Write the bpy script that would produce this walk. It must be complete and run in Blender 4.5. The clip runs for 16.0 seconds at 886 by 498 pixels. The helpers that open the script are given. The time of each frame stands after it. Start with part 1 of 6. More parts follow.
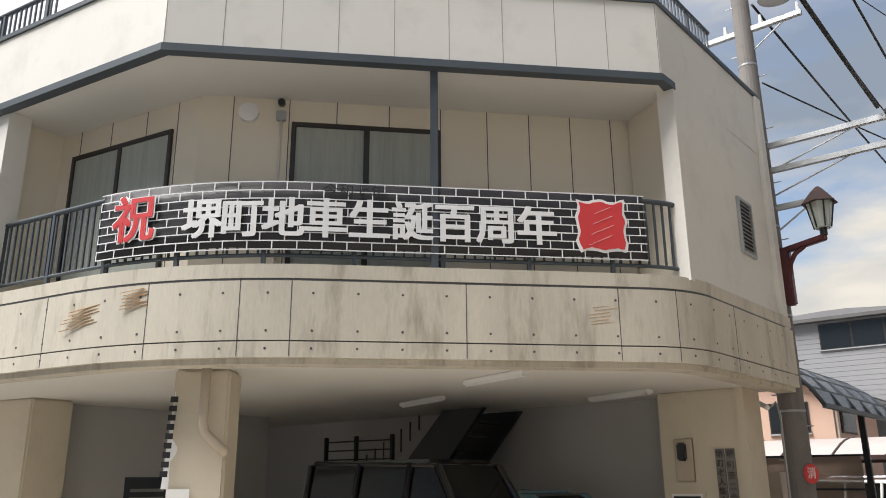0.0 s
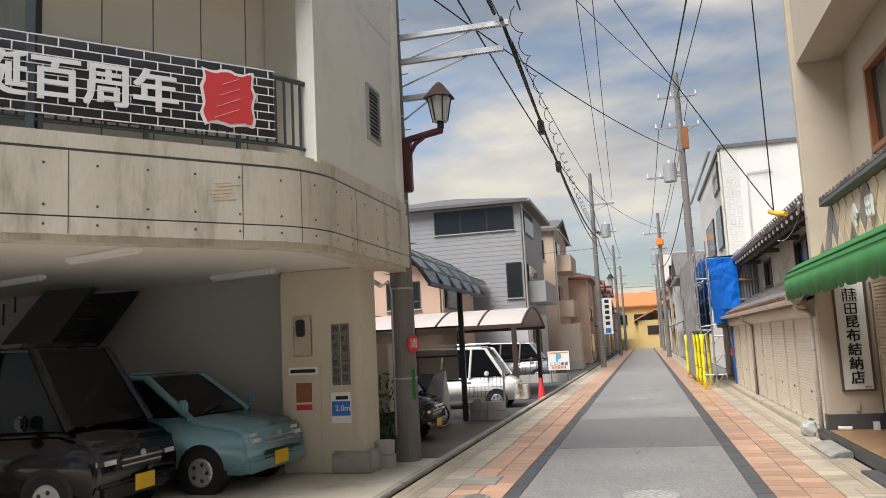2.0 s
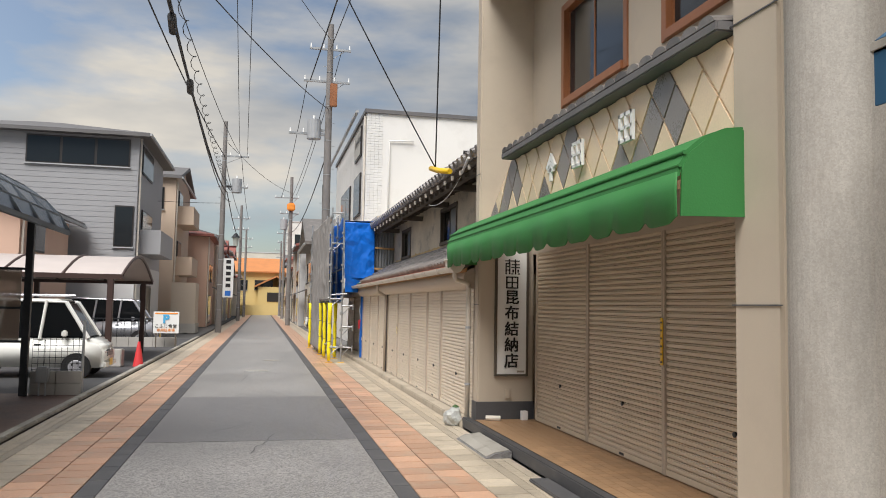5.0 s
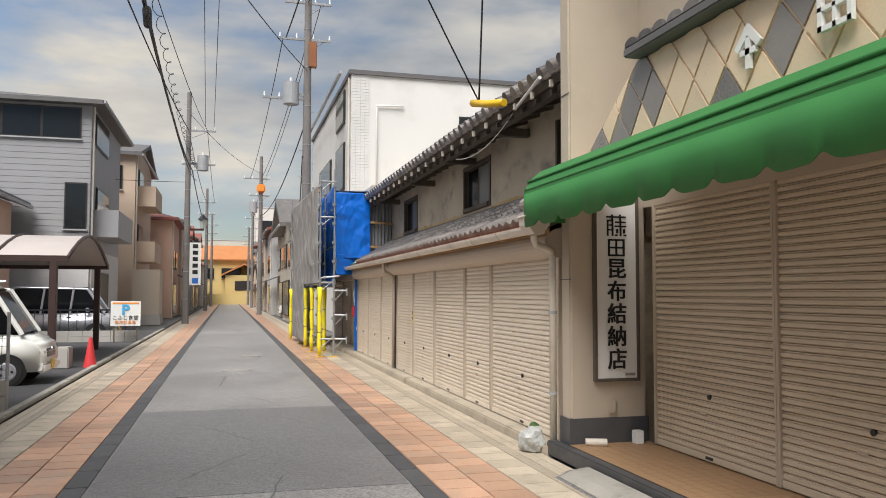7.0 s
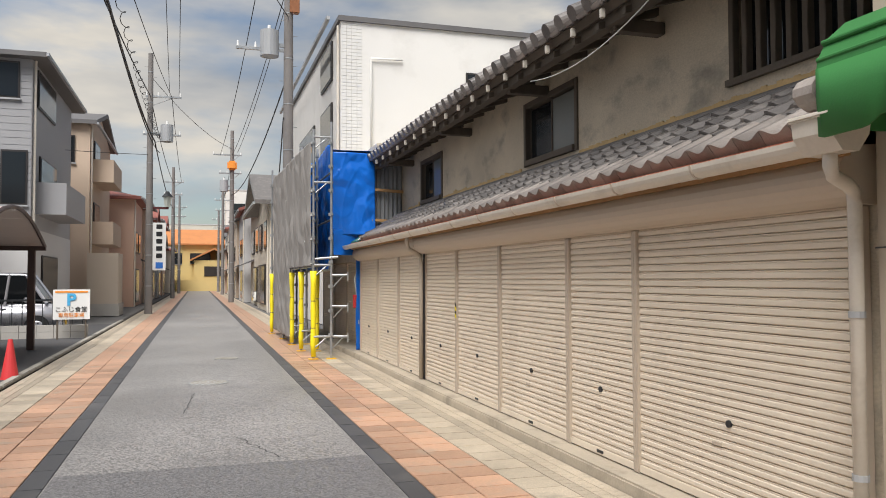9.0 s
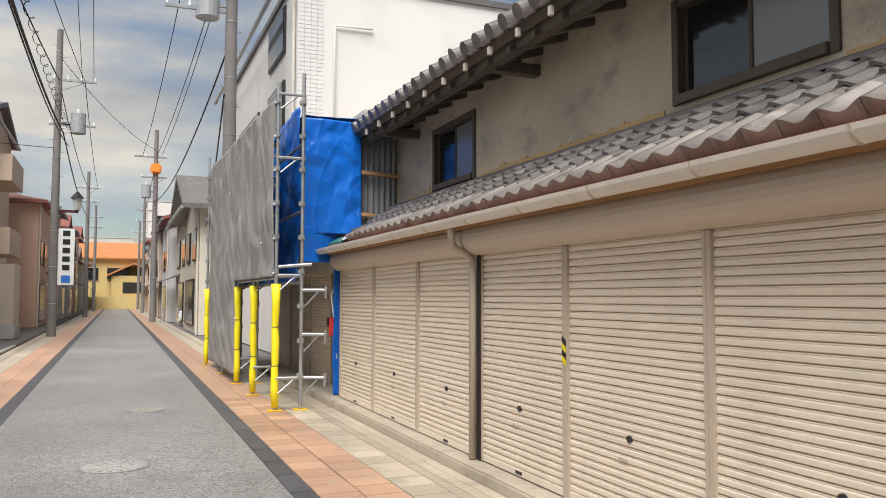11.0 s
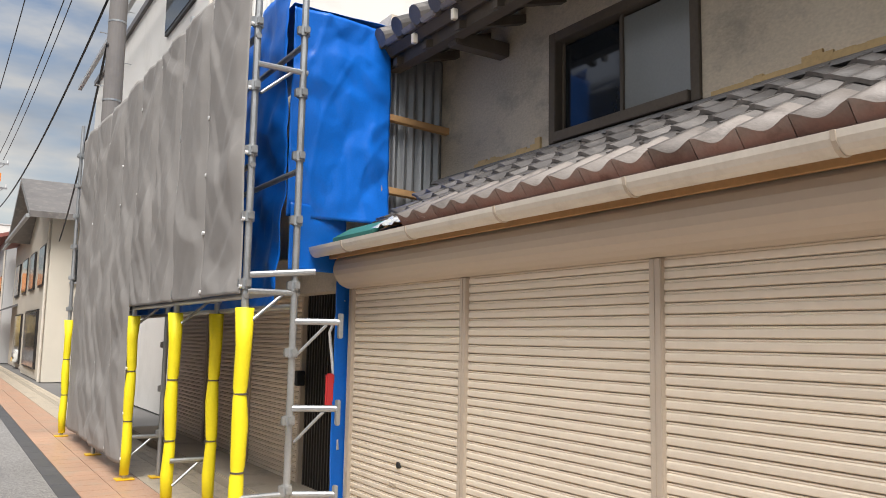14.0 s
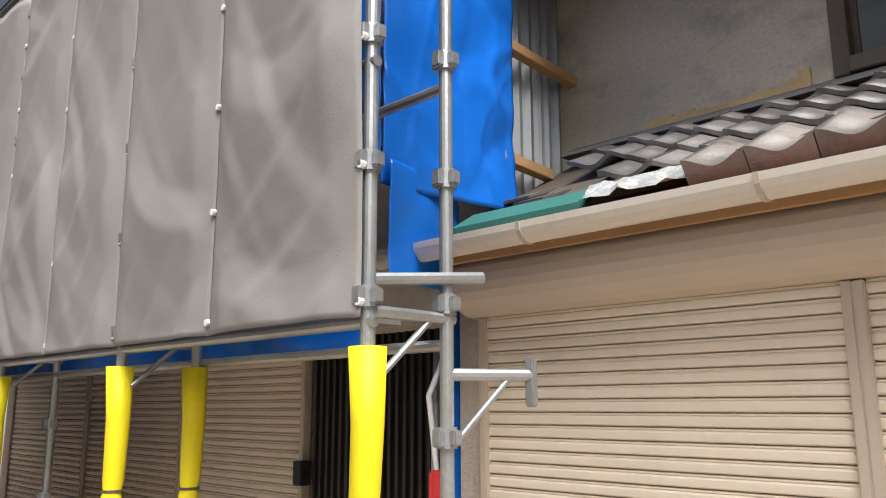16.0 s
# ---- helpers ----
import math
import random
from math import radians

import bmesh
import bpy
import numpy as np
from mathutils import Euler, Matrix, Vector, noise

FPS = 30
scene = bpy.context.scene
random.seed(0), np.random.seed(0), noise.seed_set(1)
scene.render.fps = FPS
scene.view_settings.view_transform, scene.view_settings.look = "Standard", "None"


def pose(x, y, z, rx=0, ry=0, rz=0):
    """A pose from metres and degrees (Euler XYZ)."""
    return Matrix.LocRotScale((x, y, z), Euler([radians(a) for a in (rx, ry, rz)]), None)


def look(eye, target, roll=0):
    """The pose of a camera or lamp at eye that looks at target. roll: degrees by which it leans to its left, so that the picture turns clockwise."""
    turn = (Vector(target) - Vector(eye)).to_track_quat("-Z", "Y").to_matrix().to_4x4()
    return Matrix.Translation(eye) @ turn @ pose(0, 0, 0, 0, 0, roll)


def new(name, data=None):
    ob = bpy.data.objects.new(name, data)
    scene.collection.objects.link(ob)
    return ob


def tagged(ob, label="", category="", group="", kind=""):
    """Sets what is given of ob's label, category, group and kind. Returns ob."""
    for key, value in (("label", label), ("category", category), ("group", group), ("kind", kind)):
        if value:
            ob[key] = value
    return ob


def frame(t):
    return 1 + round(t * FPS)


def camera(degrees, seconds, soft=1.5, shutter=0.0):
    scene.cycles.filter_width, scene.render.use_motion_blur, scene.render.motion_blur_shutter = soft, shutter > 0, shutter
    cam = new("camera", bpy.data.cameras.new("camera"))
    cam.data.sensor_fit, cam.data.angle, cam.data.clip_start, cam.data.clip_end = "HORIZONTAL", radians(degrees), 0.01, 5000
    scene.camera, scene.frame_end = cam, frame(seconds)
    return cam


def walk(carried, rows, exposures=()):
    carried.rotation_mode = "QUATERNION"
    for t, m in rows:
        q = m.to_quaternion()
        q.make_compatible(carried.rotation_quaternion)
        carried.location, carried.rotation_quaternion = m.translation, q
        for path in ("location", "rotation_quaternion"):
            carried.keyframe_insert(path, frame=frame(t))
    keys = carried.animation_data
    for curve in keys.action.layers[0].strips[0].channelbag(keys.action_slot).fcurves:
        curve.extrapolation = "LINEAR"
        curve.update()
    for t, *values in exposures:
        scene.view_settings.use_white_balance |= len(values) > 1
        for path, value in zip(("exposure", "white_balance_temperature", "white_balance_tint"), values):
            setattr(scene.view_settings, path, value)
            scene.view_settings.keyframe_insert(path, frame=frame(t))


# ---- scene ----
cam = camera(58.5, 16.0, soft=0.95)
PATH = [
    (0, (0.308, 0.582, 1.671), (-0.923, 2.055, 2.232), -0.4),
    (0.5, (0.309, 0.578, 1.678), (-0.89, 2.088, 2.208), -0.5),
    (1, (0.306, 0.566, 1.675), (-0.817, 2.146, 2.165), -0.8),
    (1.5, (0.304, 0.61, 1.68), (-0.531, 2.389, 2.054), -2.0),
    (1.9, (0.342, 0.769, 1.659), (-0.215, 2.67, 1.933), -2.7),
    (2, (0.354, 0.815, 1.657), (-0.123, 2.742, 1.902), -2.9),
    (2.1, (0.357, 0.844, 1.659), (-0.046, 2.791, 1.875), -2.9),
    (2.5, (0.351, 1.089, 1.646), (0.224, 3.08, 1.785), -2.7),
    (3, (0.409, 1.5, 1.638), (0.47, 3.497, 1.732), -1.9),
    (3.5, (0.307, 1.958, 1.631), (0.475, 3.949, 1.722), -1.0),
    (4, (0.259, 2.492, 1.636), (0.558, 4.466, 1.753), -0.0),
    (4.2, (0.225, 2.725, 1.635), (0.561, 4.691, 1.771), 0.3),
    (6.3, (0.073, 6.082, 1.484), (0.592, 8.008, 1.622), 0.7),
    (6.5, (0.019, 6.402, 1.492), (0.54, 8.329, 1.621), 0.5),
    (7, (-0.091, 7.24, 1.49), (0.432, 9.167, 1.603), 0.1),
    (7.5, (-0.165, 8.174, 1.464), (0.372, 10.098, 1.569), 0.0),
    (8, (-0.169, 9.135, 1.463), (0.386, 11.054, 1.556), -0.2),
    (8.5, (-0.109, 10.176, 1.468), (0.463, 12.091, 1.55), -0.3),
    (9, (-0.066, 11.229, 1.488), (0.527, 13.138, 1.563), -0.2),
    (9.2, (-0.065, 11.663, 1.496), (0.539, 13.568, 1.572), -0.1),
    (11.3, (0.127, 16.307, 1.459), (0.92, 18.138, 1.592), 0.3),
    (11.5, (0.165, 16.72, 1.445), (0.979, 18.541, 1.586), 0.5),
    (12, (0.252, 17.649, 1.447), (1.116, 19.446, 1.602), 1.0),
    (12.5, (0.321, 18.531, 1.453), (1.235, 20.302, 1.621), 1.5),
    (13, (0.338, 19.347, 1.436), (1.31, 21.084, 1.623), 1.7),
    (13.5, (0.337, 20.145, 1.445), (1.352, 21.856, 1.651), 1.5),
    (14, (0.296, 20.916, 1.45), (1.36, 22.594, 1.68), 1.1),
    (14.5, (0.248, 21.651, 1.451), (1.386, 23.275, 1.712), 0.5),
    (15, (0.239, 22.436, 1.475), (1.48, 23.973, 1.784), 0.1),
    (15.5, (0.279, 23.239, 1.475), (1.629, 24.668, 1.844), -0.1),
    (16, (0.361, 24.107, 1.457), (1.77, 25.473, 1.845), -0.2),
]
walk(cam, [(t, look(eye, target, roll)) for t, eye, target, roll in PATH],
     [(0, 0.5), (1.5, 0.46), (2.0, 0.34), (2.5, 0.25), (3.5, 0.2), (7, 0.2), (9, 0.22), (11.3, 0.27), (12.5, 0.33), (14.5, 0.46), (16, 0.64)])

# ---- world and light ----
world = bpy.data.worlds.new("sky")
scene.world = world
world.use_nodes = True
wn, wl = world.node_tree.nodes, world.node_tree.links
wn.clear()
sky = wn.new("ShaderNodeTexSky")
sky.sky_type, sky.sun_disc = "NISHITA", False
sky.sun_elevation, sky.sun_rotation = radians(38), radians(-60)
wtc = wn.new("ShaderNodeTexCoord")
wmap = wn.new("ShaderNodeMapping")
wmap.inputs["Scale"].default_value = (1.0, 1.0, 3.2)
wl.new(wtc.outputs["Generated"], wmap.inputs["Vector"])
cl = wn.new("ShaderNodeTexNoise")
cl.inputs["Scale"].default_value, cl.inputs["Detail"].default_value, cl.inputs["Roughness"].default_value = 2.1, 7.0, 0.52
wl.new(wmap.outputs[0], cl.inputs["Vector"])
cov = wn.new("ShaderNodeValToRGB")
cov.color_ramp.elements[0].position, cov.color_ramp.elements[1].position = 0.43, 0.55
wl.new(cl.outputs["Fac"], cov.inputs["Fac"])
cl2 = wn.new("ShaderNodeTexNoise")
cl2.inputs["Scale"].default_value, cl2.inputs["Detail"].default_value = 3.3, 5.0
wl.new(wmap.outputs[0], cl2.inputs["Vector"])
shade = wn.new("ShaderNodeValToRGB")
shade.color_ramp.elements[0].position, shade.color_ramp.elements[0].color = 0.34, (4.2, 5.0, 6.2, 1)
shade.color_ramp.elements[1].position, shade.color_ramp.elements[1].color = 0.68, (12.5, 11.7, 10.4, 1)
wl.new(cl2.outputs["Fac"], shade.inputs["Fac"])
clear = wn.new("ShaderNodeMix")
clear.data_type, clear.blend_type = "RGBA", "MULTIPLY"
clear.inputs["Factor"].default_value = 1.0
clear.inputs[7].default_value = (1.5, 1.5, 1.5, 1)
wl.new(sky.outputs[0], clear.inputs[6])
wmix = wn.new("ShaderNodeMix")
wmix.data_type = "RGBA"
wl.new(cov.outputs["Color"], wmix.inputs["Factor"])
wl.new(clear.outputs[2], wmix.inputs[6])
wl.new(shade.outputs["Color"], wmix.inputs[7])
wbg = wn.new("ShaderNodeBackground")
wbg.inputs["Strength"].default_value = 0.051
wl.new(wmix.outputs[2], wbg.inputs["Color"])
wout = wn.new("ShaderNodeOutputWorld")
wl.new(wbg.outputs[0], wout.inputs[0])

sun = bpy.data.lights.new("sun", "SUN")
sun.energy, sun.angle, sun.color = 4.7, radians(40), (1.0, 0.97, 0.94)
sun_ob = new("sun", sun)
sun_ob.matrix_world = look((-7, -4, 21), (0, 8, 0))


# ---- materials ----
def mat(name, color, rough=0.7, metal=0.0, var=0.12, scale=6.0, bump=0.15, fine=60.0, rand=0.0, stain=None, stain_amount=0.0, spec=0.5, stretch=(1, 1, 1), speck=0.0, grit=120.0):
    """A surface with variation at two scales, fine relief and, if wanted, stains of another colour and a stony speckle."""
    m = bpy.data.materials.new(name)
    m.use_nodes = True
    n, l = m.node_tree.nodes, m.node_tree.links
    b = n["Principled BSDF"]
    b.inputs["Roughness"].default_value, b.inputs["Metallic"].default_value = rough, metal
    b.inputs["Specular IOR Level"].default_value = spec
    tc = n.new("ShaderNodeTexCoord")
    geo = n.new("ShaderNodeNewGeometry")
    mp = n.new("ShaderNodeMapping")
    mp.inputs["Scale"].default_value = stretch
    l.new(geo.outputs["Position"], mp.inputs["Vector"])
    big = n.new("ShaderNodeTexNoise")
    big.inputs["Scale"].default_value, big.inputs["Detail"].default_value = scale * 0.25, 5.0
    small = n.new("ShaderNodeTexNoise")
    small.inputs["Scale"].default_value, small.inputs["Detail"].default_value = fine, 3.0
    for t in (big, small):
        l.new(mp.outputs[0], t.inputs["Vector"])
    add = n.new("ShaderNodeMath")
    add.operation = "MULTIPLY_ADD"
    l.new(small.outputs["Fac"], add.inputs[0])
    add.inputs[1].default_value = 0.5
    l.new(big.outputs["Fac"], add.inputs[2])
    val = n.new("ShaderNodeMapRange")
    val.inputs["From Min"].default_value, val.inputs["From Max"].default_value = 0.4, 1.1
    val.inputs["To Min"].default_value, val.inputs["To Max"].default_value = 1 - var, 1 + var
    l.new(add.outputs[0], val.inputs["Value"])
    last = val.outputs[0]
    if speck:
        vo = n.new("ShaderNodeTexVoronoi")
        vo.inputs["Scale"].default_value = grit
        l.new(geo.outputs["Position"], vo.inputs["Vector"])
        bw = n.new("ShaderNodeSeparateColor")
        l.new(vo.outputs["Color"], bw.inputs[0])
        sr = n.new("ShaderNodeMapRange")
        sr.inputs["To Min"].default_value, sr.inputs["To Max"].default_value = 1 - speck, 1 + speck
        l.new(bw.outputs[0], sr.inputs["Value"])
        sm = n.new("ShaderNodeMath")
        sm.operation = "MULTIPLY"
        l.new(last, sm.inputs[0])
        l.new(sr.outputs[0], sm.inputs[1])
        last = sm.outputs[0]
    if rand:
        oi = n.new("ShaderNodeObjectInfo")
        mr = n.new("ShaderNodeMapRange")
        mr.inputs["To Min"].default_value, mr.inputs["To Max"].default_value = 1 - rand, 1 + rand
        l.new(oi.outputs["Random"], mr.inputs["Value"])
        mu = n.new("ShaderNodeMath")
        mu.operation = "MULTIPLY"
        l.new(last, mu.inputs[0])
        l.new(mr.outputs[0], mu.inputs[1])
        last = mu.outputs[0]
    mul = n.new("ShaderNodeVectorMath")
    mul.operation = "SCALE"
    mul.inputs[0].default_value = color
    l.new(last, mul.inputs["Scale"])
    out = mul.outputs[0]
    if stain:
        sn = n.new("ShaderNodeTexNoise")
        sn.inputs["Scale"].default_value, sn.inputs["Detail"].default_value, sn.inputs["Roughness"].default_value = scale * 0.6, 8.0, 0.65
        l.new(mp.outputs[0], sn.inputs["Vector"])
        rp = n.new("ShaderNodeMapRange")
        rp.inputs["From Min"].default_value, rp.inputs["From Max"].default_value = 0.52, 0.72
        rp.inputs["To Max"].default_value = stain_amount
        l.new(sn.outputs["Fac"], rp.inputs["Value"])
        mx = n.new("ShaderNodeMix")
        mx.data_type = "RGBA"
        l.new(rp.outputs[0], mx.inputs["Factor"])
        l.new(out, mx.inputs[6])
        mx.inputs[7].default_value = (*stain, 1)
        out = mx.outputs[2]
    l.new(out, b.inputs["Base Color"])
    if bump:
        bp = n.new("ShaderNodeBump")
        bp.inputs["Strength"].default_value, bp.inputs["Distance"].default_value = bump, 0.01
        l.new(add.outputs[0], bp.inputs["Height"])
        l.new(bp.outputs[0], b.inputs["Normal"])
    rr = n.new("ShaderNodeMapRange")
    rr.inputs["From Min"].default_value, rr.inputs["From Max"].default_value = 0.4, 1.1
    rr.inputs["To Min"].default_value, rr.inputs["To Max"].default_value = max(0.02, rough - 0.08), min(1, rough + 0.08)
    l.new(add.outputs[0], rr.inputs["Value"])
    l.new(rr.outputs[0], b.inputs["Roughness"])
    return m


M = dict(
    asphalt=mat("asphalt", (0.25, 0.24, 0.23), 0.4, var=0.3, scale=1.6, fine=85, bump=1.0, stain=(0.15, 0.145, 0.145), stain_amount=0.6, speck=0.55, grit=75),
    asphalt_dark=mat("repaired_asphalt", (0.165, 0.16, 0.16), 0.4, var=0.25, scale=1.6, fine=110, bump=0.8, speck=0.5, grit=85),
    lot=mat("lot_asphalt", (0.06, 0.06, 0.063), 0.75, var=0.3, scale=3, fine=110, bump=0.5, stain=(0.12, 0.11, 0.1), stain_amount=0.5),
    earth=mat("far_ground", (0.16, 0.155, 0.15), 0.9, var=0.2, scale=1),
    joint=mat("joint_mortar", (0.055, 0.047, 0.04), 0.9, var=0.2),
    tile_orange=mat("terracotta_paver", (0.47, 0.285, 0.19), 0.42, var=0.25, scale=4, fine=90, bump=0.25, rand=0.22, stain=(0.36, 0.30, 0.235), stain_amount=0.8, speck=0.12),
    tile_beige=mat("beige_paver", (0.46, 0.395, 0.305), 0.42, var=0.25, scale=5, fine=90, bump=0.25, rand=0.2, stain=(0.24, 0.21, 0.165), stain_amount=0.75, speck=0.14),
    tile_dark=mat("dark_border_stone", (0.075, 0.075, 0.078), 0.55, var=0.25, rand=0.15, stain=(0.16, 0.15, 0.14), stain_amount=0.4),
    kerb=mat("kerb_concrete", (0.34, 0.32, 0.28), 0.85, var=0.2, rand=0.1, stain=(0.12, 0.11, 0.09), stain_amount=0.6),
    iron=mat("cast_iron", (0.30, 0.30, 0.29), 0.45, 0.5, var=0.3, fine=120),
    concrete=mat("board_marked_concrete", (0.56, 0.52, 0.435), 0.85, var=0.16, scale=6, fine=40, bump=0.3, stain=(0.27, 0.24, 0.18), stain_amount=0.85, stretch=(1, 1, 0.22)),
    rust=mat("rust_stain", (0.50, 0.31, 0.14), 0.85, var=0.2),
    panel=mat("cream_wall_panel", (0.74, 0.715, 0.66), 0.7, var=0.05, scale=2, fine=120, bump=0.08, stain=(0.55, 0.53, 0.48), stain_amount=0.5),
    panel_in=mat("balcony_wall_panel", (0.76, 0.69, 0.57), 0.7, var=0.06, scale=2, fine=120, bump=0.08),
    soffit=mat("soffit_paint", (0.72, 0.70, 0.66), 0.8, var=0.05, scale=2, bump=0.05),
    garage=mat("garage_wall", (0.47, 0.465, 0.46), 0.75, var=0.08, scale=2, bump=0.08),
    pier=mat("pier_render", (0.60, 0.54, 0.43), 0.75, var=0.06, scale=2, fine=90, bump=0.15, stain=(0.46, 0.41, 0.33), stain_amount=0.5),
    pole=mat("concrete_pole", (0.20, 0.185, 0.175), 0.85, var=0.2, scale=3, fine=70, stain=(0.12, 0.11, 0.105), stain_amount=0.5),
    column=mat("rough_concrete_column", (0.40, 0.375, 0.335), 0.85, var=0.2, scale=3, fine=50, bump=0.4, stain=(0.27, 0.245, 0.21), stain_amount=0.7, stretch=(1, 1, 0.4), speck=0.1),
    darkmetal=mat("dark_bronze_metal", (0.035, 0.038, 0.042), 0.45, 0.4, var=0.15),
    navy=mat("navy_trim", (0.075, 0.09, 0.105), 0.5, 0.2, var=0.1),
    steel=mat("galvanised_steel", (0.42, 0.43, 0.435), 0.42, 0.75, var=0.25, scale=12, fine=60, bump=0.1),
    yellow=mat("yellow_foam", (0.86, 0.72, 0.01), 0.6, var=0.08, scale=14, fine=50, bump=0.3),
    greytarp=mat("grey_mesh_sheet", (0.265, 0.25, 0.235), 0.7, var=0.1, scale=5, fine=200, bump=0.2),
    bluetarp=mat("blue_tarpaulin", (0.006, 0.145, 0.62), 0.34, var=0.15, scale=8, fine=70, bump=0.25),
    shutter=mat("beige_shutter_steel", (0.76, 0.67, 0.545), 0.4, 0.0, var=0.06, scale=2, fine=30, bump=0.05, rand=0.03, stain=(0.56, 0.48, 0.38), stain_amount=0.4, stretch=(1, 1, 0.3)),
    shutter_dark=mat("charcoal_shutter_steel", (0.055, 0.06, 0.072), 0.42, 0.3, var=0.15, scale=2, fine=30, bump=0.05, rand=0.06),
    casing=mat("shutter_casing", (0.50, 0.425, 0.34), 0.5, var=0.06, scale=2, fine=30, bump=0.05),
    plaster=mat("weathered_mud_plaster", (0.56, 0.49, 0.38), 0.95, var=0.32, scale=3.2, fine=45, bump=0.7, stain=(0.25, 0.23, 0.195), stain_amount=0.85, stretch=(1, 1, 1.6)),
    plaster_bare=mat("crumbled_ochre_plaster", (0.56, 0.40, 0.20), 0.95, var=0.25, scale=9, fine=40, bump=0.9),
    oldwood=mat("weathered_dark_wood", (0.105, 0.085, 0.065), 0.8, var=0.3, scale=8, fine=40, stretch=(6, 1, 1)),
    newwood=mat("raw_timber", (0.46, 0.27, 0.12), 0.7, var=0.2, scale=8, fine=40),
    kawara=mat("grey_roof_tile", (0.15, 0.138, 0.13), 0.34, var=0.3, scale=8, fine=70, bump=0.3, rand=0.4, stain=(0.34, 0.31, 0.28), stain_amount=0.6),
    kawara_edge=mat("reddish_eave_tile", (0.255, 0.225, 0.203), 0.45, var=0.25, scale=9, fine=70, bump=0.35, rand=0.25, stain=(0.06, 0.052, 0.045), stain_amount=0.75),
    copper=mat("copper_flashing", (0.42, 0.13, 0.07), 0.5, 0.3, var=0.3),
    gutter=mat("cream_gutter", (0.66, 0.61, 0.53), 0.4, var=0.08, stain=(0.42, 0.37, 0.30), stain_amount=0.5),
    shopwall=mat("shop_render", (0.50, 0.43, 0.34), 0.75, var=0.06, scale=2, fine=100, bump=0.1, stain=(0.41, 0.35, 0.28), stain_amount=0.5),
    tile_base=mat("dark_base_tile", (0.085, 0.085, 0.09), 0.4, var=0.2),
    tile_cream=mat("ochre_facade_tile", (0.78, 0.61, 0.42), 0.35, var=0.12, rand=0.1),
    tile_grey=mat("grey_facade_tile", (0.23, 0.205, 0.19), 0.3, var=0.2, rand=0.2),
    floor_tile=mat("brown_floor_tile", (0.36, 0.22, 0.12), 0.5, var=0.15, rand=0.12),
    greenawn=mat("green_canvas", (0.03, 0.175, 0.04), 0.65, var=0.12, scale=6, fine=90, bump=0.15),
    blueawn=mat("blue_canvas", (0.014, 0.075, 0.15), 0.7, var=0.15, scale=5, fine=90, bump=0.15),
    whitetile=mat("white_glazed_tile", (0.72, 0.71, 0.68), 0.25, var=0.08, rand=0.05),
    whitewall=mat("white_render", (0.74, 0.725, 0.69), 0.8, var=0.06, scale=1.2, fine=60, bump=0.1, stain=(0.58, 0.56, 0.52), stain_amount=0.5),
    brownframe=mat("reddish_window_frame", (0.30, 0.12, 0.05), 0.45, var=0.15),
    frame_dark=mat("dark_window_frame", (0.045, 0.04, 0.038), 0.4, 0.3, var=0.1),
    glassdark=mat("dark_window_glass", (0.016, 0.019, 0.022), 0.06, var=0.05, bump=0.0, spec=0.5),
    frosted=mat("frosted_window_glass", (0.20, 0.21, 0.20), 0.18, var=0.1, scale=4, bump=0.03),
    curtain=mat("pale_curtain", (0.36, 0.38, 0.34), 0.6, var=0.2, scale=12, fine=20, stretch=(4, 4, 0.2)),
    white=mat("white_paint", (0.80, 0.80, 0.78), 0.45, var=0.04),
    black=mat("black_print", (0.012, 0.012, 0.013), 0.55, var=0.1),
    ban_black=mat("banner_black", (0.022, 0.021, 0.024), 0.5, var=0.2, scale=8, fine=120),
    ban_white=mat("banner_white", (0.80, 0.80, 0.80), 0.5, var=0.03),
    red=mat("red_print", (0.62, 0.045, 0.05), 0.5, var=0.08),
    blue=mat("blue_print", (0.03, 0.16, 0.55), 0.5, var=0.08),
    skyblue=mat("light_blue_print", (0.08, 0.42, 0.72), 0.5, var=0.05),
    orange=mat("orange_print", (0.85, 0.30, 0.04), 0.6, var=0.06),
    maroon=mat("maroon_iron", (0.10, 0.028, 0.03), 0.45, 0.2, var=0.15),
    lampglass=mat("lamp_glass", (0.45, 0.48, 0.44), 0.15, var=0.08, bump=0.0),
    polycarb=mat("smoked_polycarbonate", (0.04, 0.055, 0.08), 0.25, var=0.1, bump=0.02),
    polywhite=mat("cloudy_polycarbonate", (0.52, 0.46, 0.43), 0.35, var=0.08, bump=0.03),
    brownsteel=mat("brown_steel", (0.06, 0.035, 0.03), 0.5, 0.2, var=0.12),
    vanblack=mat("black_car_paint", (0.008, 0.008, 0.010), 0.12, 0.2, var=0.05, bump=0.0, spec=0.7),
    carblue=mat("teal_car_paint", (0.20, 0.35, 0.42), 0.22, 0.3, var=0.04, bump=0.0),
    carwhite=mat("white_car_paint", (0.76, 0.76, 0.72), 0.2, 0.0, var=0.03, bump=0.0),
    carsilver=mat("silver_car_paint", (0.52, 0.52, 0.55), 0.25, 0.5, var=0.04, bump=0.0),
    tyre=mat("tyre_rubber", (0.018, 0.018, 0.018), 0.85, var=0.2),
    headlight=mat("headlight_glass", (0.70, 0.70, 0.68), 0.08, 0.3, var=0.1, bump=0.0),
    plate=mat("yellow_plate", (0.80, 0.50, 0.02), 0.4, var=0.05),
    greyclad=mat("grey_siding", (0.33, 0.33, 0.34), 0.7, var=0.06, scale=3, bump=0.1),
    palegrey=mat("pale_grey_render", (0.56, 0.555, 0.55), 0.8, var=0.05, scale=3, bump=0.1),
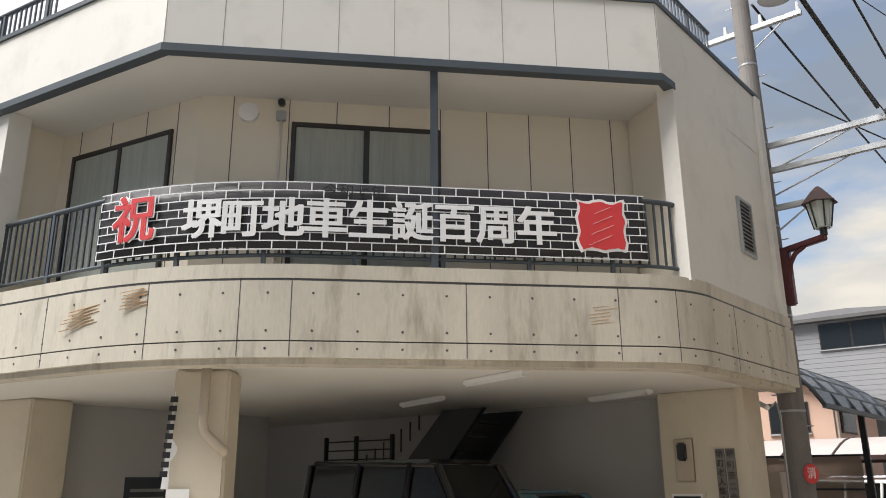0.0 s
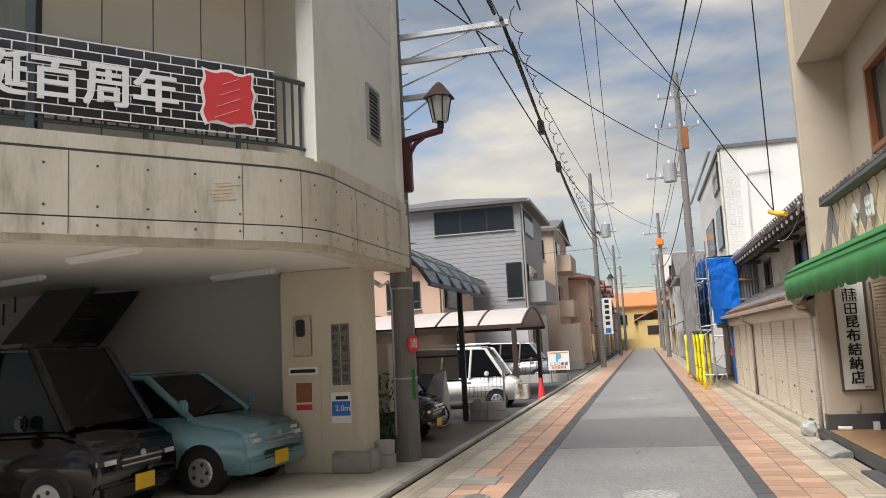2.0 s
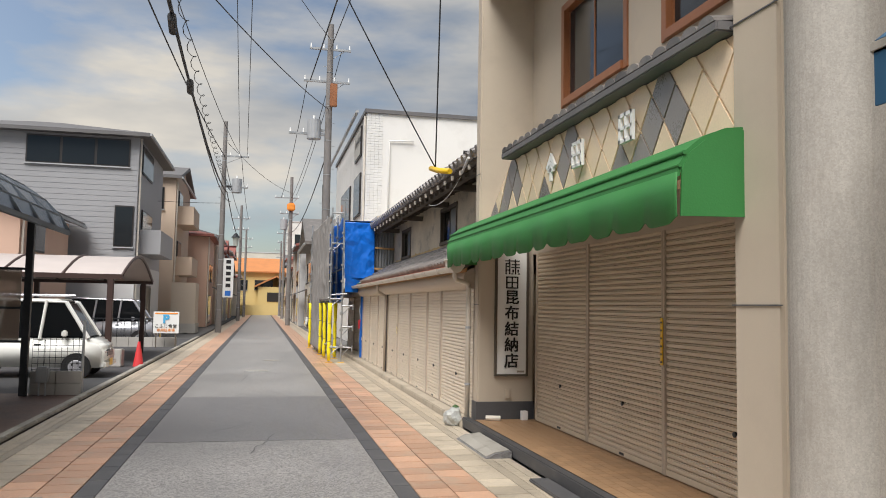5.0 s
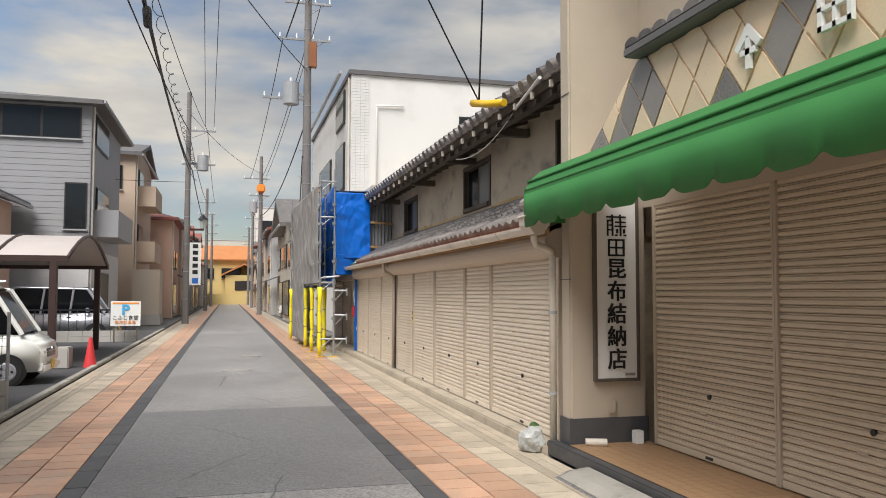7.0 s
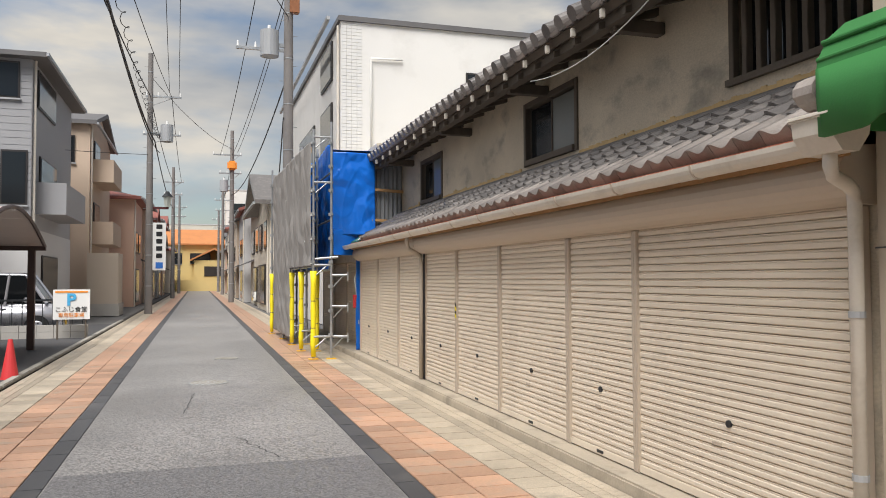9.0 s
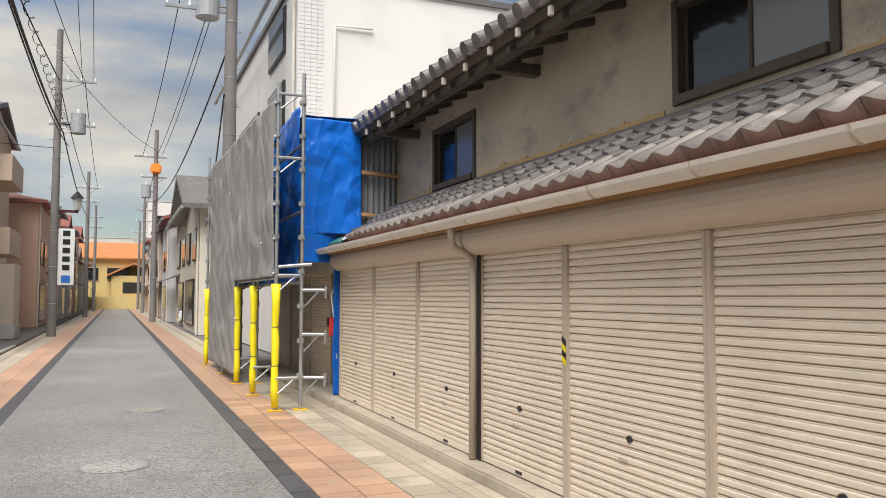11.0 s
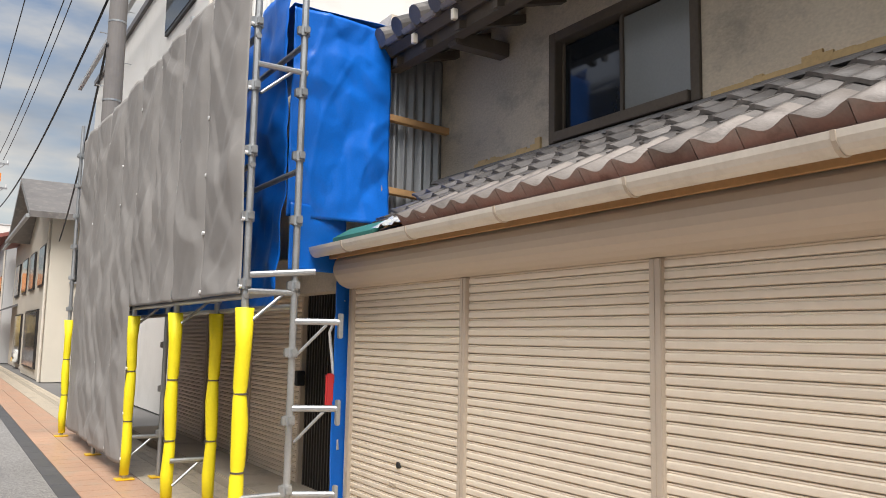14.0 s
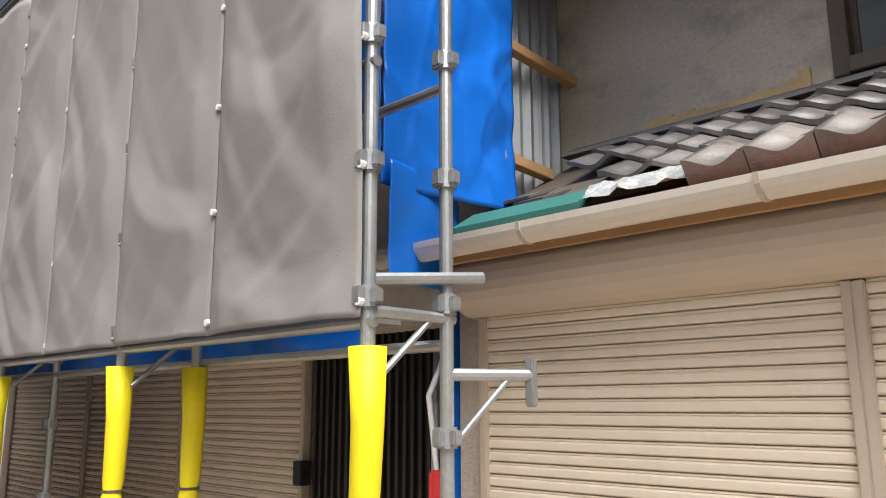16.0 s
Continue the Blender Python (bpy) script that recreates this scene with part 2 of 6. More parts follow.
    beigewall=mat("beige_house_render", (0.55, 0.43, 0.33), 0.8, var=0.06, scale=3, bump=0.1),
    pinkwall=mat("pinkish_house_render", (0.62, 0.42, 0.32), 0.8, var=0.06, scale=3, bump=0.1),
    creamwall=mat("cream_house_render", (0.62, 0.57, 0.48), 0.8, var=0.08, scale=3, bump=0.1),
    yellowwall=mat("yellow_house_render", (0.62, 0.47, 0.2), 0.8, var=0.05, scale=3, bump=0.1),
    slate=mat("dark_slate_roof", (0.13, 0.125, 0.125), 0.6, var=0.2, scale=5, bump=0.3),
    roof_orange=mat("orange_tile_roof", (0.50, 0.20, 0.07), 0.6, var=0.15, scale=5, bump=0.3),
    roof_red=mat("dull_red_roof", (0.26, 0.09, 0.07), 0.6, var=0.15, scale=5, bump=0.3),
    leaf=mat("leaf", (0.05, 0.11, 0.03), 0.6, var=0.35, scale=20, fine=40),
    silvercover=mat("silver_bike_cover", (0.50, 0.50, 0.51), 0.4, 0.1, var=0.15, scale=10),
    cable=mat("black_cable", (0.015, 0.015, 0.016), 0.6, var=0.1),
    corrugated=mat("corrugated_zinc", (0.36, 0.37, 0.38), 0.45, 0.6, var=0.2),
    greensheet=mat("green_roofing_felt", (0.03, 0.16, 0.13), 0.7, var=0.2),
    plastic=mat("clear_plastic_bag", (0.46, 0.47, 0.45), 0.25, var=0.35, scale=30, fine=60),
    step=mat("worn_step_concrete", (0.46, 0.40, 0.315), 0.8, var=0.2, scale=4, fine=60, bump=0.3, stain=(0.22, 0.19, 0.15), stain_amount=0.7),
    lot_brick=mat("brown_lot_paving", (0.15, 0.095, 0.075), 0.6, var=0.3, scale=4, fine=80, bump=0.4, stain=(0.08, 0.06, 0.05), stain_amount=0.6, speck=0.25, grit=60),
    apron=mat("pale_concrete_apron", (0.54, 0.49, 0.41), 0.75, var=0.2, scale=2.5, fine=70, bump=0.3, stain=(0.30, 0.27, 0.22), stain_amount=0.6, speck=0.12),
    # beige shutter steel with the shade under the green awning put into its colour
    shutter_awning_shade=mat("awning_shaded_shutter_steel", (0.60, 0.505, 0.385), 0.42, var=0.06, scale=2, fine=30, bump=0.05, rand=0.03, stain=(0.46, 0.38, 0.29), stain_amount=0.4, stretch=(1, 1, 0.3)),
    carglass=mat("tinted_car_glass", (0.006, 0.007, 0.008), 0.08, var=0.05, bump=0.0, spec=0.2),
    block=mat("concrete_block", (0.42, 0.40, 0.37), 0.9, var=0.15, scale=5, bump=0.3),
    greybox=mat("grey_equipment", (0.40, 0.41, 0.42), 0.5, 0.2, var=0.1),
    # hill colour has the blue of distance haze mixed in
    hill=mat("haze_blue_mountain", (0.10, 0.16, 0.22), 1.0, var=0.2),
)


M["smoked_panel"] = mat("smoked_brown_panel", (0.42, 0.33, 0.26), 0.3, var=0.08, bump=0.03)
M["smoked_panel"].node_tree.nodes["Principled BSDF"].inputs["Alpha"].default_value = 0.72

# ---- mesh helpers ----
def box(bm, x0, x1, y0, y1, z0, z1, bevel=0.0, m=None):
    r = bmesh.ops.create_cube(bm, size=1.0, matrix=(m or Matrix()) @ Matrix.Translation(((x0 + x1) / 2, (y0 + y1) / 2, (z0 + z1) / 2)) @ Matrix.Diagonal((abs(x1 - x0), abs(y1 - y0), abs(z1 - z0), 1)))
    if bevel:
        bmesh.ops.bevel(bm, geom=list({e for v in r["verts"] for e in v.link_edges}), offset=bevel, segments=2, affect="EDGES", clamp_overlap=True)
    return bm


def bx(*a, **k):
    return box(bmesh.new(), *a, **k)


def tube(bm, p, q, r, r2=None, seg=10):
    p, q = Vector(p), Vector(q)
    d = q - p
    bmesh.ops.create_cone(bm, cap_ends=True, segments=seg, radius1=r, radius2=r if r2 is None else r2, depth=d.length,
                          matrix=Matrix.Translation((p + q) / 2) @ d.to_track_quat("Z", "Y").to_matrix().to_4x4())
    return bm


def tb(*a, **k):
    return tube(bmesh.new(), *a, **k)


def path_tube(bm, pts, r, seg=8):
    pts = [Vector(p) for p in pts]
    rings = []
    for i, p in enumerate(pts):
        d = (pts[min(i + 1, len(pts) - 1)] - pts[max(i - 1, 0)]).normalized()
        side = d.cross(Vector((0, 0, 1)) if abs(d.z) < 0.95 else Vector((0, 1, 0))).normalized()
        up = side.cross(d)
        q = Matrix((side, up, d)).transposed()
        rings.append([bm.verts.new(p + q @ Vector((r * math.cos(a), r * math.sin(a), 0))) for a in (2 * math.pi * k / seg for k in range(seg))])
    for a, b in zip(rings, rings[1:]):
        for k in range(seg):
            bm.faces.new((a[k], a[(k + 1) % seg], b[(k + 1) % seg], b[k])).smooth = True
    bm.faces.new(rings[0][::-1])
    bm.faces.new(rings[-1])
    return bm


def prism(bm, pts, axis, a, b):
    """A polygon of 2D points swept along an axis from a to b."""
    def at(p, s):
        return {"x": (s, p[0], p[1]), "y": (p[0], s, p[1]), "z": (p[0], p[1], s)}[axis]
    lo, hi = [bm.verts.new(at(p, a)) for p in pts], [bm.verts.new(at(p, b)) for p in pts]
    n = len(pts)
    bm.faces.new(lo), bm.faces.new(hi[::-1])
    for i in range(n):
        bm.faces.new((lo[i], hi[i], hi[(i + 1) % n], lo[(i + 1) % n]))
    bmesh.ops.recalc_face_normals(bm, faces=bm.faces[:])
    return bm


def pr(*a):
    return prism(bmesh.new(), *a)


def mesh_of(name, bm, material):
    me = bpy.data.meshes.new(name)
    bmesh.ops.recalc_face_normals(bm, faces=bm.faces[:])
    bm.to_mesh(me)
    bm.free()
    me.materials.append(material)
    return me


def part(name, bm, material, parent, label=""):
    ob = new(name, mesh_of(name, bm, material))
    ob.parent = parent
    return tagged(ob, label)


def piece(name, me, parent, m=None):
    ob = new(name, me)
    ob.parent = parent
    if m is not None:
        ob.matrix_basis = m
    return ob


def thing(name, label, category, group="", at=(0, 0, 0), rz=0.0, kind=""):
    ob = new(name)
    ob.empty_display_size = 0.1
    ob.matrix_basis = pose(*at, 0, 0, rz)
    return tagged(ob, label, category, group, kind)


def solid(name, bm, material, label="", category="", kind="", group=""):
    return tagged(new(name, mesh_of(name, bm, material)), label, category, group, kind)


def structure(name, bm, material, label=""):
    return solid(name, bm, material, label, "", "structure")


def wall_with_holes(bm, axis, at, thick, a0, a1, z0, z1, holes):
    """A wall in the plane axis = at, from a0 to a1, with openings (b0, b1, y0, y1) through it."""
    cuts = sorted({a0, a1, *[h[0] for h in holes], *[h[1] for h in holes]})
    for c0, c1 in zip(cuts, cuts[1:]):
        zs = [z0]
        for h in sorted([h for h in holes if h[0] <= c0 and h[1] >= c1], key=lambda h: h[2]):
            zs += [h[2], h[3]]
        zs.append(z1)
        for k in range(0, len(zs), 2):
            if zs[k + 1] - zs[k] > 1e-4:
                if axis == "x":
                    box(bm, at, at + thick, c0, c1, zs[k], zs[k + 1])
                else:
                    box(bm, c0, c1, at, at + thick, zs[k], zs[k + 1])
    return bm


def glyphs(text, size, m, material, name, parent, thick=0.004, label="", bold=0.0):
    """Lettering in the built-in font, centred on the pose m (x to the right, y up)."""
    cu = bpy.data.curves.new(name, "FONT")
    cu.body, cu.size, cu.extrude, cu.align_x, cu.align_y, cu.offset, cu.resolution_u = text, size, thick / 2, "CENTER", "CENTER", 0.0, 3
    tmp = new("tmp", cu)
    bpy.context.view_layer.update()
    me = bpy.data.meshes.new_from_object(tmp.evaluated_get(bpy.context.evaluated_depsgraph_get()))
    bpy.data.objects.remove(tmp)
    me.materials.clear()
    me.materials.append(material)
    ob = new(name, me)
    ob.parent = parent
    ob.matrix_basis = m
    for k, (dx, dy) in enumerate(((bold, bold * 0.6), (-bold, bold * 0.6), (bold, -bold * 0.6), (-bold, -bold * 0.6)) if bold else ()):
        twin = new(name, me)
        twin.parent = parent
        twin.matrix_basis = m @ Matrix.Translation((dx, dy, 0.0015 * (k + 1)))
    return tagged(ob, label)


def upright(x, y, z, yaw):
    """The pose of a flat thing that stands upright and faces the way yaw (0: towards -y, 90: towards +x)."""
    return pose(x, y, z, 90, 0, yaw)


def hang(p, q, sag, n=14):
    p, q = Vector(p), Vector(q)
    return [p.lerp(q, i / n) - Vector((0, 0, sag * 4 * (i / n) * (1 - i / n))) for i in range(n + 1)]

# ---- ground, road and pavements ----
bm = bmesh.new()
box(bm, -400, 400, -200, 500, -0.6, -0.03)
structure("ground", bm, M["earth"])
structure("road", bx(-1.1, 1.32, -40, 122, -0.05, 0.0), M["asphalt"])
structure("side_road", bx(-60, 60, -3.0, 3.6, -0.05, -0.006), M["asphalt"])
structure("parking_ground", bx(-16, -2.72, 12.6, 40, -0.04, 0.0), M["lot"])
structure("garage_floor", bx(-16, -2.72, 3.65, 12.58, -0.04, 0.003), M["apron"])
structure("trim_gutter_step", bx(2.78, 3.4, 14.16, 33.5, -0.04, 0.09, bevel=0.015), M["step"])
structure("floor_carport_paving", bx(-9, -2.73, 12.65, 18.6, -0.03, 0.004), M["lot_brick"])
for nm, a, b in (("baseboard_pavement_west", -2.58, -1.1), ("baseboard_pavement_east", 1.32, 2.78)):
    structure(nm, bx(a, b, 3.7, 120, -0.05, -0.014), M["joint"])


# ---- cluster of helpers for facades ----
def slat_mesh(length, pitch, deep):
    """One curved shutter slat, lying along x, facing -y."""
    prof = [(0.006, 0.0), (-deep * 0.5, pitch * 0.05), (-deep * 0.92, pitch * 0.13), (-deep, pitch * 0.4), (-deep * 0.92, pitch * 0.6), (-deep * 0.4, pitch * 0.68), (0.0, pitch * 0.74), (-deep * 0.45, pitch * 0.82), (-deep * 0.4, pitch * 0.89), (0.006, pitch * 0.95), (0.012, pitch * 0.965), (0.012, 0.0)]
    return pr(prof, "x", 0, length)


def roller_shutter(label, x, y0, y1, z0, z1, material, pitch=0.076, deep=0.011, post=0.035, group="", lock=True):
    """A closed roller shutter in the plane x, facing -x, from y0 to y1."""
    th = thing("roller_shutter", label, "shutter", group, (x, y1, z0), -90)
    w, h = y1 - y0, z1 - z0
    me = mesh_of("slat", slat_mesh(w - 2 * post, pitch, deep), material)
    n = math.ceil((h - 0.06) / pitch)
    for i in range(n):
        piece("slat", me, th, pose(post, 0, 0.06 + i * pitch))
    part("backing", bx(post, w - post, 0.013, 0.03, 0.0, h + 0.05), M["casing"], th)
    part("bottom_bar", bx(post, w - post, -0.02, 0.012, 0.005, 0.058, bevel=0.004), material, th)
    for a in (0, w - post):
        part("guide_rail", bx(a, a + post, -0.03, 0.03, 0, h, bevel=0.004), M["casing"], th)
    if lock:
        part("lock", tb((w / 2, -0.02, 0.52), (w / 2, 0.0, 0.52), 0.022), M["darkmetal"], th)
        part("handle", bx(w / 2 - 0.05, w / 2 + 0.05, -0.026, -0.018, 0.022, 0.045, bevel=0.002), M["darkmetal"], th)
        part("lift_slot", bx(w * 0.42, w * 0.42 + 0.09, -0.014, -0.008, 0.37, 0.39), M["casing"], th)
    return th


def window(label, axis, at, a0, a1, z0, z1, out, frame, glass, panes=2, bar=0.05, depth=0.08, group="", sill=True):
    """A sliding window in a wall's opening: axis x or y is the wall's plane; out: +1 or -1, the way it faces."""
    th = thing("window", label, "window", group, kind="")
    def b(c0, c1, d0, d1, y0, y1):
        d0, d1 = sorted((at + out * d0, at + out * d1))
        return bx(d0, d1, c0, c1, y0, y1, bevel=0.004) if axis == "x" else bx(c0, c1, d0, d1, y0, y1, bevel=0.004)
    part("frame_jamb", b(a0, a0 + bar, -depth, 0.02, z0, z1), frame, th)
    part("frame_jamb", b(a1 - bar, a1, -depth, 0.02, z0, z1), frame, th)
    part("frame_head", b(a0 + bar, a1 - bar, -depth, 0.02, z1 - bar, z1), frame, th)
    part("window_sill" if sill else "frame_base", b(a0 + bar, a1 - bar, -depth, 0.045 if sill else 0.02, z0, z0 + bar), frame, th)
    w = (a1 - a0 - 2 * bar) / panes
    for i in range(panes):
        p0 = a0 + bar + i * w
        d = -0.03 - 0.025 * (i % 2)
        g = glass[i % len(glass)]
        part("pane", b(p0 + 0.02, p0 + w - 0.02, d - 0.006, d, z0 + bar + 0.02, z1 - bar - 0.02), g, th)
        for c0, c1, y0, y1 in ((p0, p0 + 0.03, z0 + bar, z1 - bar), (p0 + w - 0.03, p0 + w, z0 + bar, z1 - bar)):
            part("sash_stile", b(c0, c1, d - 0.012, d + 0.012, y0, y1), frame, th)
    return th


# ---- corner shop with the blue awning (east side, before the kelp shop) ----
bm = bmesh.new()
wall_with_holes(bm, "x", 3.1, 0.3, -3.5, 7.25, 0, 9, [(1.0, 6.95, 0.0, 2.62)])
box(bm, 3.4, 11, -3.5, 7.0, 0, 9)
structure("wall_corner_shop", bm, M["column"])
solid("round_column", tb((3.11, 7.46, 0), (3.11, 7.46, 9), 0.255, seg=40), M["column"], "rough grey cast concrete column beside the dark shutter", "column")
roller_shutter("closed charcoal steel roller shutter below a blue awning", 3.2, 1.0, 6.95, 0.02, 2.62, M["shutter_dark"], 0.1, 0.028, 0.05, lock=False)
bm = bmesh.new()
for yy in np.arange(2.0, 6.85, 0.148):
    for k in range(44):
        box(bm, 2.992, 3.02, yy, yy + 0.138, 2.66 + k * 0.075, 2.728 + k * 0.075)
solid("white_tile_facade", bm, M["whitetile"], "small white glazed wall tiles with dark joints", "wall tiles", "stuff")
structure("wall_tile_backing", bx(3.02, 3.1, 2.0, 6.85, 2.6, 6.0), M["darkmetal"])
aw = thing("blue_awning", "dark blue canvas shop awning with a straight valance", "awning")
part("canopy", pr([(3.0, 3.02), (3.0, 2.995), (2.62, 2.695), (2.605, 2.715)], "y", 2.0, 6.62), M["blueawn"], aw)
part("valance", bx(2.6, 2.612, 2.0, 6.62, 2.44, 2.67), M["blueawn"], aw)
part("front_rail", bx(2.59, 2.635, 2.0, 6.64, 2.66, 2.71, bevel=0.01), M["kerb"], aw, "grey metal front rail")
part("end_flap", pr([(2.612, 2.44), (2.612, 2.7), (2.9, 2.9), (2.9, 2.7)], "y", 6.6, 6.62), M["blueawn"], aw)
sd = thing("sign_box", "white tiled box sign ledge over the awning", "sign box")
part("body", bx(2.72, 2.99, 2.0, 5.7, 3.15, 3.42, bevel=0.01), M["whitetile"], sd)
part("ledge", bx(2.62, 2.72, 2.0, 5.74, 3.2, 3.27, bevel=0.008), M["kerb"], sd)

# ---- kelp shop ----
S0, S1 = 8.2, 13.9
bm = bmesh.new()
box(bm, 2.96, 3.45, 7.72, 8.2, 0.3, 9.0, bevel=0.03)
box(bm, 2.93, 3.7, 13.93, 14.13, 0.3, 9.0, bevel=0.02)
box(bm, 3.0, 3.5, S0, S1, 5.8, 9.0)
box(bm, 3.66, 3.9, S0, S1, 2.3, 3.98)
wall_with_holes(bm, "x", 3.66, 0.24, S0, S1 + 0.03, 3.98, 5.85, [(11.05, 12.85, 4.02, 5.3), (8.7, 10.35, 4.02, 5.3)])
box(bm, 3.5, 9.0, S0, 14.13, 5.85, 9.0)
box(bm, 3.9, 9.0, 7.75, 14.13, 0, 3.98)
structure("wall_kelp_shop", bm, M["shopwall"])
bm = bmesh.new()
box(bm, 2.945, 3.46, 7.715, 8.21, 0.0, 0.3)
box(bm, 2.915, 3.71, 13.92, 14.14, 0.0, 0.36)
structure("baseboard_kelp_shop", bm, M["tile_base"])
bm = bmesh.new()
for z in (1.62, 3.35):
    box(bm, 2.925, 2.935, 13.925, 14.125, z, z + 0.008)
    box(bm, 2.952, 2.962, 7.73, 8.2, z, z + 0.008)
structure("trim_wall_joints", bm, M["tile_base"])
structure("floor_shop_porch_edge", bx(2.8, 2.9, 8.2, 14.2, 0, 0.13, bevel=0.012), M["tile_dark"])
porch = structure("floor_shop_porch", bx(2.9, 3.7, 8.2, 13.92, 0, 0.13), M["joint"])
ramp = thing("kerb_ramp", "worn grey rubber kerb ramp against the shop step", "ramp")
part("ramp_body", pr([(2.5, 0.0), (2.79, 0.0), (2.79, 0.07), (2.62, 0.05)], "y", 12.0, 13.3), M["asphalt_dark"], ramp)
part("tread", pr([(2.52, 0.01), (2.62, 0.052), (2.78, 0.072), (2.78, 0.078), (2.62, 0.058), (2.52, 0.016)], "y", 12.05, 13.25), M["kerb"], ramp)
black_ramp = solid("rubber_mat", bx(2.6, 2.79, 8.8, 10.9, 0.0, 0.03, bevel=0.008), M["tile_dark"], "long black rubber mat along the shop step", "mat")
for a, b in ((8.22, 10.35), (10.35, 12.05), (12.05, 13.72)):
    roller_shutter("closed beige steel roller shutter of the kelp shop", 3.68, a, b, 0.14, 2.3, M["shutter_awning_shade"], 0.053, 0.012, 0.03, "shop shutters")
part_tape = thing("hazard_tape", "yellow and black hazard tape on a shutter post", "tape")
for i in range(6):
    part("stripe", bx(3.636, 3.642, 10.33, 10.37, 1.1 + i * 0.07, 1.168 + i * 0.07), M["plate"], part_tape)
    part("print_bar", bx(3.633, 3.637, 10.335, 10.365, 1.12 + i * 0.07, 1.135 + i * 0.07), M["black"], part_tape)
for a, b in ((11.05, 12.85), (8.7, 10.35)):
    window("wooden-brown sliding window with dark glass above the shop", "x", 3.66, a, b, 4.02, 5.3, -1, M["brownframe"], [M["glassdark"]], 2, 0.09, group="shop upper windows")
# tiled slanting fascia
fascia = thing("tiled_fascia", "ochre and grey diamond tile fascia over the green awning", "fascia")
prof_far = pr([(8.2, 2.5), (14.0, 2.5), (12.75, 3.32), (8.2, 3.32)], "x", 3.0, 3.2)
part("backing", prof_far, M["tile_cream"], fascia)
tw = 0.36
for i in range(-2, 18):
    for j in range(-1, 5):
        cy, cz = 8.2 + (i + 0.5 * (j % 2)) * tw, 2.5 + j * 0.235
        dia = [(cy - tw / 2 + 0.014, cz), (cy, cz - 0.217), (cy + tw / 2 - 0.014, cz), (cy, cz + 0.217)]
        lim = lambda z: 14.0 - (z - 2.5) * 1.52
        pts = []
        for a, b in zip(dia, dia[1:] + dia[:1]):
            for k in range(4):
                y, z = a[0] + (b[0] - a[0]) * k / 4, a[1] + (b[1] - a[1]) * k / 4
                z = min(max(z, 2.5), 3.32)
                pts.append((min(max(y, 8.21), lim(z)), z))
        clean = [p for k, p in enumerate(pts) if math.dist(p, pts[k - 1]) > 1e-3]
        if len(clean) < 3:
            continue
        area = abs(sum(p[0] * q[1] - q[0] * p[1] for p, q in zip(clean, clean[1:] + clean[:1]))) / 2
        if area < 0.012:
            continue
        grey = (i + j) % 5 == 0 or (i + j) % 10 == 4 and j < 3
        part("tile", pr(clean, "x", 2.985, 2.999), M["tile_grey"] if grey else M["tile_cream"], fascia)
trim_roof = thing("small_tile_ledge", "small ledge of grey roof tiles above the fascia", "tile ledge")
part("board", bx(2.86, 3.66, 8.2, 12.75, 3.33, 3.4, bevel=0.01), M["slate"], trim_roof)
tile_small = mesh_of("tile", pr([(0.1 * math.cos(a), 0.055 * math.sin(a)) for a in np.linspace(0, math.pi, 8)], "x", 0, 0.78), M["kawara"])
for i in range(22):
    piece("tile", tile_small, trim_roof, pose(2.86, 8.32 + i * 0.205, 3.4, 0, -7, 0))
letters = thing("wall_emblem", "white raised shop emblem and characters on the fascia", "sign")
em = part("roof_mark", pr([(-0.17, 0.02), (0.0, 0.2), (0.17, 0.02), (0.12, -0.02), (0.0, 0.1), (-0.12, -0.02)], "y", 0, 0.03), M["white"], letters)
em2 = part("mark_stem", bx(-0.03, 0.03, 0, 0.03, -0.18, 0.08), M["white"], letters)
em3 = part("mark_bar", bx(-0.1, 0.1, 0, 0.03, -0.06, -0.01), M["white"], letters)
for o in (em, em2, em3):
    o.matrix_basis = pose(2.95, 11.35, 3.0, 0, 0, -90) @ Matrix.Diagonal((0.75, 0.75, 0.75, 1))
for k, (yy, zz) in enumerate(((10.6, 3.0), (9.6, 3.03))):
    for a0, a1, b0, b1 in ((-0.12, -0.09, -0.12, 0.12), (0.09, 0.12, -0.12, 0.12), (-0.12, 0.12, 0.09, 0.12), (-0.12, 0.12, -0.12, -0.09), (-0.12, 0.12, -0.012, 0.012), (-0.012, 0.012, -0.12, 0.12)):
        part("character_stroke", bx(2.92, 2.95, yy + a0, yy + a1, zz + b0, zz + b1), M["white"], letters)
# green awning
ga = thing("green_awning", "bright green canvas awning with a scalloped valance", "awning")
sect = [(2.98, 2.68), (2.85, 2.66), (2.7, 2.6), (2.6, 2.52), (2.55, 2.42), (2.54, 2.38), (2.52, 2.37), (2.53, 2.44), (2.585, 2.54), (2.69, 2.625), (2.845, 2.685), (2.98, 2.7)]
part("canopy", pr(sect, "y", 8.08, 14.03), M["greenawn"], ga)
part("end_panel", pr([(2.98, 2.68), (2.85, 2.66), (2.7, 2.6), (2.6, 2.52), (2.55, 2.42), (2.54, 2.14), (2.98, 2.15)], "y", 8.07, 8.085), M["greenawn"], ga)
part("end_panel", pr([(2.98, 2.68), (2.85, 2.66), (2.7, 2.6), (2.6, 2.52), (2.55, 2.42), (2.54, 2.14), (2.98, 2.15)], "y", 14.025, 14.04), M["greenawn"], ga)
for off, zz in ((0.0, 2.46), (0.03, 2.54)):
    part("piping", tb((2.535 + off, 8.07, zz - 0.02), (2.535 + off, 14.03, zz - 0.02), 0.013), M["greenawn"], ga)
bm = bmesh.new()
n = 210
rows = [[], [], [], []]
